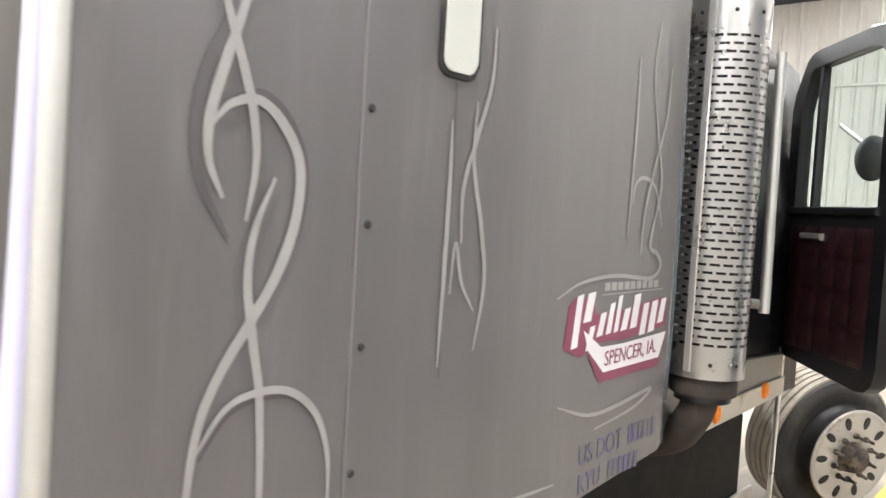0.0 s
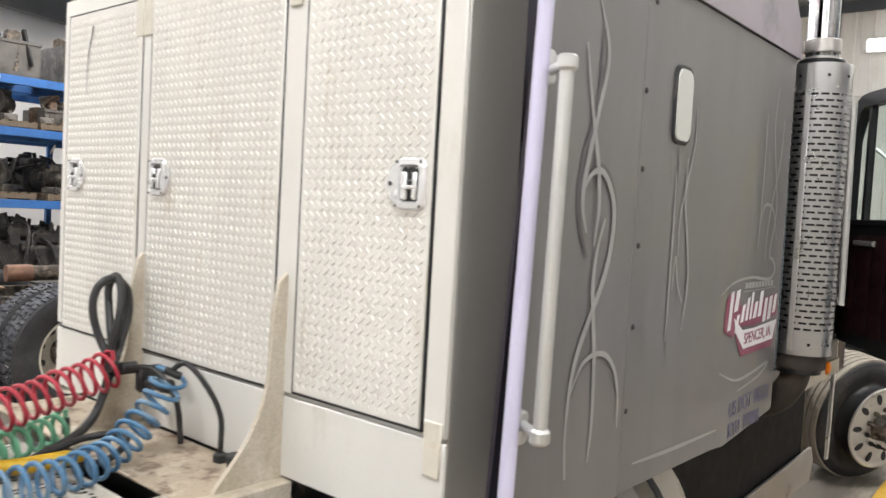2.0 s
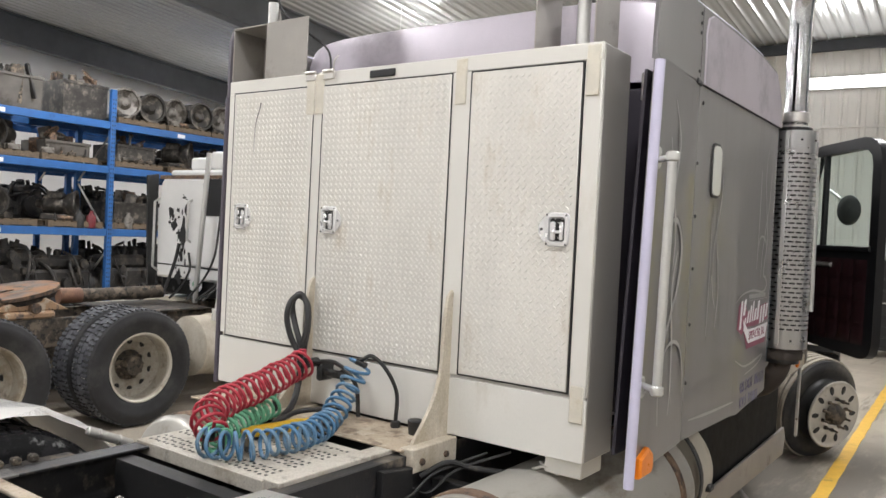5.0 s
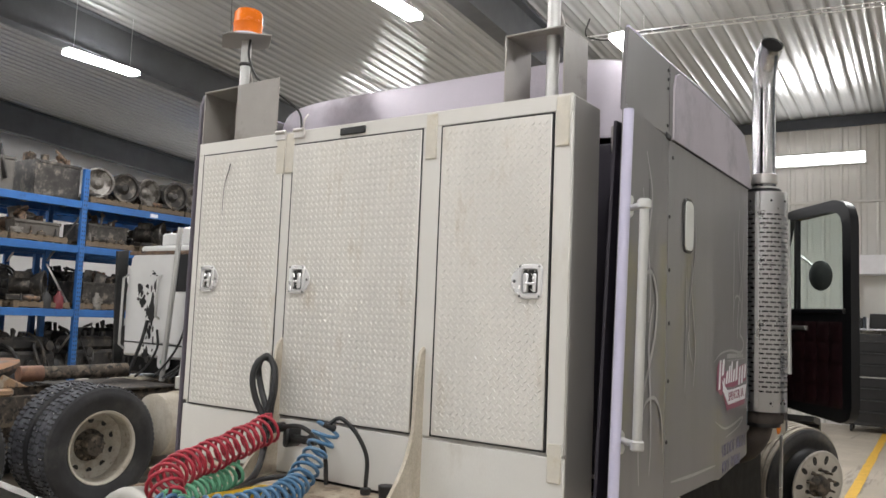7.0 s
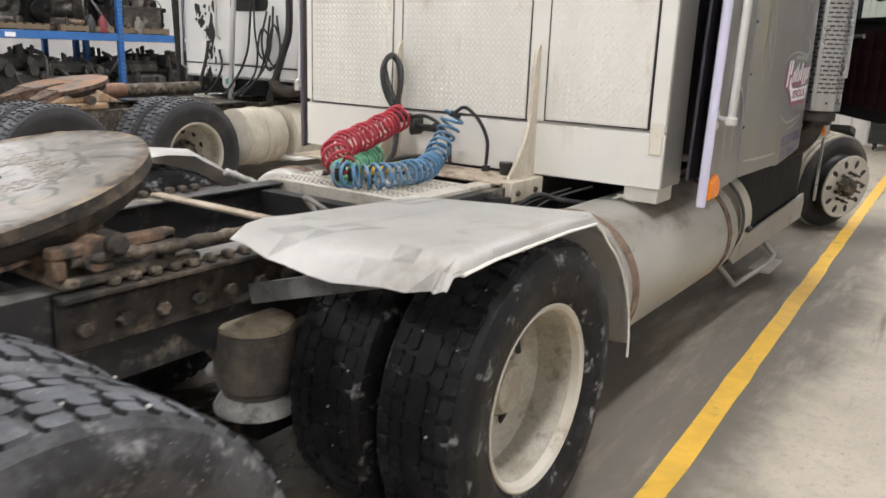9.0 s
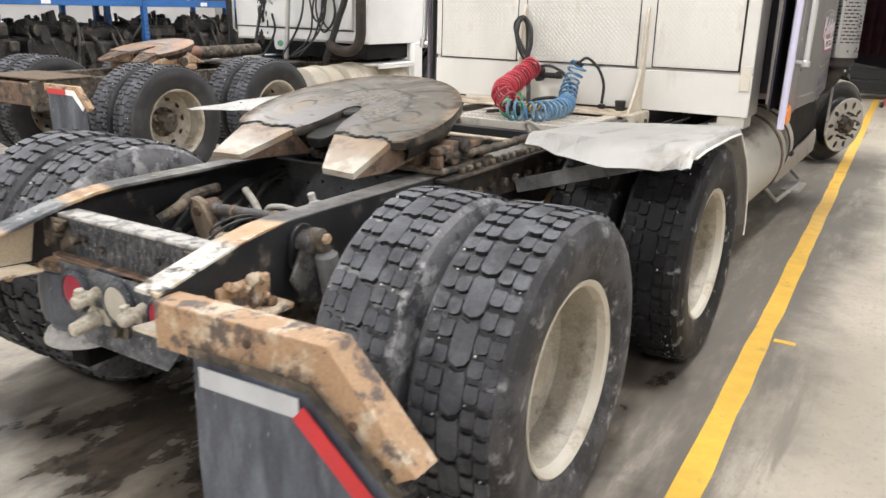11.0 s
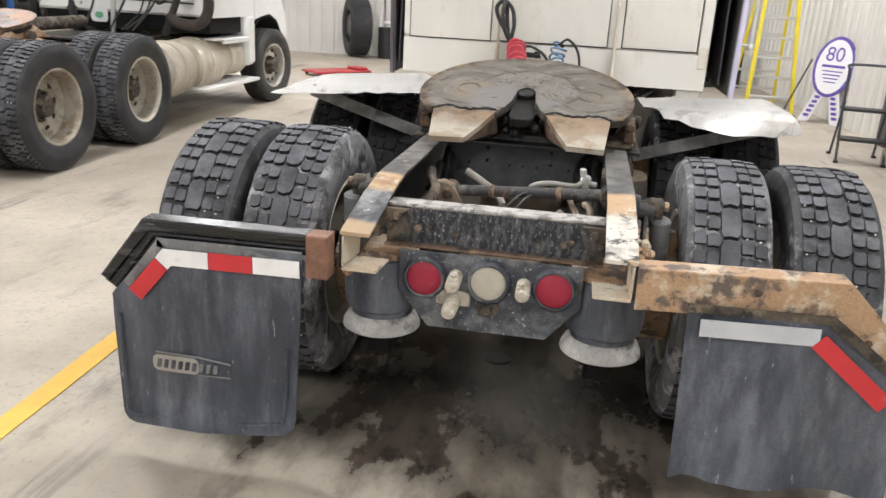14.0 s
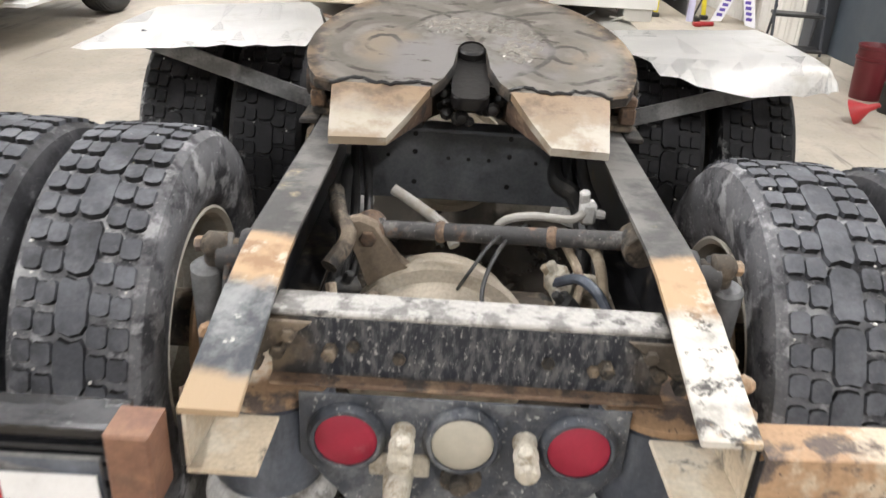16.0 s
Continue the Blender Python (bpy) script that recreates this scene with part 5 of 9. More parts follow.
# ---- wheels of the tractor ----
for ay, sp in ((0.765, 3.0), (2.27, 17.0)):
    for s in (-1, 1):
        wheel(truck, (1.08 if s > 0 or ay > 1 else 1.09) * s, ay, 0.495, s, HUBCREAM if s > 0 else HUB, sp, TREADM if ay < 1 else WETTREAD, label="cream dished steel wheel with a worn black tyre", tyre=TYRE if ay < 1 else WETTYRE)
        wheel(truck, (0.745 if s > 0 or ay > 1 else 0.77) * s, ay, 0.495, -s, HUB, sp + 11, TREADM if ay < 1 else WETTREAD, label="inner dual wheel with a scuffed dusty tyre" if ay < 1 else "inner dual wheel with a worn black tyre", tyre=DUSTTYRES if ay < 1 else WETTYRE)

# ---- fifth wheel ----
TILT = pose(-0.012, 1.255, 1.118, 14.5)


def fw_outline():
    R, yr = 0.455, -0.217
    a0 = math.asin(0.2 / R)
    pts = [(0.36, yr)]
    for i in range(41):
        a = -a0 + (math.pi + 2 * a0) * i / 40
        pts.append((R * math.cos(a), R * math.sin(a)))
    pts.append((-0.36, yr))
    # throat in the rear edge, from the left end to the right end
    slot = [(-0.1, yr), (-0.075, yr + 0.05), (-0.046, -0.09), (-0.039, 0.03)]
    slot += [(-0.039 * math.cos(math.pi * k / 8), 0.035 + 0.042 * math.sin(math.pi * k / 8)) for k in range(9)]
    slot += [(0.039, 0.03), (0.046, -0.09), (0.075, yr + 0.05), (0.1, yr)]
    return pts, slot, yr


def fifth_wheel(parent, m, top=None, ramp=None, tip=None):
    pts, slot, yr = fw_outline()
    bm = B()
    prism(bm, pts + slot, m @ Matrix.Translation((0, 0, -0.034)), 0.034, 0.005)
    bm.normal_update()
    up = (m.to_3x3() @ Vector((0, 0, 1))).normalized()
    for f in bm.faces:
        f.material_index = int(abs(f.normal.dot(up)) < 0.6)
    fw = part("fifth_wheel", bm, [top or FWTOP, DIRTBLACK if top is None else RUST], parent, "greasy worn fifth wheel plate with a slot")
    for s in (-1, 1):
        bm = B()
        o = [(0.1, yr + 0.01), (0.36, yr + 0.01), (0.34, yr - 0.203), (0.2, yr - 0.198), (0.155, yr - 0.11)]
        zt = (0.0, 0.0, -0.038, -0.036, -0.022)
        a = [bm.verts.new(m @ Vector((x * s, y, z))) for (x, y), z in zip(o, zt)]
        b = [bm.verts.new(m @ Vector((x * s, y, z - 0.022))) for (x, y), z in zip(o, zt)]
        bm.faces.new(a)
        bm.faces.new(b[::-1])
        for i in range(5):
            bm.faces.new((a[i], a[(i + 1) % 5], b[(i + 1) % 5], b[i]))
        o2 = [(0.1, yr + 0.01, -0.02), (0.155, yr - 0.11, -0.044), (0.2, yr - 0.198, -0.058), (0.1, yr + 0.08, -0.13)]
        v = [bm.verts.new(m @ Vector((x * s, y, z))) for x, y, z in o2]
        bm.faces.new(v).material_index = 1
        v = [bm.verts.new(m @ Vector((x * s, y, z))) for x, y, z in ((0.36, yr + 0.01, -0.02), (0.34, yr - 0.203, -0.058), (0.35, yr - 0.02, -0.11), (0.36, yr + 0.14, -0.12))]
        bm.faces.new(v).material_index = 1
        part("ramp", bm, [ramp or FWRAMP, BROWN], fw, "ramp worn to bare pale metal and rust")
        bm = B()
        rr = random.Random(31 + s)
        tube(bm, [m @ Vector((s * (0.1 + 0.265 * k / 22), yr + 0.012 + 0.012 * math.sin(k * 0.5) + rr.uniform(-0.007, 0.007), 0.001)) for k in range(23)], lambda t: 0.0045 + 0.003 * math.sin(t * 23) ** 2, 6)
        part("grease_bead", bm, BLACKGREASE, fw, "wavy bead of black grease")
        bm = B()
        box(bm, (0.27 * s - 0.09, -0.07, -0.2), (0.27 * s + 0.09, 0.13, -0.04), 0.02, m)
        cyl(bm, m @ Vector((0.2 * s, 0.03, -0.13)), m @ Vector((0.47 * s, 0.03, -0.13)), 0.045, n=18)
        part("pivot_bracket", bm, RUST, fw, "rusty pivot bracket")
    bm = B()
    lathe(bm, [(0.42, -0.034), (0.43, -0.045), (0.415, -0.085), (0.39, -0.1), (0.37, -0.085), (0.37, -0.05)], m, 48)
    inv = m.inverted()
    bmesh.ops.delete(bm, geom=[v for v in bm.verts if (inv @ v.co).y < -0.2], context="VERTS")
    part("skirt", bm, DIRTBLACK, fw, "greasy stiffening skirt")
    bm = B()
    rr = random.Random(4)
    for i in range(240):
        a, q = rr.uniform(-0.9, 2.6), rr.uniform(0.1, 0.2)
        x, y = q * math.cos(a), 0.07 + q * math.sin(a) * 0.8
        if abs(x) < 0.07 and y < 0.1:
            continue
        s = rr.uniform(0.003, 0.011)
        lathe(bm, [(s, 0.0), (s * 0.8, s * 0.22), (0, s * 0.3)], m @ Matrix.Translation((x, y, 0.0)) @ Matrix.Diagonal((1, rr.uniform(0.5, 1.5), 1, 1)), 7)
    part("smeared_grease", bm, GREASEW, fw, "thick smeared grey grease")["kind"] = "stuff"
    return fw


def fw_top():
    """Greasy steel: worn crescents on both halves, thick grease and a painted sheen round the jaw, brown at the rim."""
    m, n, l, p = nodes_of("greasy_worn_steel")
    co = n.new("ShaderNodeTexCoord").outputs["Object"]
    sp = n.new("ShaderNodeSeparateXYZ")
    l.new(co, sp.inputs[0])

    def op(kind, a_, b_=None, c_=None):
        q = n.new("ShaderNodeMath")
        q.operation = kind
        for k_, v_ in enumerate((a_, b_, c_)):
            if v_ is None:
                continue
            if isinstance(v_, (int, float)):
                q.inputs[k_].default_value = v_
            else:
                l.new(v_, q.inputs[k_])
        return q.outputs[0]

    def far(cx, cy, sy=1.0, half=False):
        x_ = op("ABSOLUTE", sp.outputs[0]) if half else sp.outputs[0]
        x_ = op("SUBTRACT", x_, cx)
        y_ = op("MULTIPLY", op("SUBTRACT", sp.outputs[1], cy), sy)
        return op("SQRT", op("ADD", op("MULTIPLY", x_, x_), op("MULTIPLY", y_, y_)))

    wob = noise_of(n, l, 6, 5, 0.6)
    rad = op("MULTIPLY_ADD", wob, 0.09, far(-0.012, 1.255))
    lobe = op("MULTIPLY_ADD", wob, 0.06, far(0.26, 1.275, 0.9, True))
    col = mottle(n, l, (0.18, 0.165, 0.142), (0.135, 0.12, 0.1), 0.52, 5, 43, 0.12)
    # broad worn crescents round the two sides, tan inside, with dark thin grooves between them
    col = mixc(n, l, both(n, l, ramp(n, l, lobe, 0.15, 0.1), ramp(n, l, noise_of(n, l, 5, 5, 0.6, off=51), 0.4, 0.6)), col, (0.25, 0.205, 0.155))
    wide_ = op("SINE", op("MULTIPLY", lobe, 62.0))
    col = mixc(n, l, both(n, l, ramp(n, l, wide_, 0.3, 0.95), ramp(n, l, noise_of(n, l, 4, 6, 0.6, off=23), 0.42, 0.6)), col, (0.24, 0.222, 0.2))
    col = mixc(n, l, both(n, l, ramp(n, l, wide_, -0.82, -0.97), ramp(n, l, noise_of(n, l, 6, 5, 0.6, off=31), 0.42, 0.55)), col, (0.055, 0.045, 0.037))
    ring = op("ABSOLUTE", op("SUBTRACT", op("MULTIPLY_ADD", wob, 0.05, far(0.0, 1.31)), 0.235))
    col = mixc(n, l, both(n, l, ramp(n, l, ring, 0.012, 0.004), ramp(n, l, noise_of(n, l, 4, 5, 0.6, off=37), 0.4, 0.5)), col, (0.05, 0.042, 0.035))
    # thick grey grease round the jaw
    core = op("MULTIPLY_ADD", wob, 0.1, far(0.0, 1.33))
    col = mixc(n, l, both(n, l, ramp(n, l, core, 0.26, 0.2), ramp(n, l, noise_of(n, l, 34, 4, 0.6, off=71), 0.44, 0.56)), col, (0.22, 0.208, 0.19))
    # paler patches beside the slot: reflected light put into the colour
    sheen = op("MULTIPLY_ADD", wob, 0.1, far(0.12, 1.19, 0.7, True))
    col = mixc(n, l, both(n, l, ramp(n, l, sheen, 0.21, 0.13), ramp(n, l, noise_of(n, l, 5, 4, 0.5, off=83), 0.36, 0.5)), col, (0.23, 0.216, 0.212))
    col = mottle(n, l, col, (0.06, 0.047, 0.038), 0.63, 9, 57, 0.03, (1, 2.6, 1))
    rim_ = mottle(n, l, (0.16, 0.115, 0.075), (0.05, 0.038, 0.03), 0.5, 12, 65, 0.06)
    rim_ = mottle(n, l, rim_, (0.3, 0.225, 0.15), 0.55, 7, 69, 0.06)
    col = mixc(n, l, ramp(n, l, rad, 0.42, 0.5), col, rim_)
    l.new(col, p.inputs["Base Color"])
    p.inputs["Metallic"].default_value = 0.35
    dull = ramp(n, l, rad, 0.42, 0.5)
    rg = n.new("ShaderNodeMapRange")
    rg.inputs[3].default_value, rg.inputs[4].default_value = 0.42, 0.85
    l.new(dull, rg.inputs[0])
    l.new(rg.outputs[0], p.inputs["Roughness"])
    ct = n.new("ShaderNodeMapRange")
    ct.inputs[3].default_value, ct.inputs[4].default_value = 0.18, 0.0
    l.new(dull, ct.inputs[0])
    l.new(ct.outputs[0], p.inputs["Coat Weight"])
    p.inputs["Coat Roughness"].default_value = 0.25
    bp = n.new("ShaderNodeBump")
    bp.inputs["Strength"].default_value, bp.inputs["Distance"].default_value = 0.3, 0.01
    l.new(noise_of(n, l, 14, 6, 0.6), bp.inputs["Height"])
    l.new(bp.outputs[0], p.inputs["Normal"])
    return m


FWTOP = fw_top()
GREASEW = mat("smeared_grease", (0.2, 0.182, 0.158), 0.45, 0.2, 0.3, 9, 60, 0.3)
FWT = fifth_wheel(truck, TILT)
bm = B()
rj = random.Random(14)
prism(bm, rounded(-0.05, -0.22, 0.05, 0.08, 0.03), TILT @ Matrix.Translation((0, 0, -0.06)), 0.035, 0.004)
cyl(bm, TILT @ Vector((0, 0.03, -0.12)), TILT @ Vector((0, 0.03, -0.002)), 0.037, n=24, bev=0.006)
box(bm, (-0.034, -0.08, -0.12), (0.034, 0.03, -0.03), 0.012, TILT)
for k in range(60):
    q = TILT @ Vector((rj.uniform(-0.085, 0.085), rj.uniform(-0.2, -0.04), rj.uniform(-0.12, -0.045)))
    r_ = rj.uniform(0.007, 0.021)
    lathe(bm, [(0, -r_), (r_ * 0.7, -r_ * 0.7), (r_, 0), (r_ * 0.7, r_ * 0.7), (0, r_)], Matrix.Translation(q) @ Matrix.Rotation(rj.uniform(0, 3), 4, "X"), 8)
part("locking_jaw", bm, BLACKGREASE, FWT, "locking jaw caked with black grease")["kind"] = "stuff"
bm = B()
arc = [(0.125 * math.cos(radians(a)), -0.13 - 0.0 + 0.1 * math.sin(radians(a))) for a in range(0, 181, 15)]
va = [bm.verts.new(TILT @ Vector((x, y, -0.08))) for x, y in arc]
vb = [bm.verts.new(TILT @ Vector((x, y - 0.02, -0.16))) for x, y in arc]
for k in range(len(arc) - 1):
    bm.faces.new((va[k], va[k + 1], vb[k + 1], vb[k]))
bmesh.ops.solidify(bm, geom=list(bm.faces), thickness=0.012)
part("throat_plate", bm, GREASE, FWT, "brown rusty curved throat plate")
# slide rails outside the frame, toothed and bolted
for s in (-1, 1):
    bm = B()
    x0, x1 = (0.436, 0.49) if s > 0 else (-0.49, -0.436)
    box(bm, (x0, 1.2, 0.9), (x1, 2.45, 0.915), 0.003)
    box(bm, (x0 if s > 0 else x1 - 0.012, 1.2, 0.76), (x0 + 0.012 if s > 0 else x1, 2.45, 0.9), 0.003)
    sl_ = part("slide_rail", bm, DIRTBLACK, truck, "rusty angle iron slide rail")
    for i in range(11):
        bm = B()
        yy = 1.26 + i * 0.113
        cyl(bm, (s * 0.447, yy, 0.82), (s * 0.475, yy, 0.82), 0.02, n=6)
        part("bolt", bm, GREASE, sl_)
    bm = B()
    for i in range(17):
        yy = 1.33 + i * 0.06
        box(bm, (x0 + 0.01, yy, 0.915), (x1 - 0.01, yy + 0.032, 0.94), 0.006)
    part("teeth", bm, GREASE, sl_, "row of rusty slider teeth")["kind"] = "stuff"
    bm = B()
    box(bm, (0.31 * s - 0.15, 1.22, 0.922), (0.31 * s + 0.15, 1.62, 0.95), 0.008)
    cp = part("carriage_plate", bm, GREASE, truck, "dirty fifth wheel carriage plate")
    # upright pivot stand with a square window in it
    for lo_, hi_ in (((1.2, 0.95), (1.235, 1.0)), ((1.3, 0.95), (1.36, 1.01)), ((1.5, 0.95), (1.54, 1.02)), ((1.2, 1.0), (1.54, 1.03))):
        bm = B()
        box(bm, (0.435 * s - 0.022, lo_[0], lo_[1]), (0.435 * s + 0.022, hi_[0], hi_[1]), 0.006)
        part("pivot_stand", bm, RUST if lo_[0] < 1.3 else DIRTBLACK, cp, "dirty rust-stained cast pivot stand")
    bm = B()
    cyl(bm, (0.4 * s, 1.36, 1.02), (0.485 * s, 1.36, 1.02), 0.03, n=18, bev=0.008)
    part("pivot_pin", bm, DIRTBLACK, cp, "greasy pivot pin")
bm = B()
box(bm, (-0.34, 1.3, 0.93), (0.34, 1.55, 0.96), 0.01)
part("carriage_bridge", bm, DIRTBLACK, truck, "dirty carriage cross plate")
bm = B()
box(bm, (-0.43, 2.07, 0.922), (0.43, 2.12, 0.936), 0.004)
part("cross_bar", bm, TAN, truck, "rusty tan flat bar across the frame")
bm = B()
tube(bm, smooth_path([(0.44, 1.25, 0.99), (0.47, 1.6, 0.985), (0.45, 1.95, 0.98), (0.46, 2.35, 0.97)], 10), lambda t: 0.017 + 0.004 * math.sin(t * 120), 10)
part("slide_cylinder", bm, GREASE, truck, "muddy slide cylinder rod")
bm = B()
tube(bm, smooth_path([(0.36, 2.2, 0.93), (0.33, 2.16, 1.0), (0.37, 2.12, 1.02), (0.4, 2.17, 0.98), (0.38, 2.25, 0.94)], 6), 0.009, 8)
part("grey_air_hose", bm, HOSEPALE, truck, "small looped pale air hose")

# ---- quarter fenders over the forward drive wheels ----
def fender(s):
    bm = B()
    xi, xo = 0.53, 1.235 if s > 0 else 1.28
    path = [(1.6, 0.992), (1.67, 1.03), (1.76, 1.052), (1.9, 1.062), (2.3, 1.065), (2.5, 1.058)]
    path += [(2.27 + 0.585 * math.cos(radians(a)) + 0.06, 0.5 + 0.57 * math.sin(radians(a))) for a in (68, 58, 48, 38, 28, 18, 8, 0)]
    if s < 0:
        path = [(y - (0.06 if y < 1.7 else 0.05 if y > 2.4 else 0), z - (0.035 if y > 2.4 else 0.02)) for y, z in path]
    cols = 14
    rn = random.Random(21 + s)
    grid = []
    for i, (y, z) in enumerate(path):
        row = []
        for j in range(cols + 1):
            u = j / cols
            x = xi + (xo - xi) * u
            zz, yy = z + (0.05 * (0.6 - u) if s < 0 else 0.0), y
            if s < 0:
                inner = 0.11 * min(1.0, max(0.0, (y - 1.9) / 0.5))
                x = xi + inner + (xo - xi - inner) * u
                zz -= 0.03 * (j == 0)
            if s > 0:
                k5 = max(0, j - 9)
                xi = 0.53 + (0.075, 0.055, 0.03)[i] if i < 3 else 0.53
                x = xi + (xo - 0.05 - xi) * min(j, 9) / 9 + 0.05 * math.sin(radians(18 * k5))
                ya, yb = path[max(0, i - 1)], path[min(len(path) - 1, i + 1)]
                tl = math.hypot(yb[0] - ya[0], yb[1] - ya[1])
                dr = 0.05 * (1 - math.cos(radians(18 * k5)))
                yy, zz = y + (yb[1] - ya[1]) / tl * dr, z - (yb[0] - ya[0]) / tl * dr
            elif j >= cols - 1 and y > 1.7:
                zz -= 0.012 if j == cols - 1 else 0.04
                x = xo - 0.02 + 0.02 * (j == cols - 1) + 0.014 * (j == cols)
            if i < 2:
                # torn rear edge, bent down: on the right one as a steep lip
                k = (1.0, 0.45)[i]
                if s > 0:
                    e = (x - 0.53) / 0.68
                    ye = 1.565 + 0.125 * min(1.0, e) + 0.012 * math.sin(e * 9) + rn.uniform(-0.008, 0.008)
                    ze = 1.035 - 0.098 * min(e, 0.62) / 0.62 * (1 - 0.18 * e) + 0.06 * max(0.0, e - 0.75) + rn.uniform(-0.007, 0.007)
                    yy, zz = (ye, ze) if i == 0 else (0.5 * ye + 0.5 * 1.76, 0.34 * ze + 0.66 * 1.046 - 0.3 * (1.046 - zz) * (k5 > 0))
                else:
                    yy = y + k * (0.02 * math.sin(u * 7 + s) + rn.uniform(-0.008, 0.008))
                    zz = 1.05 - (1.05 - z) * 0.15 + k * rn.uniform(-0.005, 0.005) + 0.05 * (0.6 - u) - 0.02
            elif s > 0:
                zz += 0.065 * min(0.0, u - 0.9) * min(1.0, max(0.0, (y - 1.7) / 0.3))
            row.append(bm.verts.new((s * x, yy, zz + 0.0015 * noise.noise((x * 6, y * 5, s)))))
        grid.append(row)
    for a, b in zip(grid, grid[1:]):
        for j in range(cols):
            bm.faces.new((a[j], a[j + 1], b[j + 1], b[j]))
    g = bmesh.ops.solidify(bm, geom=list(bm.faces), thickness=0.004)
    bmesh.ops.recalc_face_normals(bm, faces=bm.faces)
    for fc in bm.faces:
        q = fc.calc_center_median()
        fc.material_index = int(fc.normal.y * (q.y - 2.2) + fc.normal.z * (q.z - 0.4) < -0.1)
    f = part("quarter_fender", bm, [FENDER, DIRTBLACK], truck, "bent bare aluminium quarter fender with a torn edge", smooth=75)
    bm = B()
    tube(bm, [(s * xo, y - (0.0 if z > 1.0 else 0.04), z - (0.05 if s > 0 or z > 1 else 0.01)) for y, z in path[2:]], 0.005, 8)
    part("rolled_edge", bm, FENDER, f, "rolled outer edge")
    bm = B()
    box(bm, (-0.34, -0.005, -0.03), (0.34, 0.005, 0.03), 0.002, Matrix.Translation((s * 0.82, 1.76, 0.9)) @ pose(0, 0, 0, 0, -s * 17.0, 0))
    part("fender_arm", bm, STRAP, f, "dusty flat steel fender arm")
    if s < 0:
        bm = B()
        a_, b_ = Vector((-0.63, 2.6, 0.94)), Vector((-0.6, 2.78, 0.858))
        cyl(bm, a_, b_, 0.019, n=16, bev=0.005)
        mt_ = part("mount_tube", bm, LADALU, f, "bright round fender mounting tube")
        for t_ in (0.25, 0.7):
            bm = B()
            cyl(bm, a_.lerp(b_, t_ - 0.03), a_.lerp(b_, t_ + 0.03), 0.022, n=16, bev=0.002)
            part("clamp", bm, STEEL, mt_, "narrow steel clamp")
    return f


FENDER = mat("scuffed_bare_aluminium", (0.9, 0.885, 0.85), 0.44, 0.4, 0.06, 4, 90, 0.06, (0.6, 0.56, 0.48), (0.56, 0.8), 3)
fender(1)
fender(-1)

# ---- fuel tanks, steps and deck ----
for s in (-1, 1):
    bm = B()
    m, h = axis_matrix((0.81 * s, 3.1, 0.575), (0.81 * s, 4.75, 0.575))
    lathe(bm, [(0, 0), (0.2, 0.0), (0.275, 0.012), (0.298, 0.03), (0.304, 0.05), (0.3, 0.06), (0.3, h - 0.06), (0.304, h - 0.05), (0.298, h - 0.03), (0.275, h - 0.012), (0, h)], m, 48)
    tk = part("fuel_tank", bm, TANKM, truck, "dull dirty aluminium cylindrical fuel tank")
    for yy in (0.1, 1.42):
        bm = B()
        lathe(bm, [(0.301, yy), (0.309, yy + 0.005), (0.309, yy + 0.055), (0.301, yy + 0.06)], m, 48)
        part("tank_strap", bm, BROWN, tk, "rusty tank strap")
    for y0, y1 in ((3.12, 3.3), (4.45, 4.65)):
        bm = B()
        prism(bm, [(y0, 0.26), (y1, 0.26), (y1, 0.88), (y0, 0.9)], at_yz(0.435 * s if s > 0 else -0.47), 0.035, 0.004)
        part("tank_bracket", bm, BLACK, tk)
bm = B()
lathe(bm, [(0.0, 0.0), (0.26, 0.0), (0.28, 0.015), (0.28, 0.17), (0.26, 0.185), (0, 0.185)], axis_matrix((0.83, 4.82, 0.62), (0.83, 5.02, 0.62))[0], 40)
en = part("tank_end_cover", bm, CREAM, truck, "pale dirty tank end cover with a black latch")
bm = B()
box(bm, (0.95, 4.9, 0.55), (1.13, 4.96, 0.585), 0.008)
cyl(bm, (1.06, 4.93, 0.6), (1.06, 4.97, 0.64), 0.016, n=8)
part("latch", bm, CABLE, en, "black rubber latch")
bm = B()
box(bm, (0.45, 5.05, 0.3), (0.98, 6.9, 0.86), 0.01)
part("battery_box", bm, UNDER, truck, "battery and tool box under the cab, blackened as in shade")
bm = B()
prism(bm, [(5.0, 0.36), (5.12, 0.3), (7.0, 0.3), (7.05, 0.42), (7.0, 0.5), (5.2, 0.44)], at_yz(0.99), 0.02, 0.004)
part("side_step", bm, PODG, truck, "dusty grey side step panel")
bm = B()
lathe(bm, [(0.283, 0.05), (0.29, 0.055), (0.29, 0.09), (0.283, 0.095)], axis_matrix((0.83, 4.72, 0.62), (0.83, 5.02, 0.62))[0], 40)
part("rubber_band", bm, CABLE, en, "black rubber band round the cover")
# pipes, wires and brackets in the dark gap between fender and cabinet
gap = part("gap_bracket", box(B(), (0.44, 3.46, 0.72), (0.7, 3.52, 0.8), 0.006), BLACK, truck, "black steel bracket behind the fender")
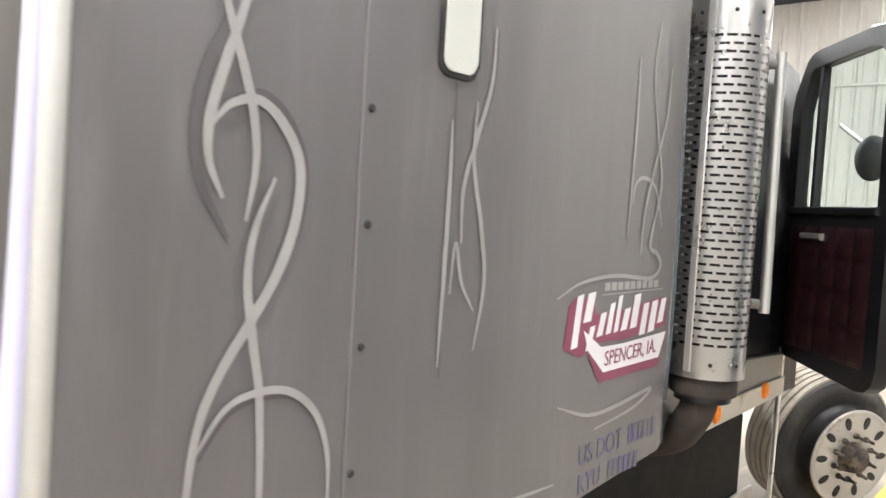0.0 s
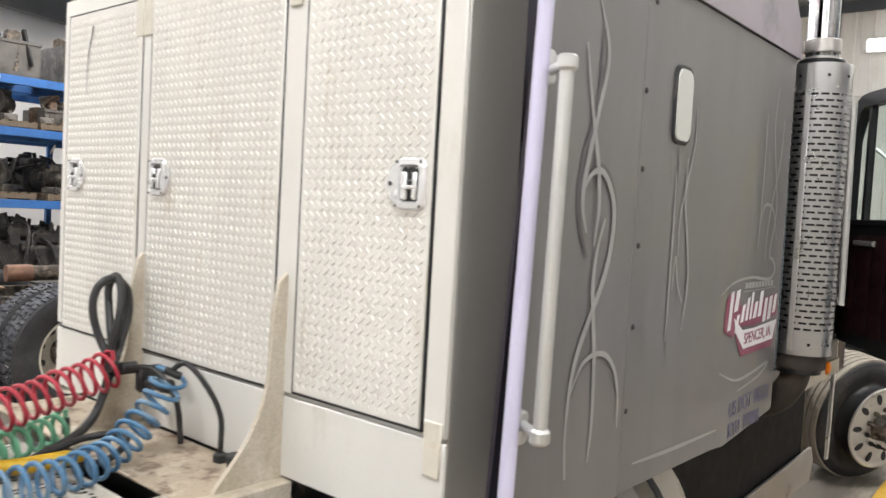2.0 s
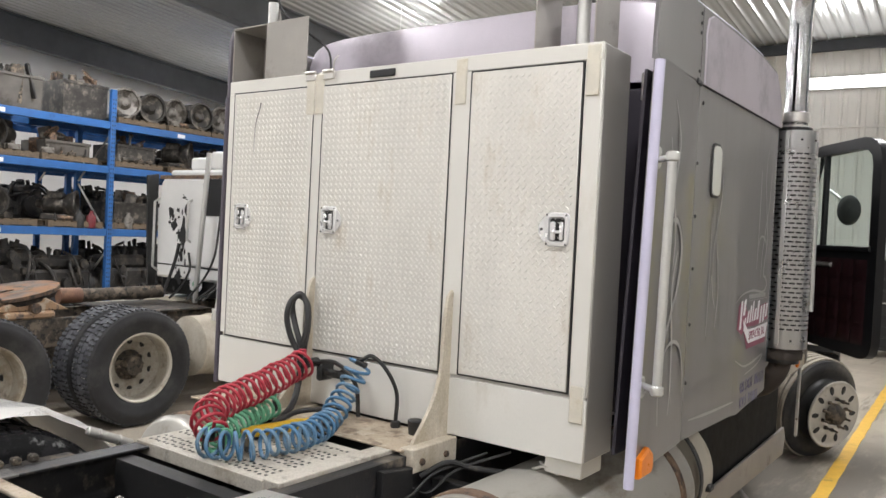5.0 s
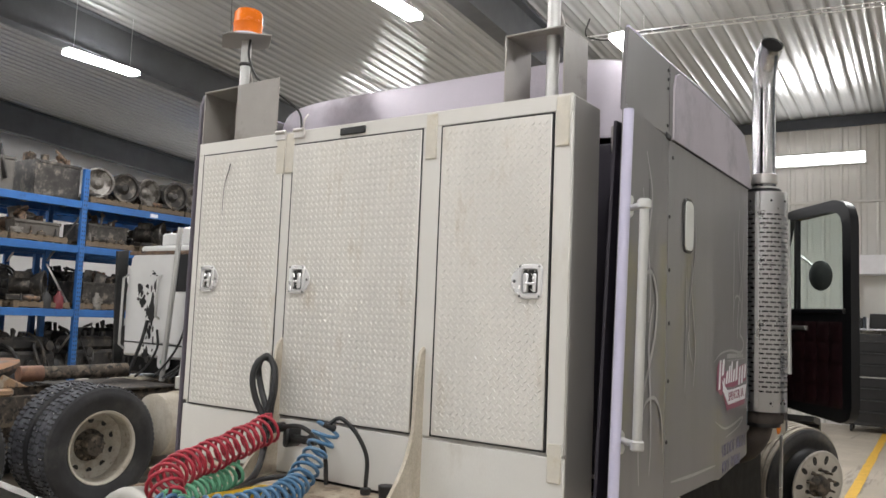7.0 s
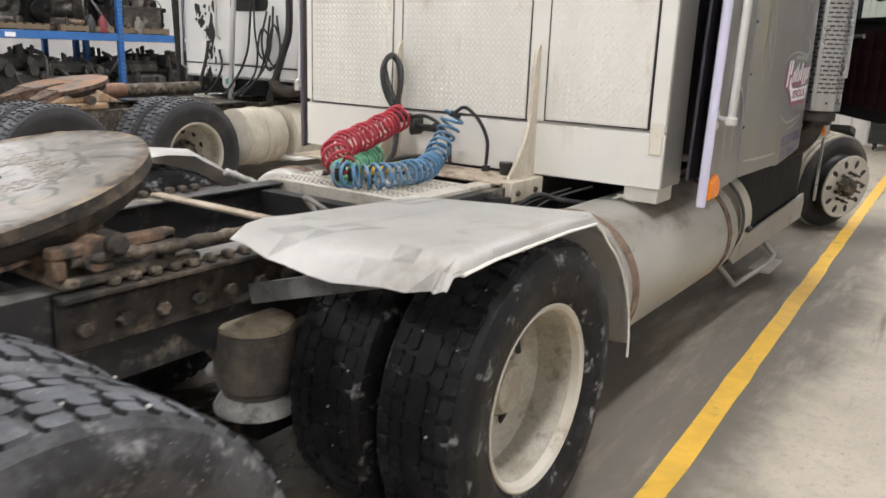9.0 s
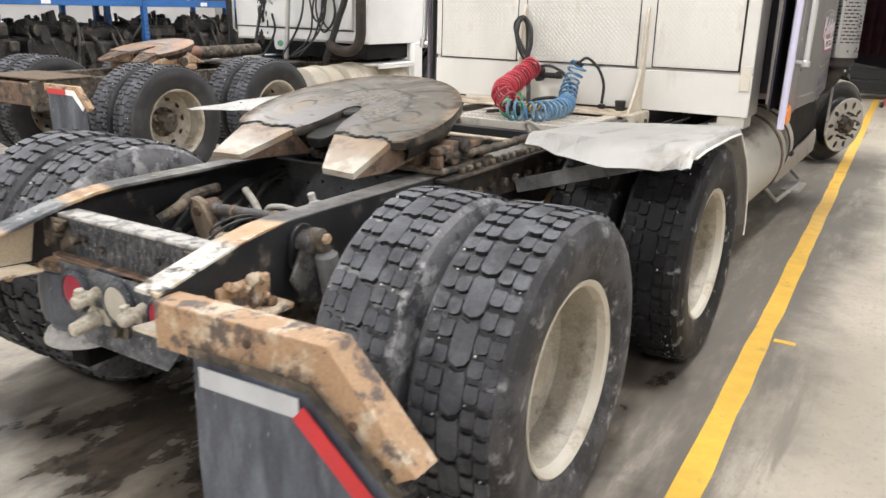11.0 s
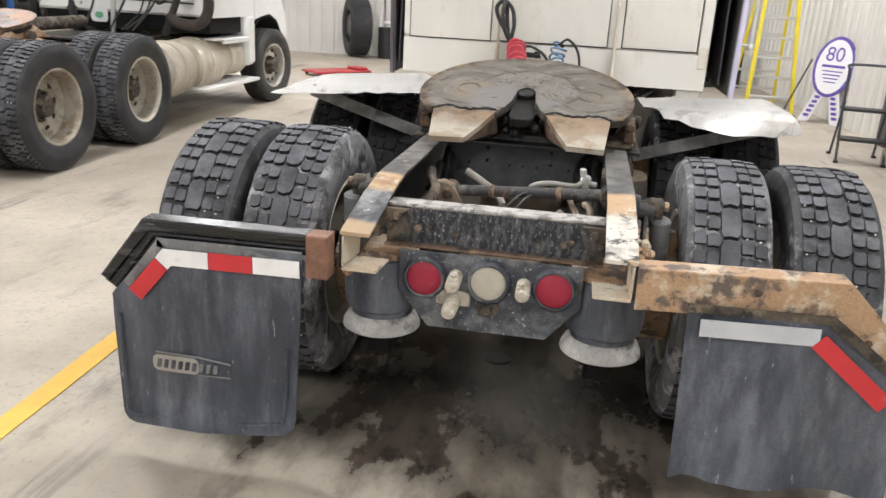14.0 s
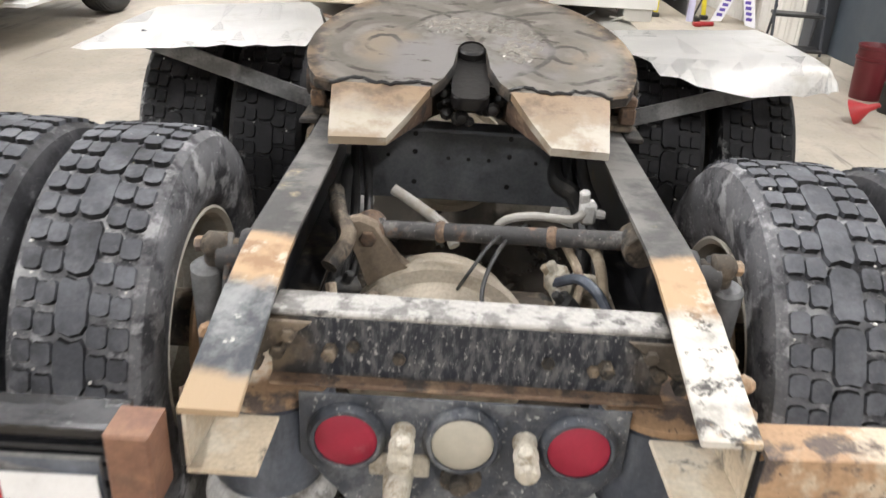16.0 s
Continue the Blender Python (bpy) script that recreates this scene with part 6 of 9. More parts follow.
for pts, r_, mt_ in (([(0.45, 3.2, 0.76), (0.48, 3.28, 0.78), (0.5, 3.38, 0.84), (0.54, 3.5, 0.87), (0.6, 3.62, 0.9)], 0.006, CABLE),
                     ([(0.46, 3.3, 0.8), (0.49, 3.38, 0.77), (0.55, 3.48, 0.85), (0.7, 3.64, 0.92)], 0.006, CABLE),
                     ([(0.46, 3.36, 0.83), (0.52, 3.45, 0.88), (0.6, 3.52, 0.86), (0.7, 3.62, 0.84)], 0.011, BLACK)):
    bm = B()
    tube(bm, smooth_path(pts, 6), r_, 8)
    part("wire_loop", bm, mt_, gap, "dusty black wire")
bm = B()
tube(bm, [(0.9, 5.1, 0.3), (1.02, 5.15, 0.16), (1.06, 5.9, 0.16), (1.06, 5.98, 0.2), (0.95, 6.0, 0.3)], 0.018, 8)
box(bm, (0.98, 5.6, 0.15), (1.12, 6.0, 0.17), 0.004)
part("hanging_step", bm, PODG, truck, "bent metal lower step")

bm = B()
box(bm, (-0.43, 2.7, 0.921), (0.30, 3.2, 0.929), 0.002)
box(bm, (-0.43, 2.69, 0.88), (0.30, 2.7, 0.929), 0.002)
dk = part("deck_plate", bm, DECK, truck, "dirty white perforated deck plate")
bm = B()
for i in range(26):
    for j in range(13):
        if j % 4 == 3:
            continue
        x, y = -0.402 + i * 0.0265, 2.735 + j * 0.034 + 0.006 * (i % 2)
        cyl(bm, (x, y, 0.927), (x, y, 0.9302), 0.0075, n=8, bev=0.0005)
part("perforation_pattern", bm, DARKTRIM, dk, "rows of punched holes")["kind"] = "stuff"
bm = B()
box(bm, (0.29, 2.7, 0.885), (0.37, 3.48, 0.933), 0.003)
part("deck_edge", bm, DECK, dk, "white deck edge angle")
bm = B()
box(bm, (-0.9, 3.28, 0.93), (0.42, 3.6, 0.938), 0.002)
part("rear_shelf", bm, TAN, truck, "dirty tan shelf at the foot of the cabinet")
for q in ((0.433, 2.72, 3.15),):
    for yy, zz in ((2.83, 0.8), (2.9, 0.8), (2.97, 0.8), (2.88, 0.72), (2.96, 0.72), (3.1, 0.72)):
        bm = B()
        cyl(bm, (0.43, yy, zz), (0.455, yy, zz), 0.02, n=6)
        cyl(bm, (0.43, yy, zz), (0.465, yy, zz), 0.012, n=8)
        part("frame_bolt", bm, PALERUST, truck, "rusty bolt head on the frame rail")

# gussets that brace the cabinet
for s in (-1, 1):
    bm = B()
    x0 = 0.405 * s - 0.008
    out = [(3.6, 0.94), (3.6, 1.54), (3.588, 1.555), (3.56, 1.53), (3.545, 1.44), (3.54, 1.3)]
    out += [(3.54 - 0.17 * (i / 8) ** 2.2, 1.3 - 0.34 * (i / 8)) for i in range(1, 9)] + [(3.36, 0.94)]
    prism(bm, out, at_yz(x0), 0.016, 0.003)
    box(bm, (x0 - 0.05 * (s < 0), 3.3, 0.85), (x0 + 0.065 - 0.0 * s, 3.6, 0.945), 0.004)
    # darker cream than the cabinet, for a face turned from the lamps
    gs = part("brace", bm, OLDCREAM, truck, "aged white curved brace plate on the frame, coloured as in shade")
    bm = B()
    for yy in (3.36, 3.52):
        cyl(bm, (0.455 * s, yy, 0.89), (0.475 * s, yy, 0.89), 0.014, n=6)
    part("bolt", bm, RUST, gs)

# ---- equipment cabinet behind the sleeper ----
CY = 3.605
bm = B()
box(bm, (-1.095, CY + 0.004, 0.95), (1.037, CY + 0.24, 2.53), 0.006)
cab = part("cabinet", bm, BEIGE, truck, "aged white steel equipment cabinet with three doors")
bm = B()
for x0, x1, z0, z1 in ((-1.095, 1.037, 2.465, 2.53), (-1.095, -1.05, 1.21, 2.465), (-0.465, -0.405, 1.2, 2.465), (0.355, 0.45, 1.2, 2.465), (0.965, 1.037, 1.2, 2.465), (-1.095, 1.037, 0.95, 1.19)):
    box(bm, (x0, CY - 0.012, z0), (x1, CY + 0.02, z1), 0.003)
part("face_frame", bm, BEIGE, cab, "white cabinet face frame")
bm = B()
box(bm, (1.03, CY, 0.955), (1.04, CY + 0.235, 2.525), 0.003)
part("side_panel", bm, SIDEG, cab, "grey painted side panel")


def checker(bm, x0, x1, z0, z1, y):
    """Raised lozenges, laid crosswise."""
    p = 0.0295
    i = 0
    z = z0 + 0.012
    while z < z1 - 0.01:
        j = 0
        x = x0 + 0.012 + (p / 2 if i % 2 else 0)
        while x < x1 - 0.01:
            s = 1 if (i % 2) else -1
            a = radians(45) * s
            ux, uz, vx, vz = math.cos(a), math.sin(a), -math.sin(a), math.cos(a)
            L, W = 0.0118, 0.0034
            c = [(L, 0), (0, W), (-L, 0), (0, -W)]
            v = [bm.verts.new((x + q[0] * ux + q[1] * vx, y, z + q[0] * uz + q[1] * vz)) for q in c]
            t = [bm.verts.new((x + 0.45 * q[0] * ux + 0.3 * q[1] * vx, y - 0.0022, z + 0.45 * q[0] * uz + 0.3 * q[1] * vz)) for q in c]
            bm.faces.new(t)
            for k in range(4):
                bm.faces.new((v[k], v[(k + 1) % 4], t[(k + 1) % 4], t[k]))
            x += p
            j += 1
        z += p / 2
        i += 1
    return bm


def t_latch(parent, x, z, tab, w=0.104, h=0.134):
    """A recessed paddle latch; its six-sided tab points to the side given by tab."""
    y = CY - 0.019
    bm = B()
    rings = []
    for inset, dy, r in ((0.0, 0.002, 0.024), (0.005, -0.008, 0.021), (0.016, -0.009, 0.014), (0.02, -0.001, 0.012), (0.021, 0.001, 0.011)):
        rings.append([bm.verts.new((a, y + dy, b)) for a, b in rounded(x - w / 2 + inset, z - h / 2 + inset * 1.15, x + w / 2 - inset, z + h / 2 - inset * 1.15, r)])
    for p0, p1 in zip(rings, rings[1:]):
        for k in range(len(p0)):
            q = (k + 1) % len(p0)
            bm.faces.new((p0[k], p0[q], p1[q], p1[k]))
    bm.faces.new(rings[-1]).material_index = 1
    la = part("latch", bm, [LATCHM, CABLE], parent, "chrome recessed paddle latch")
    xe = x + tab * (w / 2 - 0.004)
    bm = B()
    prism(bm, [(xe, z - 0.05), (xe + tab * 0.012, z - 0.046), (xe + tab * 0.032, z - 0.016), (xe + tab * 0.032, z + 0.016), (xe + tab * 0.012, z + 0.046), (xe, z + 0.05)], at_xz(y + 0.002), 0.007, 0.002)
    part("hinge_tab", bm, LATCHM, la, "six-sided chrome tab")
    bm = B()
    cyl(bm, (xe + tab * 0.017, y - 0.004, z), (xe + tab * 0.017, y - 0.009, z), 0.006, n=10)
    part("rivet", bm, CABLE, la)
    xp = x + tab * 0.016
    bm = B()
    box(bm, (xp - 0.011, y - 0.012, z - 0.042), (xp + 0.011, y - 0.001, z + 0.03), 0.004)
    box(bm, (x - tab * 0.02 - 0.008, y - 0.011, z - 0.04), (x - tab * 0.02 + 0.008, y - 0.001, z + 0.03), 0.004)
    box(bm, (x - 0.024, y - 0.014, z - 0.014), (x + 0.024, y - 0.002, z - 0.003), 0.003)
    part("paddle", bm, LATCHM, la, "chrome T paddle")
    bm = B()
    cyl(bm, (x - tab * 0.008, y - 0.001, z + 0.004), (x - tab * 0.008, y - 0.015, z + 0.004), 0.007, n=12)
    part("lock", bm, CABLE, la, "black key lock")
    for dx in (-1, 1):
        for dz in (-1, 1):
            bm = B()
            cyl(bm, (x + dx * (w / 2 - 0.011), y - 0.007, z + dz * (h / 2 - 0.011)), (x + dx * (w / 2 - 0.011), y - 0.011, z + dz * (h / 2 - 0.011)), 0.0045, n=8)
            part("screw", bm, CABLE, la)


for x0, x1, z0, z1, lx in ((-1.048, -0.468, 1.2, 2.462, -0.955), (-0.4, 0.35, 1.205, 2.46, -0.325), (0.455, 0.955, 1.21, 2.458, 0.885)):
    bm = B()
    box(bm, (x0, CY - 0.016, z0), (x1, CY + 0.015, z1), 0.003)
    d = part("cabinet_door", bm, PLATE, cab, "checker plate cabinet door with a chrome latch")
    bm = B()
    checker(bm, x0 + 0.01, x1 - 0.01, z0 + 0.01, z1 - 0.01, CY - 0.0162)
    part("checker_pattern", bm, PLATE, d, "raised checker lozenges")["kind"] = "stuff"
    bm = B()
    for a, b in (((x0 - 0.006, z0 - 0.006), (x1 + 0.006, z0 - 0.001)), ((x0 - 0.006, z1 + 0.001), (x1 + 0.006, z1 + 0.006)), ((x0 - 0.006, z0 - 0.006), (x0 - 0.001, z1)), ((x1 + 0.001, z0 - 0.006), (x1 + 0.006, z1))):
        box(bm, (a[0], CY - 0.014, a[1]), (b[0], CY + 0.01, b[1]), 0)
    part("seal", bm, CABLE, d, "black rubber door seal")
    t_latch(d, lx, 1.825, -1 if lx > 0 else 1)
    if x0 < -1:
        bm = B()
        tube(bm, smooth_path([(-0.836, CY - 0.0205, 2.406), (-0.845, CY - 0.0205, 2.37), (-0.869, CY - 0.0205, 2.306), (-0.876, CY - 0.0205, 2.204), (-0.874, CY - 0.0205, 2.14)], 5), lambda t: 0.0028 * (1 - 0.7 * t), 5)
        part("scratch", bm, CABLE, d, "long dark scratch in the paint")
for cx, cz0, cz1 in ((-0.485, 2.33, 2.52), (-0.425, 2.33, 2.52), (0.4, 2.33, 2.52), (1.0, 2.33, 2.52), (1.0, 1.1, 1.24)):
    bm = B()
    box(bm, (cx - 0.028, CY - 0.018, cz0), (cx + 0.028, CY - 0.01, cz1), 0.004)
    part("corner_plate", bm, SEALER, cab, "yellowed sealer plate at a corner")
for hx0, hx1 in ((-0.52, -0.45), (-0.4, -0.33)):
    bm = B()
    box(bm, (hx0, CY - 0.022, 2.492), (hx1, CY - 0.012, 2.53), 0.003)
    cyl(bm, (hx0, CY - 0.024, 2.53), (hx1, CY - 0.024, 2.53), 0.009, n=10)
    part("hinge", bm, ALU, cab, "small metal hinge leaf")
bm = B()
tube(bm, smooth_path([(-0.34, CY - 0.02, 2.53), (-0.325, CY - 0.03, 2.57), (-0.31, CY - 0.02, 2.6)], 4), 0.004, 6)
part("hinge_pin", bm, ALU, cab)
bm = B()
box(bm, (-0.11, CY - 0.02, 2.478), (0.04, CY - 0.01, 2.512), 0.004)
part("name_plate", bm, DARKTRIM, cab, "small dark maker's plate")
bm = B()
box(bm, (0.86, CY + 0.02, 0.88), (1.02, CY + 0.2, 0.95), 0.006)
tube(bm, smooth_path([(0.78, CY + 0.05, 0.86), (0.86, CY + 0.02, 0.9), (0.9, CY + 0.06, 0.87), (0.8, CY + 0.1, 0.89)], 5), 0.006, 6)
part("support_bracket", bm, BEIGE, cab, "white support bracket under the cabinet")

# lamp pods and poles on the cabinet
for s in (-1, 1):
    x0, x1 = (-1.12, -0.55) if s < 0 else (0.72, 0.985)
    zt, yb = (2.82, 3.83) if s < 0 else (2.81, 3.83)
    bm = B()
    box(bm, (x0, 3.62, zt - 0.008), (x1 if s > 0 else -0.84, yb, zt), 0.002)
    pod = part("lamp_pod", bm, PODG, truck, "open grey sheet metal lamp housing on the cabinet")
    for xx in (x0, x1 - 0.008 if s > 0 else -0.848):
        bm = B()
        box(bm, (xx, 3.622, 2.53), (xx + 0.008, yb, zt - 0.008), 0.002)
        part("side_plate", bm, PODG, pod)
    if s < 0:
        bm = B()
        box(bm, (-0.85, 3.612, 2.53), (x1, 3.62, zt), 0.002)
        part("front_plate", bm, PODG, pod)
        bm = B()
        box(bm, (x0 + 0.01, yb - 0.008, 2.53), (-0.86, yb, zt - 0.01), 0.002)
        part("back_plate", bm, PODG, pod)
    px = -0.905 if s < 0 else 0.895
    bm = B()
    cyl(bm, (px, 3.7, 2.53), (px, 3.7, 3.09 if s < 0 else 3.4), 0.026, n=16)
    pole = part("pole", bm, LADALU, pod, "bare metal pole")
    bm = B()
    prism(bm, [(px - 0.06, zt), (px + 0.05, zt), (px + 0.02, zt + 0.1), (px - 0.02, zt + 0.1)], at_xz(3.73), 0.012, 0.002)
    part("gusset", bm, PODG, pole)
    if s < 0:
        bm = B()
        prism(bm, [(px - 0.2, 3.7), (px - 0.03, 3.56), (px + 0.03, 3.56), (px + 0.19, 3.7), (px + 0.03, 3.83), (px - 0.03, 3.83)], Matrix.Translation((0, 0, 3.085)), 0.008, 0.002)
        plate = part("mount_plate", bm, PODG, pod, "grey mounting plate")
        bm = B()
        lathe(bm, [(0, 3.094), (0.076, 3.094), (0.08, 3.1), (0.078, 3.118), (0.0, 3.12)], Matrix.Translation((px, 3.7, 0)), 30)
        bc = part("beacon_base", bm, SIGNW, plate, "clear beacon base")
        bm = B()
        lathe(bm, [(0.074, 3.118), (0.075, 3.17), (0.079, 3.176), (0.075, 3.182), (0.073, 3.235), (0.062, 3.25), (0.03, 3.254), (0, 3.254)], Matrix.Translation((px, 3.7, 0)), 30)
        part("beacon", bm, ORANGE, plate, "orange warning beacon lens")
        bm = B()
        tube(bm, smooth_path([(px + 0.05, 3.68, 3.08), (px + 0.07, 3.66, 2.98), (px + 0.14, 3.66, 2.86), (px + 0.26, 3.7, 2.77), (px + 0.37, 3.74, 2.68), (px + 0.4, 3.74, 2.58), (px + 0.41, 3.74, 2.535)], 6), 0.006, 6)
        part("beacon_wire", bm, CABLE, pod, "black beacon wire")
        bm = B()
        lathe(bm, [(0.027, 2.95), (0.034, 2.957), (0.034, 2.963), (0.027, 2.97)], Matrix.Translation((px, 3.7, 0)), 16)
        part("tie", bm, CABLE, pole, "black cable tie")
        bm = B()
        tube(bm, [(px - 0.18, 3.74, 3.09), (px - 0.2, 3.74, 3.6)], 0.002, 5)
        part("whip_wire", bm, CABLE, plate)

# ---- sleeper ----
bm = B()
prism(bm, [(-1.15, 1.0), (1.15, 1.0), (1.15, 2.46), (-1.15, 2.46)], at_xz(5.6), 1.35, 0.02)
sleeper = part("sleeper", bm, LILAC, truck, "grey sleeper box")
for s in (-1, 1):
    bm = B()
    x = 1.155
    out = [(4.22, 0.93), (4.95, 0.93), (5.35, 0.955), (5.6, 0.985), (5.6, 2.475), (4.22, 2.475)]
    if s > 0:
        out = [(4.22, 0.95), (4.92, 0.945), (5.06, 0.93), (5.58, 0.985), (5.6, 1.0), (5.6, 2.475), (4.22, 2.475)]
    prism(bm, out, at_yz(x if s > 0 else -x - 0.035), 0.035, 0.006)
    sd = part("side_panel", bm, GREY, sleeper, "grey metallic sleeper side with white pinstripes")
    # extender behind it
    bm = B()
    o2 = [(3.56, 0.93), (4.215, 0.95), (4.215, 2.47), (3.7, 2.47)]
    v0 = [(1.22, 3.594, 0.93), (1.19, 4.216, 0.95), (1.19, 4.216, 2.472), (1.236, 3.632, 2.472)] if s > 0 else [(1.19, 3.66, 0.93), (1.19, 4.216, 0.95), (1.19, 4.216, 2.472), (1.235, 3.7, 2.472)]
    a = [bm.verts.new((s * q[0], q[1], q[2])) for q in v0]
    b = [bm.verts.new((s * (q[0] - 0.02), q[1], q[2])) for q in v0]
    bm.faces.new(a)
    bm.faces.new(b[::-1])
    for i in range(4):
        bm.faces.new((a[i], a[(i + 1) % 4], b[(i + 1) % 4], b[i]))
    ex = part("side_extender", bm, GREY, truck, "grey side extender panel with a lilac edge")
    bm = B()
    tube(bm, [(1.223, 3.59, 0.905), (1.24, 3.63, 2.45)] if s > 0 else [(-1.19, 3.66, 0.92), (-1.24, 3.7, 2.475)], 0.019 if s > 0 else 0.0165, 12)
    part("edge_trim", bm, EDGE if s > 0 else SHADOWTRIM, ex, "lilac rubber edge trim" if s > 0 else "lilac rubber edge trim coloured as in shade")
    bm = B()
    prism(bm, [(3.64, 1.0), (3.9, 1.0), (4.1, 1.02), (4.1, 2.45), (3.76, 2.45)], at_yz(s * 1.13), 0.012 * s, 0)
    part("extender_frame", bm, CABINGAP, ex, "purple inner face, darkened for the shaded gap")
    if s < 0:
        bm = B()
        tube(bm, [(-1.29, 3.72, 1.25), (-1.29, 3.735, 1.35), (-1.29, 3.75, 2.02), (-1.29, 3.755, 2.115)], 0.0185, 14)
        gh = part("grab_handle", bm, LADALU, ex, "round aluminium grab handle")
        for zz in (1.27, 2.1):
            bm = B()
            yy = 3.72 + (zz - 1.25) * 0.04
            cyl(bm, (-1.29, yy, zz - 0.03), (-1.29, yy, zz + 0.035), 0.027, n=16)
            cyl(bm, (-1.29, yy, zz), (-1.19, yy - 0.01, zz), 0.018, n=12)
            part("handle_foot", bm, LADALU, gh, "cast aluminium handle foot")
    if s > 0:
        # marker lamp
        bm = B()
        prism(bm, [(3.655, 0.925), (3.765, 0.927), (3.782, 0.95), (3.775, 1.005), (3.735, 1.03), (3.655, 1.0)], at_yz(1.212), 0.03, 0.008)
        part("marker_lamp", bm, AMBER, ex, "amber side marker lamp")
        # grab handle
        bm = B()
        tube(bm, [(1.303, 3.602, 1.255), (1.304, 3.603, 1.35), (1.311, 3.61, 2.02), (1.312, 3.611, 2.115)], 0.0165, 14)
        gh = part("grab_handle", bm, LADALU, ex, "round aluminium grab handle")
        for zz in (1.27, 2.1):
            bm = B()
            yy, hx, ex_ = 3.602 + (zz - 1.25) * 0.01, 1.303 + (zz - 1.25) * 0.01, 1.222 + (zz - 0.93) * 0.016
            cyl(bm, (hx, yy, zz - 0.018), (hx, yy, zz + 0.018), 0.024, n=16, bev=0.006)
            cyl(bm, (hx, yy, zz), (ex_, yy + 0.03, zz + (0.01 if zz < 2 else -0.01)), 0.012, n=12)
            for dz in (-0.022, 0.022):
                cyl(bm, (ex_ + 0.014, yy + 0.03, zz + dz), (ex_ - 0.008, yy + 0.032, zz + dz), 0.019, n=14, bev=0.005)
            part("handle_foot", bm, LADALU, gh, "cast aluminium handle foot")
        # window
        bm = B()
        prism(bm, rounded(4.423, 2.008, 4.553, 2.252, 0.035), at_yz(1.186), 0.012, 0.004)
        wn = part("side_window", bm, CABLE, sd, "small whitened side window in a black rubber seal")
        bm = B()
        prism(bm, rounded(4.434, 2.02, 4.542, 2.24, 0.028), at_yz(1.188), 0.014, 0.003)
        part("pane", bm, WINWHITE, wn, "whitened stained window pane")
        for ry, rz in ((4.238, 2.14), (4.245, 1.914), (4.25, 1.69), (4.25, 1.45), (4.24, 1.2), (3.72 + 0.55, 2.4)):
            bm = B()
            cyl(bm, (1.188, ry, rz), (1.195, ry, rz), 0.009, n=10)
            part("rivet", bm, CABLE, sd)
# roof cap with a raised rear lip
bm = B()
prof_side = [(4.26, 2.475), (4.26, 2.7), (4.28, 2.76), (4.34, 2.785), (4.7, 2.785), (5.17, 2.775), (5.46, 2.75), (5.58, 2.62), (5.62, 2.475)]
prof_mid = [(4.06, 2.475), (4.07, 2.78), (4.09, 2.84), (4.16, 2.865), (4.7, 2.87), (5.17, 2.85), (5.5, 2.75), (5.64, 2.56), (5.66, 2.475)]
rows = []
NX = 40
for j in range(NX + 1):
    u = -1 + 2 * j / NX
    e = abs(u) ** 7
    rows.append([bm.verts.new((u * 1.2, a[0] * e + b[0] * (1 - e), a[1] * e + b[1] * (1 - e))) for a, b in zip(prof_side, prof_mid)])
for a, b in zip(rows, rows[1:]):
    for i in range(len(prof_side) - 1):
        bm.faces.new((a[i], a[i + 1], b[i + 1], b[i]))
bm.faces.new(rows[0])
bm.faces.new(rows[-1][::-1])
roof = part("roof_cap", bm, LILAC, truck, "lilac-grey moulded sleeper roof cap")
for s in (-1, 1):
    bm = B()
    o = [(3.71, 2.478), (3.722, 2.76), (3.738, 2.802), (4.2, 2.797), (4.7, 2.802), (5.17, 2.79), (5.47, 2.765), (5.58, 2.64), (5.62, 2.478)]
    prism(bm, o, at_yz(s * 1.174), 0.02 * s, 0.004)
    rs = part("roof_side", bm, GREY, roof, "grey side of the roof cap")
    bm = B()
    prism(bm, [(4.17, 2.492), (4.22, 2.486), (4.22, 2.462), (4.17, 2.466)], at_yz(s * 1.188), 0.012 * s, 0.004)
    part("hinge_plate", bm, BLACK, rs)
    bm = B()
    tube(bm, [(s * 1.186, 3.742, 2.804), (s * 1.186, 4.2, 2.799), (s * 1.186, 4.7, 2.804), (s * 1.186, 5.17, 2.792)], 0.008, 8)
    part("edge_bead", bm, EDGE, rs, "pale rounded edge bead")
    bm = B()
    box(bm, (s * 1.192 - 0.003, 4.205, 2.5), (s * 1.192 + 0.003, 4.21, 2.79), 0)
    part("seam", bm, DARKTRIM, rs)
    for zz in (2.52, 2.68, 2.72, 2.76):
        bm = B()
        cyl(bm, (s * 1.192, 4.185, zz), (s * 1.199, 4.185, zz), 0.008, n=8)
        part("screw", bm, CABLE, rs)
bm = B()
prism(bm, [(3.69, 2.475), (3.9, 2.475), (3.9, 2.83), (3.78, 2.86), (3.71, 2.84), (3.69, 2.78)], at_yz(-1.25), 0.035, 0.008)
part("fairing_edge", bm, SHADOWTRIM, roof, "edge of the roof fairing coloured as in shade")
# back wall, its colour holding the shade of the gap
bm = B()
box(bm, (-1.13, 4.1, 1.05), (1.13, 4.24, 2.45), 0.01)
part("sleeper_back", bm, CABINGAP, sleeper, "purple sleeper back wall, darkened for the shaded gap")
bm = B()
box(bm, (1.06, 3.9, 2.36), (1.17, 3.93, 2.47), 0.004)
box(bm, (1.06, 3.95, 1.0), (1.09, 3.98, 2.47), 0.004)
box(bm, (1.06, 3.95, 2.28), (1.19, 3.98, 2.31), 0.004)
part("extender_bracket", bm, ALU, truck, "grey metal bracket between cabinet and extender")

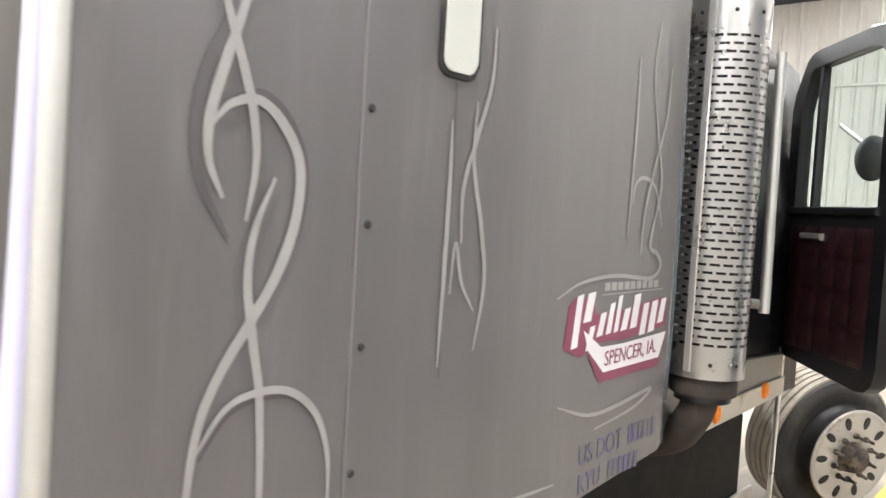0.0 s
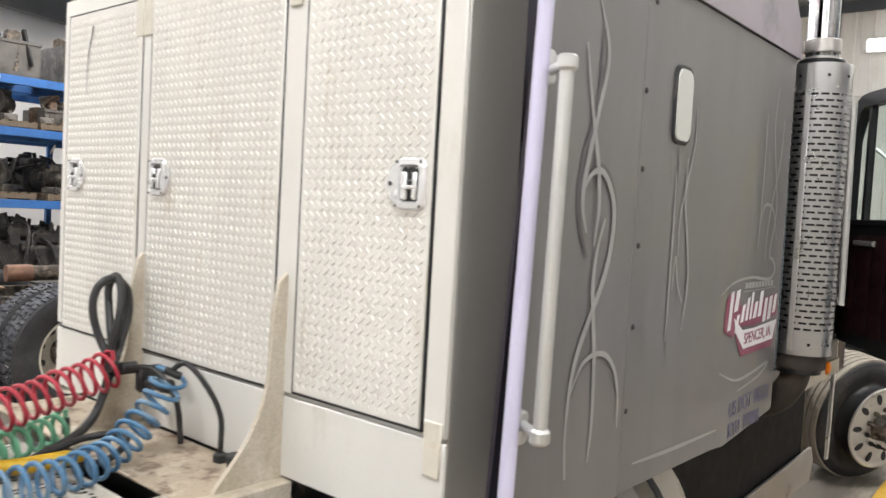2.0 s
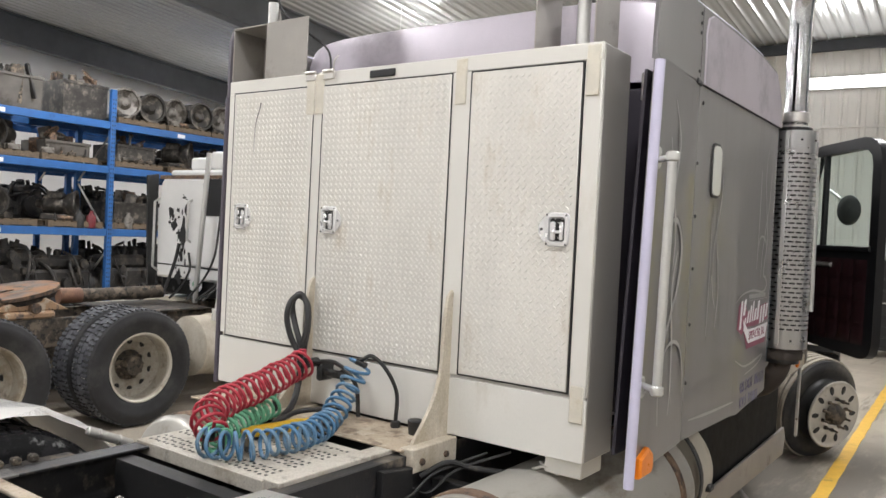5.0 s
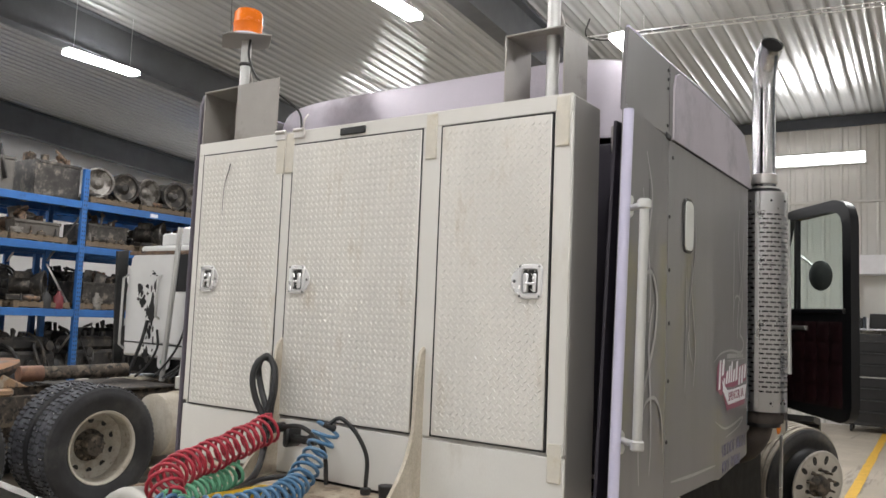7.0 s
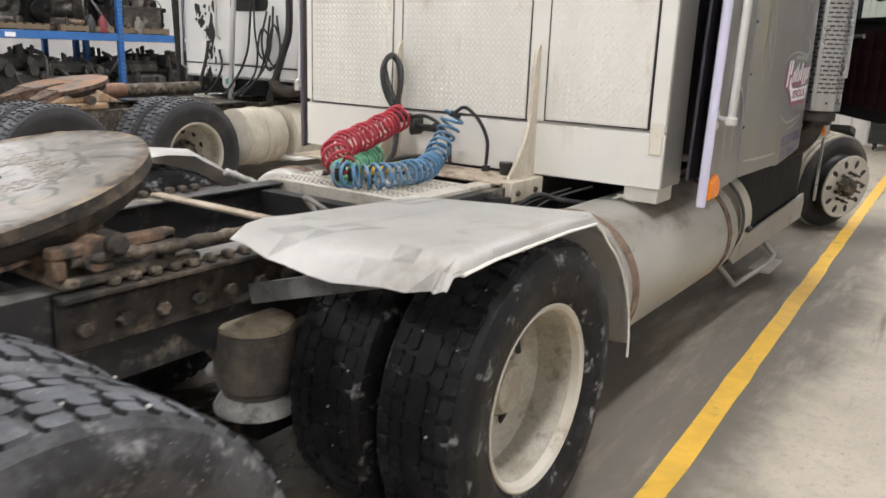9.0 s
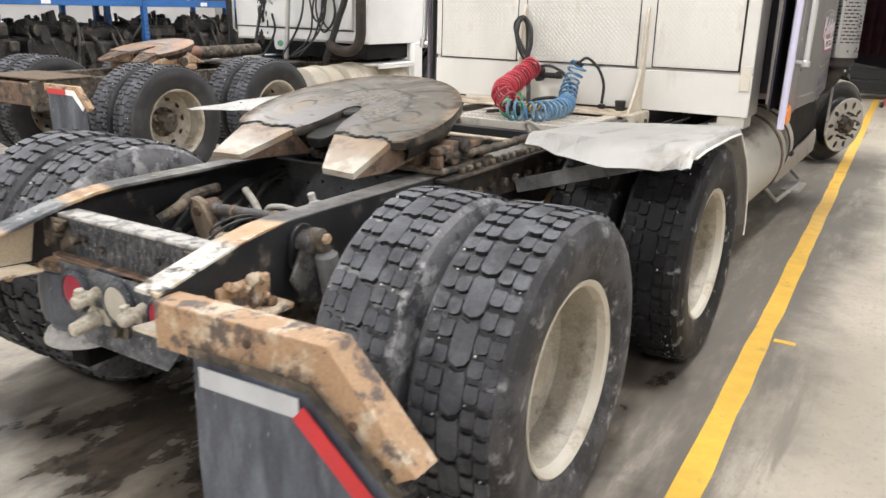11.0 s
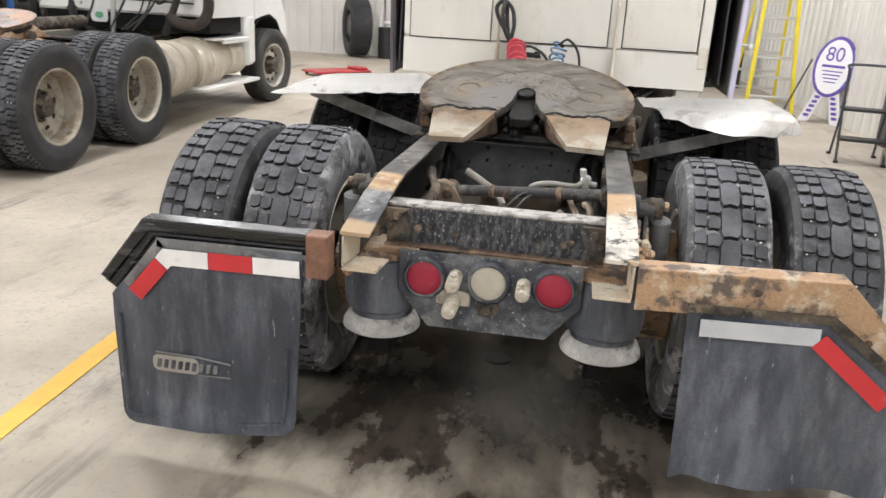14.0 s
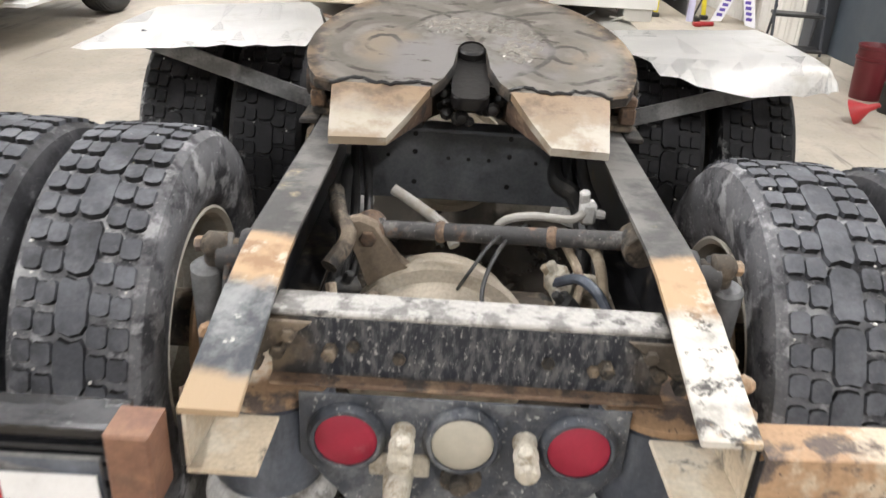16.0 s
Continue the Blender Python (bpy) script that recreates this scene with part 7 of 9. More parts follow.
# ---- pinstripes, lettering and decals on the sleeper side ----
def lettering(name, body, size, m, material, parent, label, shear=0.0, stretch=1.0):
    cu = bpy.data.curves.new(name, "FONT")
    cu.body, cu.size, cu.extrude, cu.shear = body, size, 0.0006, shear
    tmp = bpy.data.objects.new("tmp_text", cu)
    me = bpy.data.meshes.new_from_object(tmp.evaluated_get(bpy.context.evaluated_depsgraph_get()))
    bpy.data.objects.remove(tmp)
    me.materials.append(material)
    ob = new(name, me)
    ob.parent = parent
    ob.matrix_basis = m @ Matrix.Diagonal((stretch, 1, 1, 1))
    ob["label"] = label
    return ob


SIDEX = 1.1905


def brush(pts, width, material, lift=0.0):
    """A painted stroke on the side panel that swells and tapers."""
    bm = B()
    p = smooth_path([(0, y - (0.014 if y < 4.22 else 0.0), z) for y, z in pts], 8)
    n = len(p)
    va, vb = [], []
    for i, q in enumerate(p):
        d = (p[min(i + 1, n - 1)] - p[max(i - 1, 0)]).normalized()
        side = Vector((0, -d.z, d.y))
        t = i / (n - 1)
        w = width * (0.25 + 0.75 * math.sin(math.pi * min(max(t, 0.02), 0.98)) ** 0.6)
        x = SIDEX + 0.001 + lift + max(0.0, 4.216 - q.y) / 0.59 * (0.022 + 0.0155 * (q.z - 0.93))
        for lst, s in ((va, 0.5), (vb, -0.5)):
            lst.append(bm.verts.new((x, q.y + side.y * w * s, q.z + side.z * w * s)))
    for i in range(n - 1):
        bm.faces.new((va[i], va[i + 1], vb[i + 1], vb[i]))
    part("pinstripe", bm, material, sleeper, "white hand-painted pinstripe" if material is PINSTRIPE else "dark hand-painted pinstripe")


for pts, w, mt, lf in (
        ([(3.95, 2.25), (3.955, 2.12), (3.923, 2.0), (3.887, 1.919), (3.872, 1.82), (3.891, 1.741), (3.942, 1.66)], 0.02, PINDARK, 0.0),
        ([(3.9, 2.35), (3.99, 2.2), (3.955, 2.05), (3.931, 1.972), (3.9, 1.868), (3.895, 1.822), (3.901, 1.778), (3.928, 1.725)], 0.02, PINSTRIPE, 0.001),
        ([(3.912, 1.85), (3.947, 1.888), (4.0, 1.902), (4.056, 1.868), (4.097, 1.795), (4.096, 1.703), (4.062, 1.61), (4.01, 1.52)], 0.016, PINDARK, 0.0),
        ([(3.901, 1.841), (3.936, 1.877), (3.99, 1.89), (4.044, 1.858), (4.085, 1.793), (4.084, 1.703), (4.053, 1.612), (3.999, 1.525), (3.937, 1.435), (3.9, 1.346), (3.885, 1.21), (3.9, 1.08)], 0.022, PINSTRIPE, 0.0015),
        ([(3.86, 2.2), (3.916, 2.041), (3.953, 1.949), (3.98, 1.869), (3.99, 1.785), (3.975, 1.689)], 0.018, PINSTRIPE, 0.002),
        ([(4.032, 1.764), (3.996, 1.68), (3.984, 1.594), (4.001, 1.486), (4.021, 1.385), (4.031, 1.202), (4.02, 1.1)], 0.018, PINSTRIPE, 0.0025),
        ([(3.905, 1.297), (3.959, 1.364), (4.026, 1.384), (4.1, 1.374), (4.16, 1.323), (4.192, 1.243)], 0.012, PINDARK, 0.0),
        ([(3.897, 1.309), (3.951, 1.376), (4.018, 1.396), (4.092, 1.386), (4.154, 1.335), (4.187, 1.253), (4.193, 1.164)], 0.015, PINSTRIPE, 0.003),
        ([(4.487, 2.0), (4.489, 1.777), (4.48, 1.594), (4.482, 1.36)], 0.012, PINDARK, 0.0),
        ([(4.479, 1.92), (4.482, 1.777), (4.48, 1.594), (4.475, 1.384)], 0.014, PINSTRIPE, 0.001),
        ([(4.622, 2.142), (4.614, 2.014), (4.575, 1.896)], 0.012, PINDARK, 0.0),
        ([(4.613, 2.142), (4.606, 2.014), (4.567, 1.896), (4.529, 1.78), (4.531, 1.656)], 0.014, PINSTRIPE, 0.001),
        ([(4.56, 1.97), (4.559, 1.832), (4.597, 1.695), (4.62, 1.565), (4.594, 1.41)], 0.014, PINSTRIPE, 0.0015),
        ([(4.5, 1.543), (4.512, 1.656), (4.539, 1.568), (4.585, 1.502)], 0.01, PINSTRIPE, 0.002),
        ([(5.285, 2.202), (5.288, 1.958), (5.278, 1.678)], 0.014, PINSTRIPE, 0.001),
        ([(5.398, 2.323), (5.378, 2.169), (5.425, 1.989), (5.468, 1.838), (5.421, 1.663), (5.47, 1.63), (5.5, 1.592), (5.438, 1.555), (5.228, 1.567), (5.047, 1.552), (4.929, 1.512)], 0.014, PINSTRIPE, 0.0015),
        ([(5.485, 2.204), (5.473, 2.046), (5.407, 1.868), (5.372, 1.747), (5.365, 1.628)], 0.013, PINSTRIPE, 0.002),
        ([(5.293, 1.78), (5.305, 1.835), (5.355, 1.856), (5.432, 1.827), (5.488, 1.716)], 0.012, PINSTRIPE, 0.0025),
        ([(4.964, 1.221), (5.126, 1.176), (5.284, 1.18), (5.493, 1.205), (5.389, 1.16), (5.162, 1.129)], 0.013, PINSTRIPE, 0.001),
        ([(4.3, 1.03), (4.6, 1.018), (4.97, 1.012)], 0.014, PINSTRIPE, 0.001)):
    brush(pts, w, mt, lf)


def decal(name, outline, material, label, lift):
    bm = B()
    prism(bm, outline, at_yz(SIDEX + lift), 0.0005)
    part(name, bm, material, sleeper, label)


# owner's name drawn as plain slanted bars over a swoosh
decal("name_shadow", [(4.975, 1.375), (4.99, 1.49), (5.03, 1.515), (5.12, 1.5), (5.13, 1.46), (5.3, 1.465), (5.5, 1.49), (5.565, 1.49), (5.565, 1.4), (5.3, 1.375), (5.16, 1.38), (5.06, 1.345)], MAROON, "maroon decal shadow", 0.001)
decal("swoosh_shadow", [(5.06, 1.4), (5.17, 1.262), (5.53, 1.272), (5.575, 1.375), (5.2, 1.35)], MAROON, "maroon swoosh shadow", 0.0015)
for y, w_, z0, z1 in ((5.01, 0.04, 1.372, 1.52), (5.065, 0.05, 1.44, 1.525), (5.085, 0.035, 1.36, 1.43), (5.14, 0.04, 1.395, 1.465), (5.19, 0.035, 1.398, 1.49), (5.235, 0.03, 1.4, 1.51), (5.275, 0.045, 1.402, 1.47), (5.33, 0.05, 1.405, 1.51), (5.39, 0.045, 1.38, 1.48), (5.445, 0.05, 1.385, 1.485), (5.505, 0.045, 1.41, 1.49)):
    decal("name_bar", [(y, z0), (y + w_ * 0.8, z0 + 0.004), (y + w_ * 0.8 + 0.018, z1), (y + 0.02, z1 - 0.004)], SIGNW, "white slanted bar in place of the owner's name", 0.002)
decal("swoosh", [(5.07, 1.42), (5.1, 1.36), (5.19, 1.29), (5.53, 1.3), (5.57, 1.38), (5.3, 1.365), (5.17, 1.365)], SIGNW, "white swoosh banner", 0.0025)
lettering("town_lettering", "SPENCER, IA.", 0.062, Matrix.Translation((SIDEX + 0.0035, 5.19, 1.308)) @ YZ @ pose(0, 0, 0, 0, 0, 2.0), MAROON, sleeper, "dark lettering on the white banner", 0.1, 0.9)
for i in range(9):
    decal("name_bar", [(5.17 + i * 0.037, 1.525), (5.2 + i * 0.037, 1.525), (5.2 + i * 0.037, 1.548), (5.17 + i * 0.037, 1.548)], PINSTRIPE, "small pale bar in place of a name", 0.001)
decal("underline", [(5.16, 1.512), (5.53, 1.517), (5.53, 1.52), (5.16, 1.515)], PINSTRIPE, "thin pale underline", 0.001)
lettering("registration_lettering", "US DOT", 0.085, Matrix.Translation((SIDEX + 0.0015, 5.09, 1.035)) @ YZ @ pose(0, 0, 0, 0, 0, 3), BLUEDECAL, sleeper, "faded blue lettering", 0.0, 0.8)
lettering("permit_lettering", "KYU", 0.08, Matrix.Translation((SIDEX + 0.0015, 5.095, 0.955)) @ YZ @ pose(0, 0, 0, 0, 0, 3), BLUEDECAL, sleeper, "faded blue lettering", 0.0, 0.8)
for i in range(6):
    decal("number_bar", [(5.37 + i * 0.031, 1.05), (5.392 + i * 0.031, 1.051), (5.392 + i * 0.031, 1.11), (5.37 + i * 0.031, 1.109)], BLUEDECAL, "faded blue bar in place of a number", 0.001)
    decal("number_bar", [(5.26 + i * 0.031, 0.966), (5.282 + i * 0.031, 0.967), (5.282 + i * 0.031, 1.02), (5.26 + i * 0.031, 1.02)], BLUEDECAL, "faded blue bar in place of a number", 0.001)

# ---- exhaust stack with its slotted guard ----
SX, SY = 1.225, 5.82
bm = B()
NC, R, z, rowi = 76, 0.13, 1.33, 0


def ring_at(zz, rr=R):
    return [bm.verts.new((SX + rr * math.cos(2 * math.pi * k / NC), SY + rr * math.sin(2 * math.pi * k / NC), zz)) for k in range(NC)]


def wall_between(a, b, keep=lambda k: True):
    for k in range(NC):
        if keep(k):
            bm.faces.new((a[k], a[(k + 1) % NC], b[(k + 1) % NC], b[k]))


last = ring_at(1.22)
nxt = ring_at(1.33)
wall_between(last, nxt)
while z < 2.36:
    a, b2 = ring_at(z + 0.0085), ring_at(z + 0.0265)
    off = 2 * (rowi % 2)
    wall_between(nxt, a, lambda k, off=off: (k + off) % 4 == 0)
    wall_between(a, b2)
    nxt, z, rowi = b2, z + 0.0265, rowi + 1
top = ring_at(2.475)
wall_between(nxt, top)
bmesh.ops.solidify(bm, geom=list(bm.faces), thickness=0.003)
guard = part("exhaust_guard", bm, STEEL, truck, "slotted stainless steel exhaust guard", 20)
bm = B()
box(bm, (SX - 0.02, SY - R - 0.006, 1.24), (SX + 0.006, SY - R + 0.004, 2.47), 0.003)
part("seam", bm, STEEL, guard)
for a in (200, 250, 300, 340):
    for zz in (1.27, 2.42):
        bm = B()
        c = Vector((SX + R * math.cos(radians(a)), SY + R * math.sin(radians(a)), zz))
        n_ = Vector((math.cos(radians(a)), math.sin(radians(a)), 0))
        cyl(bm, c, c + n_ * 0.006, 0.007, n=8)
        part("bolt", bm, CABLE, guard)
bm = B()
cyl(bm, (SX, SY, 1.13), (SX, SY, 2.5), 0.095, n=30)
part("muffler", bm, DARKTRIM, guard, "dark muffler behind the guard")
bm = B()
tube(bm, smooth_path([(SX, SY, 1.16), (SX - 0.03, SY, 1.06), (SX - 0.13, SY + 0.03, 0.96), (SX - 0.4, SY + 0.05, 0.88)], 6), 0.062, 16)
part("exhaust_elbow", bm, ELBOW, truck, "dark burnt exhaust elbow")
bm = B()
lathe(bm, [(0.07, 1.15), (0.11, 1.155), (0.112, 1.2), (0.1, 1.222)], Matrix.Translation((SX, SY, 0)), 30)
part("guard_collar", bm, ELBOW, guard, "dark collar under the guard")
bm = B()
pts = [(SX, SY, 2.48), (SX, SY, 2.8), (SX, SY, 3.1)] + [(SX + 0.0 + 0.09 * (1 - math.cos(radians(a))), SY - 0.13 * (1 - math.cos(radians(a))), 3.12 + 0.24 * math.sin(radians(a))) for a in (0, 15, 30, 45, 60, 72)]
tube(bm, pts, 0.066, 28, cap=False)
bmesh.ops.solidify(bm, geom=list(bm.faces), thickness=0.004)
stack = part("exhaust_pipe", bm, CHROME, truck, "chrome exhaust stack with a curved tip")
bm = B()
tube(bm, [Vector(pts[-2]), Vector(pts[-1]) - (Vector(pts[-1]) - Vector(pts[-2])).normalized() * 0.008], 0.06, 20)
part("tip_soot", bm, DARKTRIM, stack, "sooty black opening")
bm = B()
lathe(bm, [(0.068, 2.53), (0.075, 2.535), (0.075, 2.585), (0.068, 2.59)], Matrix.Translation((SX, SY, 0)), 28)
lathe(bm, [(0.068, 2.49), (0.08, 2.495), (0.08, 2.51), (0.068, 2.515)], Matrix.Translation((SX, SY, 0)), 28)
box(bm, (SX - 0.12, SY - 0.05, 2.535), (SX - 0.06, SY - 0.03, 2.585), 0.004)
part("clamp", bm, ALU, stack, "steel stack clamp")
bm = B()
box(bm, (SX - 0.2, SY - 0.16, 1.1), (SX - 0.13, SY + 0.1, 2.6), 0.01)
part("stack_mount", bm, BLACK, truck, "dark stack mounting post")
# bright trim strip between sleeper and guard
bm = B()
tube(bm, smooth_path([(1.165, 5.63, 1.15), (1.165, 5.64, 1.4), (1.16, 5.64, 1.9), (1.15, 5.63, 2.45)], 5), 0.02, 8)
part("edge_molding", bm, CHROME, truck, "bright chrome edge moulding")

# ---- cab, open door and front wheel ----
bm = B()
prism(bm, [(-1.08, 0.95), (1.08, 0.95), (1.08, 1.75), (0.98, 2.5), (0.9, 2.58), (-0.9, 2.58), (-0.98, 2.5), (-1.08, 1.75)], at_xz(7.3), 1.66, 0.02)
cabb = part("cab", bm, DARKTRIM, truck, "dark cab body")
bm = B()
prism(bm, [(5.68, 0.95), (6.98, 0.98), (6.98, 1.16), (5.68, 1.2)], at_yz(1.085), 0.025, 0.004)
sill = part("cab_sill", bm, GREY, truck, "grey cab sill")
bm = B()
prism(bm, [(5.85, 0.93), (6.98, 0.97), (6.98, 1.05), (5.85, 1.02)], at_yz(1.112), 0.012, 0.003)
part("kick_strip", bm, CREAM, sill, "dirty cream kick strip with amber lamps")
for yy, zz in ((6.2, 0.995), (6.72, 1.02)):
    bm = B()
    lathe(bm, [(0.03, 0), (0.028, 0.012), (0.015, 0.02), (0, 0.022)], Matrix.Translation((1.124, yy, zz)) @ Matrix.Diagonal((1, 1.0, 1.25, 1)) @ XA, 20)
    part("amber_lamp", bm, AMBER, sill, "small oval amber lamp")
bm = B()
box(bm, (1.13, 6.0, 1.115), (1.138, 6.25, 1.16), 0.003)
part("badge_plate", bm, DARKTRIM, sill)
bm = B()
prism(bm, [(6.99, 0.45), (7.01, 0.45), (7.04, 1.15), (7.01, 1.18)], at_yz(1.08), 0.02, 0.004)
part("bright_pillar", bm, STEEL, truck, "bright trim strip in front of the sill")

HX, HY, EXX, EYY = 1.06, 7.08, 1.62, 6.52
DL = math.hypot(EXX - HX, EYY - HY)
ux, uy = (EXX - HX) / DL, (EYY - HY) / DL
DM = Matrix(((ux, 0, uy, HX), (uy, 0, -ux, HY), (0, 1, 0, 0), (0, 0, 0, 1)))  # along the door, up, thickness
door = None
o = [(0.0, 1.18), (0.0, 2.28), (0.02, 2.36), (0.1, 2.49), (0.14, 2.52), (0.2, 2.53), (DL - 0.17, 2.545), (DL - 0.11, 2.535), (DL - 0.06, 2.51), (DL - 0.025, 2.47), (DL - 0.006, 2.42), (DL, 2.36), (DL, 1.22), (DL - 0.02, 1.15), (DL - 0.06, 1.12), (DL - 0.12, 1.11), (0.05, 1.15)]
win = [(0.085, 1.83), (0.085, 2.27), (0.14, 2.43), (0.17, 2.455), (DL - 0.19, 2.47), (DL - 0.13, 2.455), (DL - 0.095, 2.42), (DL - 0.08, 2.36), (DL - 0.075, 1.83)]
bm = B()
for zz in (-0.03, 0.03):
    va = [bm.verts.new(DM @ Vector((a, b, zz))) for a, b in o]
    vb = [bm.verts.new(DM @ Vector((a, b, zz))) for a, b in win]
    es = [bm.edges.new((v[i], v[(i + 1) % len(v)])) for v in (va, vb) for i in range(len(v))]
    bmesh.ops.triangle_fill(bm, use_beauty=True, edges=es)
    if zz < 0:
        ka, kb = va, vb
for p0, p1 in ((ka, va), (kb, vb)):
    for i in range(len(p0)):
        j = (i + 1) % len(p0)
        bm.faces.new((p0[i], p0[j], p1[j], p1[i]))
door = part("cab_door", bm, DARKTRIM, truck, "open cab door with a black frame and burgundy tufted lining")
bm = B()
prism(bm, win, DM @ Matrix.Translation((0, 0, -0.004)), 0.006)
pane = part("door_window", bm, WINDOW, door, "clear door window")
pane.visible_shadow = False
bm = B()
prism(bm, [(0.2, 1.83), (0.225, 1.83), (0.225, 2.455), (0.2, 2.455)], DM @ Matrix.Translation((0, 0, -0.02)), 0.04, 0.003)
prism(bm, [(0.05, 1.8), (DL - 0.05, 1.8), (DL - 0.05, 1.835), (0.05, 1.835)], DM @ Matrix.Translation((0, 0, -0.04)), 0.09, 0.006)
part("window_divider", bm, DARKTRIM, door)
bm = B()
nx, nz = 10, 12
grid = []
for i in range(nx * 4 + 1):
    row = []
    for j in range(nz * 3 + 1):
        a = 0.08 + (DL - 0.16) * i / (nx * 4)
        b = 1.2 + 0.55 * j / (nz * 3)
        h = 0.012 * abs(math.sin(math.pi * i / 8.0)) ** 0.5 * abs(math.sin(math.pi * j / 9.0)) ** 0.5
        row.append(bm.verts.new(DM @ Vector((a, b, 0.032 + h))))
    grid.append(row)
for a, b in zip(grid, grid[1:]):
    for j in range(len(a) - 1):
        bm.faces.new((a[j], a[j + 1], b[j + 1], b[j]))
part("door_lining", bm, BURG, door, "tufted burgundy vinyl lining")
bm = B()
prism(bm, [(0.2, 1.69), (0.38, 1.69), (0.38, 1.72), (0.2, 1.72)], DM @ Matrix.Translation((0, 0, 0.03)), 0.03, 0.008)
part("inner_handle", bm, ALU, door, "metal inner handle")
bm = B()
tube(bm, [(1.305, 6.12, 1.42), (1.305, 6.12, 1.5), (1.295, 6.12, 2.2), (1.295, 6.12, 2.36)], 0.019, 12)
for zz in (1.45, 2.32):
    cyl(bm, (1.3, 6.12, zz), (1.08, 6.12, zz), 0.018, n=12)
part("cab_grab_handle", bm, LADALU, truck, "aluminium grab handle beside the door")

# front wheels: the near one carries a wheel that stands proud of the tyre
for s in (-1, 1):
    m = Matrix.Translation((0.9 * s, 8.4, 0.445)) @ pose(0, 0, 0, 0, 0, -30 if s > 0 else 150) @ pose(0, 0, 0, 0, 7, 0)
    bm = B()
    lathe(bm, [(0.28, -0.1), (0.28, 0.1), (0.296, 0.112), (0.3, 0.122), (0.294, 0.13), (0.272, 0.134), (0.262, 0.15), (0.256, 0.2), (0.266, 0.235), (0.286, 0.252), (0.293, 0.262), (0.291, 0.272), (0.282, 0.274), (0.268, 0.266),
               (0.25, 0.262), (0.17, 0.27), (0.1, 0.258), (0.0, 0.258), (0.0, 0.15), (0.25, 0.1)], XA, 56)
    for fc in bm.faces:
        q = fc.calc_center_median()
        fc.material_index = int(q.x < 0.25 and math.hypot(q.y, q.z) > 0.2)
    FRONTRIM = finish(bm, "front_rim", [ALUWHEEL, CABLE], 30)
    fwh = shared("front_wheel", FRONTRIM, truck, m, "dull aluminium front wheel standing proud of its tyre")
    shared("tyre", TYREFRONT, fwh, Matrix.Diagonal((1, 0.9, 0.9, 1)))
    shared("tread", RIBSTAN, fwh, Matrix.Diagonal((1, 0.9, 0.9, 1)))
    bm = B()
    lathe(bm, [(0.026, 0.0), (0.026, 0.007), (0.0, 0.0075)], Matrix.Translation((0.262, 0.218, 0)) @ Matrix.Diagonal((1, 1.5, 0.8, 1)) @ XA, 12)
    put_holes(finish(bm, "front_hole", DARKTRIM), fwh)
    bm = B()
    lathe(bm, [(0, 0.335), (0.055, 0.335), (0.075, 0.325), (0.088, 0.28), (0.095, 0.255)], XA, 28)
    for k in range(10):
        a = 2 * math.pi * (k + 0.5) / 10
        c = Vector((0.256, 0.135 * math.cos(a), 0.135 * math.sin(a)))
        cyl(bm, c, c + Vector((0.03, 0, 0)), 0.017, n=6)
        cyl(bm, c, c + Vector((0.075, 0, 0)), 0.01, n=8)
    FRONTHUB = finish(bm, "front_hub", GREASE)
    shared("hub", FRONTHUB, fwh, Matrix.Identity(4))
bm = B()
prism(bm, [(8.55, 0.95), (8.9, 0.9), (9.0, 0.6), (8.96, 0.25), (8.9, 0.25), (8.92, 0.6), (8.84, 0.85), (8.55, 0.9)], at_yz(0.75), 0.3, 0.004)
part("splash_shield", bm, CABLE, truck, "black rubber splash shield")

# mirror seen through the door window
bm = B()
lathe(bm, [(0, 0.03), (0.05, 0.028), (0.085, 0.015), (0.095, 0.0), (0.09, -0.02), (0.0, -0.045)], Matrix.Translation((1.24, 7.7, 2.12)) @ Matrix.Diagonal((0.9, 1, 1.25, 1)) @ pose(0, 0, 0, 90), 28)
mr = part("wing_mirror", bm, CABLE, truck, "round black mirror on a bracket by the door")
bm = B()
tube(bm, [(1.06, 7.75, 2.3), (1.18, 7.75, 2.2), (1.24, 7.74, 2.14)], 0.012, 8)
part("mirror_arm", bm, LADALU, mr, "bright metal mirror arm")

# ---- hoses behind the cabinet ----
def coil(name, pts, radius, wire, turns, material, label, ends=True, squash=1.0):
    base = smooth_path(pts, 24)
    L = [0.0]
    for a, b in zip(base, base[1:]):
        L.append(L[-1] + (b - a).length)
    N = turns * 14
    out, up = [], None
    rn = random.Random(len(name) + turns)
    for i in range(N + 1):
        s = L[-1] * i / N
        k = max(0, min(len(base) - 2, next((q for q in range(len(L) - 1) if L[q + 1] >= s), len(base) - 2)))
        t = (s - L[k]) / max(1e-6, L[k + 1] - L[k])
        c = base[k].lerp(base[k + 1], t)
        d = (base[k + 1] - base[k]).normalized()
        up = Vector((0, 0, 1)) if up is None else up
        u = (up - d * up.dot(d)).normalized()
        v = d.cross(u)
        a = 2 * math.pi * turns * i / N
        jit = 1 + 0.06 * math.sin(i * 0.11) + rn.uniform(-0.015, 0.015)
        out.append(c + radius * jit * (math.cos(a) * u * squash + math.sin(a) * v))
    if ends:
        out = [base[0]] + out + [base[-1]]
    th = thing(name, label, "air hose", None, "coiled air hoses")
    bm = B()
    tube(bm, out, wire, 7)
    part("coil", bm, material, th, "", 60)
    for q, nx_ in ((out[0], out[1]), (out[-1], out[-2])):
        bm = B()
        d_ = (nx_ - q).normalized()
        cyl(bm, q - d_ * 0.03, q + d_ * 0.025, 0.013, n=10)
        part("end_fitting", bm, CABLE, th, "black end fitting")
    return th


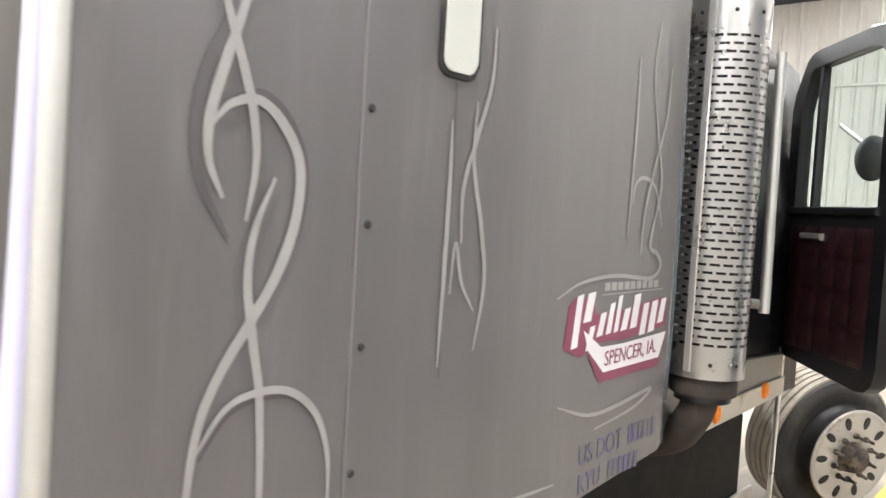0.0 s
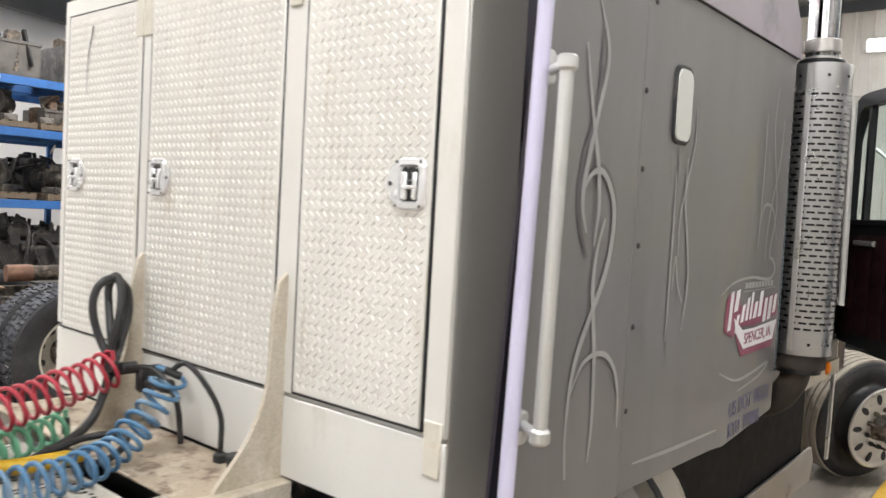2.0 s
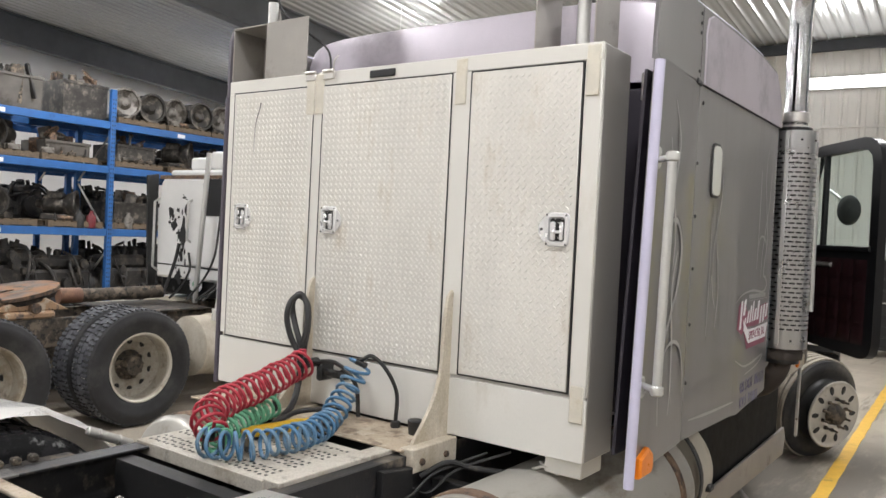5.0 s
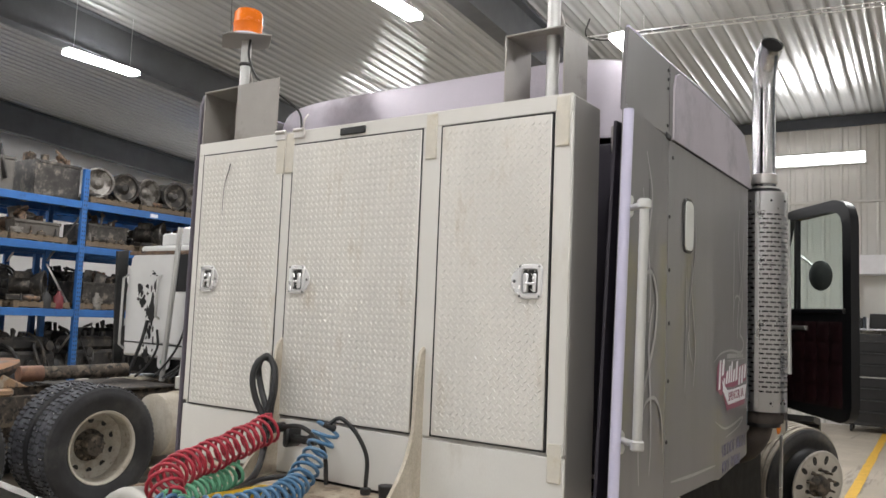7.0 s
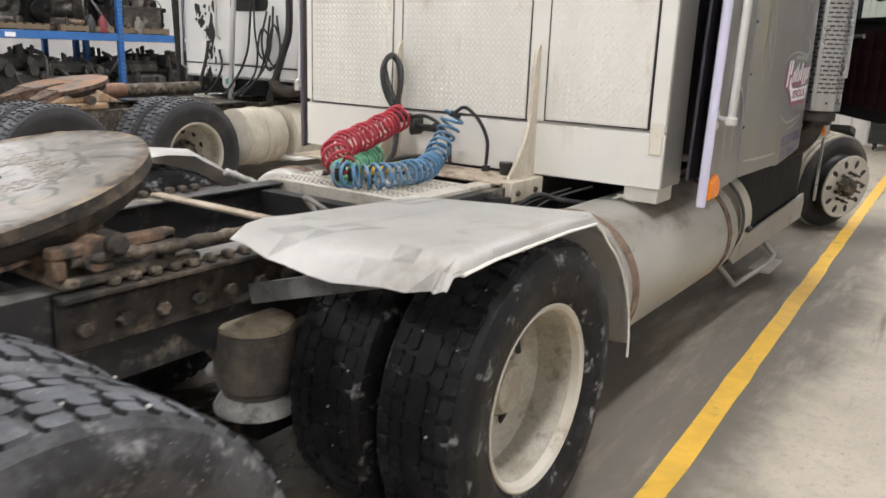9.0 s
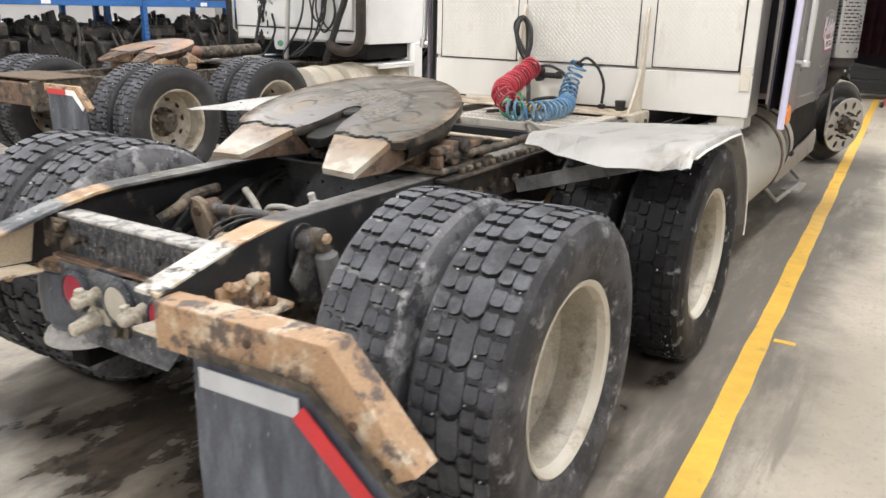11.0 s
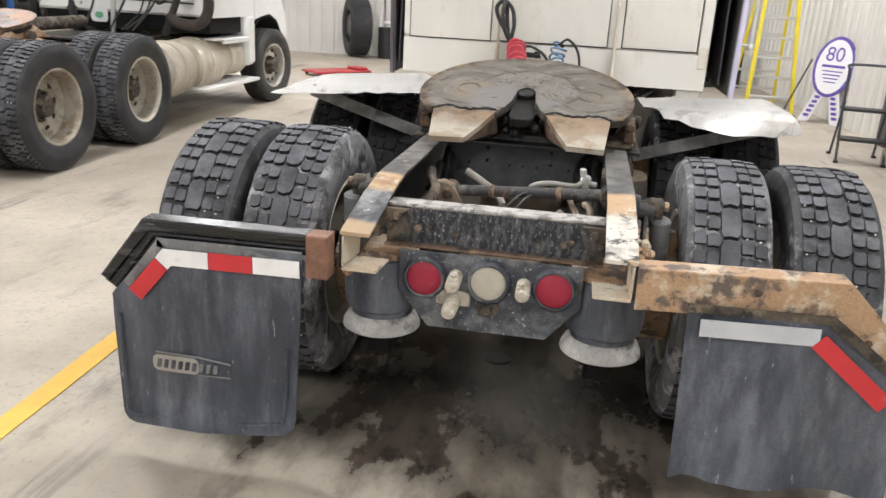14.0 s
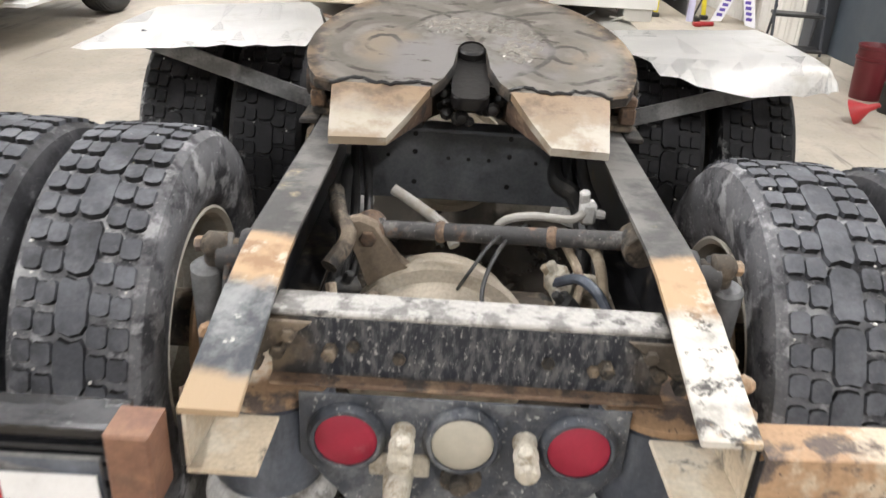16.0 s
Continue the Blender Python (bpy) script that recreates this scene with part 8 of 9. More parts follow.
coil("coiled_air_hose", [(-0.26, 3.42, 1.18), (-0.25, 3.3, 1.15), (-0.22, 3.1, 1.11), (-0.19, 2.93, 1.085), (-0.14, 2.8, 1.06), (-0.06, 2.76, 1.01)], 0.058, 0.0072, 19, REDHOSE, "bright red coiled air hose above the deck plate")
coil("coiled_air_hose", [(-0.02, 2.77, 0.985), (-0.1, 2.8, 0.985), (-0.17, 2.95, 0.985), (-0.25, 3.12, 0.99), (-0.3, 3.28, 1.0)], 0.046, 0.008, 13, GREENHOSE, "green coiled cable on the deck plate")
coil("coiled_air_hose", [(0.04, 3.45, 1.21), (0.02, 3.42, 1.13), (0.03, 3.34, 1.05), (0.06, 3.25, 1.0), (0.11, 3.1, 0.985), (0.12, 2.95, 0.985), (0.1, 2.83, 0.985), (0.04, 2.75, 0.985), (-0.06, 2.73, 0.985)], 0.049, 0.0075, 22, BLUEHOSE, "blue coiled air hose rising from the deck plate")
bm = B()
tube(bm, smooth_path([(0.02, 2.86, 0.945), (-0.08, 2.95, 0.945), (-0.1, 3.12, 0.95), (0.0, 3.26, 0.96), (-0.06, 3.36, 1.0), (-0.16, 3.28, 0.99), (-0.14, 3.08, 0.96), (-0.2, 2.92, 0.955), (-0.27, 2.86, 0.95)], 8), 0.011, 9)
lone("black_cable", bm, CABLE, "black cable snaking between the coiled hoses", "cable")
bm = B()
tube(bm, smooth_path([(-0.12, 2.95, 0.965), (-0.06, 3.06, 0.975), (0.0, 3.2, 0.99)], 6), lambda t: 0.024 if 0.1 < t < 0.9 else 0.018, 12)
lone("cable_grip", bm, YELLOWH, "yellow plastic cable grip lying among the hoses", "cable grip")
bm = B()
tube(bm, smooth_path([(-0.27, 3.42, 1.16), (-0.3, 3.42, 1.2), (-0.345, 3.4, 1.28), (-0.365, 3.388, 1.37), (-0.365, 3.405, 1.44), (-0.36, 3.452, 1.468), (-0.352, 3.5, 1.43), (-0.345, 3.505, 1.34), (-0.325, 3.47, 1.25), (-0.29, 3.42, 1.15), (-0.22, 3.3, 1.0), (-0.08, 3.0, 0.95)], 8), 0.014, 9)
lone("black_cable", bm, CABLE, "black cable snaking between the coiled hoses", "cable")
bm = B()
tube(bm, smooth_path([(-0.12, 2.95, 0.965), (-0.06, 3.06, 0.975), (0.0, 3.2, 0.99)], 6), lambda t: 0.024 if 0.1 < t < 0.9 else 0.018, 12)
lone("cable_grip", bm, YELLOWH, "yellow plastic cable grip lying among the hoses", "cable grip")
bm = B()
tube(bm, smooth_path([(-0.27, 3.42, 1.16), (-0.3, 3.43, 1.22), (-0.39, 3.46, 1.34), (-0.42, 3.47, 1.43), (-0.37, 3.47, 1.475), (-0.31, 3.46, 1.42), (-0.29, 3.44, 1.32), (-0.3, 3.42, 1.22), (-0.28, 3.4, 1.12), (-0.22, 3.3, 1.0), (-0.08, 3.0, 0.95)], 8), 0.014, 9)
lone("black_cable", bm, CABLE, "looped black cable tied to the cabinet brace", "cable")
bm = B()
tube(bm, smooth_path([(0.04, 3.45, 1.22), (0.085, 3.47, 1.245), (0.145, 3.5, 1.19), (0.175, 3.54, 1.09), (0.168, 3.55, 0.97)], 8), 0.009, 9)
cyl(bm, (0.168, 3.55, 0.938), (0.168, 3.55, 0.965), 0.022, n=10)
lone("bent_hose", bm, CABLE, "black bent air pipe rising from the tan shelf", "air pipe")
bm = B()
tube(bm, smooth_path([(-0.27, 3.45, 1.17), (-0.16, 3.5, 1.18), (-0.05, 3.52, 1.1), (-0.04, 3.54, 0.95)], 8), 0.01, 9)
lone("bent_hose", bm, CABLE, "black bent air pipe rising from the tan shelf", "air pipe")
bm = B()
box(bm, (-0.285, 3.5, 1.08), (-0.25, 3.6, 1.17), 0.012)
box(bm, (-0.25, 3.51, 1.105), (-0.12, 3.54, 1.14), 0.01, pose(0, 0, 0))
cyl(bm, (-0.14, 3.525, 1.125), (-0.1, 3.53, 1.13), 0.024, n=12)
cyl(bm, (-0.27, 3.44, 1.17), (-0.27, 3.5, 1.17), 0.022, n=12)
part("coupling_holder", bm, CABLE, truck, "black air coupling holder on the cabinet")
bm = B()
cyl(bm, (0.3, 3.52, 0.938), (0.3, 3.52, 1.0), 0.028, 0.034, n=14)
part("small_vent_cap", bm, CABLE, truck, "small black vent cap on the shelf")
bm = B()
tube(bm, smooth_path([(0.0, 2.6, 0.86), (0.12, 2.55, 0.84), (0.24, 2.46, 0.8)], 6), 0.018, 10)
part("green_air_hose", bm, GREENHOSE, truck, "green air hose under the deck plate")

# ---- the second truck ----
M2 = pose(-5.172, 0.058, LOW, 0, 0, 0.65)
white = thing("white_truck", "white day-cab truck with a bare rusty frame parked alongside", "truck", M2)
for s in (-1, 1):
    bm = B()
    box(bm, (0.36 if s > 0 else -0.43, 2.75, 0.66), (0.43 if s > 0 else -0.36, 8.9, 0.93), 0.01)
    part("frame_rail", bm, GREASE, white, "dirty brown frame rail")
for yy in (2.78, 3.3, 5.5, 6.2):
    bm = B()
    box(bm, (-0.36, yy, 0.7), (0.36, yy + 0.08, 0.9), 0.01)
    part("crossmember", bm, RUST, white, "rusty crossmember")
for ay, sp in ((3.65, 5.0), (5.0, 20.0)):
    bm = B()
    tube(bm, [(-0.95, ay, 0.5), (-0.2, ay, 0.5), (0.2, ay, 0.5), (0.95, ay, 0.5)], 0.1, 14)
    part("axle", bm, GREASE, white)
    for s in (-1, 1):
        wheel(white, 1.07 * s, ay, 0.534, s, HUBDUSTY, sp, RIBS2, "dusty cream steel wheel with a worn tyre", RIMDUSTY if ay < 4 else RIM, TYRECLEAN, 1.075)
        wheel(white, 0.745 * s, ay, 0.534, -s, HUBDUSTY, sp, RIBS2, "inner dual wheel with a worn tyre", RIMDUSTY, TYRECLEAN, 1.075)
for s in (-1, 1):
    m = Matrix.Translation((1.06 * s, 8.48, 0.5)) @ pose(0, 0, 0, 0, 0, -8 if s > 0 else 172)
    w = shared("front_wheel", RIMALU, white, m, "aluminium front wheel with hand holes and a dark tyre")
    for nm, me, q in (("tyre", TYREFRONT, 0), ("tread", RIBSDARK, 0), ("hub", HUBDUSTY, 0.12)):
        pc = shared(nm, me, w, Matrix.Translation((q, 0, 0)))
        if nm == "tread":
            pc["kind"] = "stuff"
    put_holes(HOLES, w, 10, 0.125)
    bm = B()
    arc = [(8.43 + 0.69 * math.cos(radians(a)), 0.5 + 0.69 * math.sin(radians(a))) for a in range(10, 151, 10)]
    arc += [(8.43 + 0.66 * math.cos(radians(a)), 0.5 + 0.66 * math.sin(radians(a))) for a in range(150, 9, -10)]
    prism(bm, arc, at_yz(0.5 if s > 0 else -1.09), 0.59, 0)
    box(bm, (0.5 if s > 0 else -0.58, 7.9, 0.45), (0.58 if s > 0 else -0.5, 9.0, 1.1), 0.01)
    part("wheel_arch_liner", bm, UNDER, white, "black wheel arch liner")
fifth_wheel(white, pose(0, 4.35, 1.15, 11.0), RUSTTOP, RUST)
for s in (-1, 1):
    bm = B()
    box(bm, (0.3 * s - 0.14, 4.15, 0.93), (0.3 * s + 0.14, 4.6, 1.0), 0.02)
    prism(bm, [(4.05, 1.0), (4.75, 1.0), (4.5, 1.13), (4.3, 1.13)], at_yz(0.3 * s - 0.1), 0.2, 0.01)
    part("carriage", bm, PALERUST, white, "rusty tan fifth wheel carriage")
    bm = B()
    prism(bm, [(0.55 * s, 0.92), (1.0 * s, 0.92), (1.16 * s, 0.75), (1.12 * s, 0.72), (0.98 * s, 0.86), (0.55 * s, 0.86)], at_xz(2.82), 0.05, 0.004)
    fl = part("flap_bracket", bm, PALERUST, white, "rusty flap bracket")
    bm = B()
    prism(bm, [(0.6 * s, 0.88), (0.98 * s, 0.88), (1.12 * s, 0.74), (1.12 * s, 0.26), (0.6 * s, 0.26)], at_xz(2.78), 0.01, 0.002)
    part("mud_flap", bm, FLAP, fl, "dusty grey mud flap")
    bm = B()
    prism(bm, [(0.6 * s, 0.885), (0.85 * s, 0.885), (0.85 * s, 0.84), (0.6 * s, 0.84)], at_xz(2.768), 0.004, 0)
    part("reflective_strip", bm, REDTAPE, fl, "red reflective strip")
    bm = B()
    prism(bm, [(0.86 * s, 0.885), (0.97 * s, 0.885), (1.1 * s, 0.75), (1.07 * s, 0.72), (0.95 * s, 0.84), (0.86 * s, 0.84)], at_xz(2.768), 0.004, 0)
    part("reflective_strip", bm, WHITETAPE, fl, "white reflective strip")
bm = B()
box(bm, (-0.45, 2.8, 0.93), (0.45, 3.35, 0.945), 0.004)
part("rear_deck", bm, WOOD, white, "rusty tan rear deck")
# cab
bm = B()
prism(bm, [(-1.12, 1.17), (1.12, 1.17), (1.12, 1.9), (1.08, 2.36), (1.0, 2.43), (-1.0, 2.43), (-1.08, 2.36), (-1.12, 1.9)], at_xz(7.95), 1.25, 0.03)
wc = part("cab", bm, TRUCKWHITE, white, "white day cab with chipped paint on its back")
bm = B()
prism(bm, [(6.62, 0.95), (6.72, 0.98), (6.72, 2.45), (6.56, 2.42)], at_yz(-1.19), 0.035, 0.005)
part("side_extender", bm, CABLE, wc, "black side extender")
bm = B()
prism(bm, [(-1.1, 1.33), (0.9, 1.31), (0.9, 1.325), (-1.1, 1.345)], at_xz(6.7), 0.012, 0.002)
part("back_seam", bm, CABLE, wc)
rn = random.Random(8)
for cx, cz, sx, sz in ((-0.85, 1.98, 0.13, 0.13), (-0.78, 1.82, 0.1, 0.1), (-0.6, 1.72, 0.11, 0.3), (-0.68, 1.55, 0.05, 0.09), (-0.6, 2.16, 0.06, 0.03), (-0.66, 1.2, 0.12, 0.14), (-0.62, 1.42, 0.05, 0.1)):
    for q in range(7):
        bm = B()
        k = 13
        f_ = 0.62 if q == 0 else rn.uniform(0.1, 0.3)
        px_, pz_ = (cx, cz) if q == 0 else (cx + rn.uniform(-1.1, 1.1) * sx, cz + rn.uniform(-1.2, 1.2) * sz)
        o = [(px_ + f_ * sx * math.cos(2 * math.pi * i / k) * rn.uniform(0.45, 1.25), pz_ + f_ * sz * math.sin(2 * math.pi * i / k) * rn.uniform(0.45, 1.25)) for i in range(k)]
        prism(bm, o, at_xz(6.698 - 0.0006 * q), 0.004, 0)
        part("bare_patch", bm, CABLE, wc, "bare dark patch where the paint came off")
bm = B()
prism(bm, rounded(-0.2, 1.95, 0.42, 2.38, 0.06), at_xz(6.667), 0.012, 0.004)
part("rear_window", bm, DARKTRIM, wc, "dark rear window")
bm = B()
prism(bm, rounded(-0.42, 1.05, -0.2, 1.22, 0.05), at_xz(6.697), 0.01, 0.003)
st_ = part("sticker", bm, SIGNW, wc, "green and white sticker")
bm = B()
prism(bm, [(-0.31 + 0.055 * math.cos(k * 0.52), 1.13 + 0.04 * math.sin(k * 0.52)) for k in range(12)], at_xz(6.686), 0.003, 0)
part("sticker_spot", bm, GREENHOSE, st_, "green spot")
for hx in (-1.08, -0.42):
    bm = B()
    tube(bm, [(hx, 6.69, 1.62 if hx > -1 else 1.25), (hx, 6.62, 1.66 if hx > -1 else 1.3), (hx, 6.62, 2.1), (hx, 6.69, 2.14)], 0.016, 8)
    part("grab_handle", bm, LADALU, wc, "aluminium grab handle")
bm = B()
box(bm, (-0.98, 6.75, 2.42), (0.98, 7.9, 2.5), 0.03)
rf = part("roof", bm, TRUCKWHITE, wc, "white cab roof with boxes on it")
for q0, q1 in (((-0.72, 6.85, 2.5), (-0.4, 7.2, 2.66)), ((-0.28, 6.8, 2.5), (-0.05, 7.1, 2.72)), ((-0.02, 6.9, 2.5), (0.5, 7.3, 2.75))):
    bm = B()
    box(bm, q0, q1, 0.025)
    part("roof_box", bm, TRUCKWHITE, rf)
bm = B()
prism(bm, [(-0.5, 1.35), (0.9, 1.33), (0.9, 2.36), (-0.5, 2.37)], at_xz(6.7), 0.03, 0.008)
part("raised_panel", bm, TRUCKWHITE, wc, "raised white panel on the cab back")
bm = B()
box(bm, (-1.1, 6.69, 2.385), (1.0, 6.73, 2.43), 0.004)
part("top_gutter", bm, BROWN, wc, "rusty gutter strip")
for k, (pts, r) in enumerate((
        ([(0.45, 6.62, 1.95), (0.4, 6.58, 1.6), (0.52, 6.57, 1.3), (0.7, 6.57, 1.5), (0.65, 6.58, 1.9)], 0.012),
        ([(0.5, 6.62, 1.9), (0.5, 6.57, 1.5), (0.62, 6.56, 1.35), (0.72, 6.57, 1.55), (0.6, 6.58, 1.8), (0.5, 6.57, 1.55), (0.4, 6.5, 1.2), (0.25, 6.3, 1.0)], 0.012),
        ([(-0.62, 6.66, 1.6), (-0.6, 6.6, 1.4), (-0.56, 6.5, 1.2), (-0.4, 6.3, 1.0)], 0.02),
        ([(0.2, 6.62, 2.1), (0.22, 6.57, 1.8), (0.18, 6.56, 1.5), (0.1, 6.5, 1.25), (0.06, 6.3, 1.0)], 0.013),
        ([(0.24, 6.62, 2.1), (0.3, 6.57, 1.75), (0.36, 6.55, 1.45), (0.32, 6.5, 1.2), (0.2, 6.3, 1.0)], 0.011),
        ([(0.55, 6.62, 2.0), (0.58, 6.57, 1.7), (0.48, 6.56, 1.42), (0.36, 6.56, 1.52), (0.42, 6.57, 1.75), (0.56, 6.57, 1.6), (0.5, 6.5, 1.3), (0.34, 6.3, 1.0)], 0.012),
        ([(-0.4, 6.64, 1.5), (-0.32, 6.6, 1.3), (-0.34, 6.5, 1.1), (-0.26, 6.3, 0.99)], 0.014))):
    bm = B()
    tube(bm, smooth_path(pts, 7), r, 8)
    part("hanging_cable", bm, CABLE, wc, "hanging black cable")
bm = B()
tube(bm, [(0.0, 6.45, 0.95), (0.02, 6.45, 1.2), (0.12, 6.45, 2.3), (0.15, 6.45, 2.66)], 0.03, 14)
part("antenna_pole", bm, LADALU, white, "bare metal pole behind the cab")
bm = B()
tube(bm, smooth_path([(0.66, 6.44, 0.96), (0.69, 6.44, 1.05), (0.87, 6.44, 1.47), (0.97, 6.45, 1.75), (0.98, 6.45, 2.3)], 6), 0.04, 12)
part("air_intake_pipe", bm, CABLE, white, "leaning black pipe behind the cab")
bm = B()
tube(bm, smooth_path([(0.72, 6.44, 1.2), (0.8, 6.44, 1.12), (0.97, 6.44, 1.09), (1.1, 6.44, 1.12), (1.19, 6.44, 1.24), (1.2, 6.45, 1.48), (1.2, 6.45, 2.4)], 6), 0.062, 14)
part("exhaust_elbow", bm, ELBOW, white, "thick dark exhaust elbow")
bm = B()
box(bm, (-1.05, 6.75, 0.98), (1.05, 7.85, 1.165), 0.01)
part("cab_underside", bm, UNDER, white, "underside of the cab, blackened as in shade")
bm = B()
tube(bm, [(-0.25, 5.2, 1.06), (-0.24, 5.25, 1.06), (-0.15, 6.1, 1.08)], 0.07, 16)
ep = part("drive_shaft_pipe", bm, GREASE, white, "brown pipe lying on the frame")
bm = B()
tube(bm, [(-0.275, 5.0, 1.06), (-0.25, 5.22, 1.06)], 0.08, 16)
part("pipe_end", bm, SOCKET, ep, "orange rusty pipe end")
bm = B()
box(bm, (-0.5, 5.3, 0.935), (0.5, 6.3, 0.955), 0.004)
part("deck", bm, DIRTBLACK, white, "dirty brown deck plate")
for s in (-1, 1):
    for y0, y1, r in ((5.75, 6.3, 0.3), (6.4, 7.0, 0.31)):
        bm = B()
        m, h = axis_matrix((0.82 * s, y0, 0.62), (0.82 * s, y1, 0.62))
        lathe(bm, [(0, 0), (r - 0.04, 0), (r, 0.02), (r, h * 0.45), (r + 0.015, h * 0.47), (r + 0.015, h * 0.58), (r, h * 0.6), (r, h - 0.02), (r - 0.04, h), (0, h)], m, 36)
        part("fuel_tank", bm, OLDCREAM, white, "dusty cream fuel tank with a strap")
    bm = B()
    m, h = axis_matrix((0.86 * s, 7.04, 0.66), (0.86 * s, 7.8, 0.66))
    lathe(bm, [(0, 0), (0.2, 0), (0.225, 0.02), (0.225, h * 0.3), (0.235, h * 0.31), (0.235, h * 0.36), (0.225, h * 0.37), (0.225, h - 0.02), (0.2, h), (0, h)], m, 32)
    part("step_tank", bm, OLDCREAM, white, "dusty cream tank under the cab step")
    bm = B()
    box(bm, (0.75 if s > 0 else -1.14, 7.66, 0.55), (1.14 if s > 0 else -0.75, 7.94, 1.2), 0.05)
    part("cowl_skirt", bm, TRUCKWHITE, white, "chipped white cowl skirt behind the wheel")
    bm = B()
    box(bm, (0.7 if s > 0 else -1.22, 6.3, 0.36), (1.22 if s > 0 else -0.7, 7.85, 0.4), 0.006)
    box(bm, (0.8 if s > 0 else -1.18, 6.85, 0.9), (1.18 if s > 0 else -0.8, 7.64, 0.93), 0.006)
    box(bm, (1.15 if s > 0 else -1.18, 6.85, 0.87), (1.18 if s > 0 else -1.15, 7.64, 0.898), 0.004)
    part("side_step", bm, TRUCKWHITE, white, "pale metal side step")
bm = B()
o = [(8.0, 1.106), (8.0, 1.95), (8.55, 1.74), (8.9, 1.5), (9.14, 1.2), (9.2, 0.95), (9.17, 0.74)]
o += [(8.43 + 0.7 * math.cos(radians(a)), 0.5 + 0.7 * math.sin(radians(a))) for a in range(20, 115, 10)]
prism(bm, o, at_yz(-1.1), 2.2, 0.02)
part("hood", bm, TRUCKWHITE, white, "white hood with a wheel arch")

# ---- pallet racks with parts on them ----
def engine_mesh(seed, name="engine"):
    rn = random.Random(seed)
    bm = B()
    box(bm, (-0.3, -0.55, 0.1), (0.3, 0.55, 0.75), 0.04)
    box(bm, (-0.18, -0.5, 0.75), (0.18, 0.5, 0.95), 0.05)
    box(bm, (-0.2, -0.4, 0), (0.2, 0.4, 0.12), 0.02)
    for i in range(26):
        x = rn.choice((-1, 1)) * rn.uniform(0.26, 0.36)
        y, z = rn.uniform(-0.5, 0.5), rn.uniform(0.15, 0.9)
        if rn.random() < 0.5:
            cyl(bm, (x * 0.9, y, z), (x * 1.25, y, z), rn.uniform(0.03, 0.1), n=12)
        else:
            a = rn.uniform(0.03, 0.1)
            box(bm, (x - a, y - a, z - a * 0.7), (x + a, y + a, z + a * 0.7), 0.015)
    for i in range(9):
        y = rn.uniform(-0.45, 0.45)
        a, b = rn.uniform(0.2, 0.6), rn.uniform(0.7, 1.02)
        s_ = rn.choice((-1, 1))
        tube(bm, smooth_path([(0.3 * s_, y, a), (0.42 * s_, y + rn.uniform(-0.1, 0.1), a + 0.08), (0.36 * s_, y + rn.uniform(-0.2, 0.2), b - 0.1), (0.12 * s_, y + rn.uniform(-0.2, 0.2), b)], 4), rn.uniform(0.012, 0.035), 7)
    for i in range(5):
        y, x, r_ = rn.uniform(-0.4, 0.4), rn.uniform(-0.15, 0.15), rn.uniform(0.03, 0.09)
        cyl(bm, (x, y, 0.85), (x + rn.uniform(-0.06, 0.06), y + rn.uniform(-0.06, 0.06), rn.uniform(0.98, 1.08)), r_, n=12)
    cyl(bm, (0, -0.55, 0.45), (0, -0.68, 0.45), 0.26, n=24)
    cyl(bm, (0, -0.55, 0.75), (0, -0.66, 0.75), 0.1, n=18)
    return finish(bm, name, ENGINEM, 35)


def gearbox_mesh(seed, material):
    """Lies along its x axis, bell housing towards +x."""
    bm = B()
    X = XA
    lathe(bm, [(0, -0.5), (0.08, -0.5), (0.1, -0.4), (0.17, -0.36), (0.19, -0.1), (0.17, 0.0), (0.2, 0.02), (0.27, 0.16), (0.3, 0.2), (0.3, 0.23), (0.26, 0.23), (0.25, 0.17), (0.13, 0.12), (0.1, 0.16), (0.06, 0.2), (0, 0.2)], Matrix.Translation((0, 0, 0.3)) @ X, 32)
    for k in range(12):
        a = 2 * math.pi * k / 12
        c = Vector((0.2, 0.28 * math.cos(a), 0.3 + 0.28 * math.sin(a)))
        cyl(bm, c, c + Vector((0.04, 0, 0)), 0.016, n=6)
    box(bm, (-0.3, -0.14, 0.4), (0.0, 0.14, 0.56), 0.03)
    box(bm, (-0.4, -0.2, 0.0), (0.1, 0.2, 0.12), 0.02)
    return finish(bm, "gearbox", material, 35)


ENG = [engine_mesh(1), engine_mesh(2), engine_mesh(3)]
GB = [gearbox_mesh(1, CASTALU), gearbox_mesh(2, CASTIRON), gearbox_mesh(3, CASTALU)]


def pallet():
    """Meshes of one pallet's boards and bearers, shared by all."""
    bd, br = B(), B()
    box(bd, (-0.5, -0.05, -0.01), (0.5, 0.05, 0.01), 0.003)
    box(br, (-0.05, -0.5, -0.04), (0.05, 0.5, 0.04), 0.003)
    return finish(bd, "board", WOOD), finish(br, "bearer", WOOD)


BOARD, BEARER = pallet()


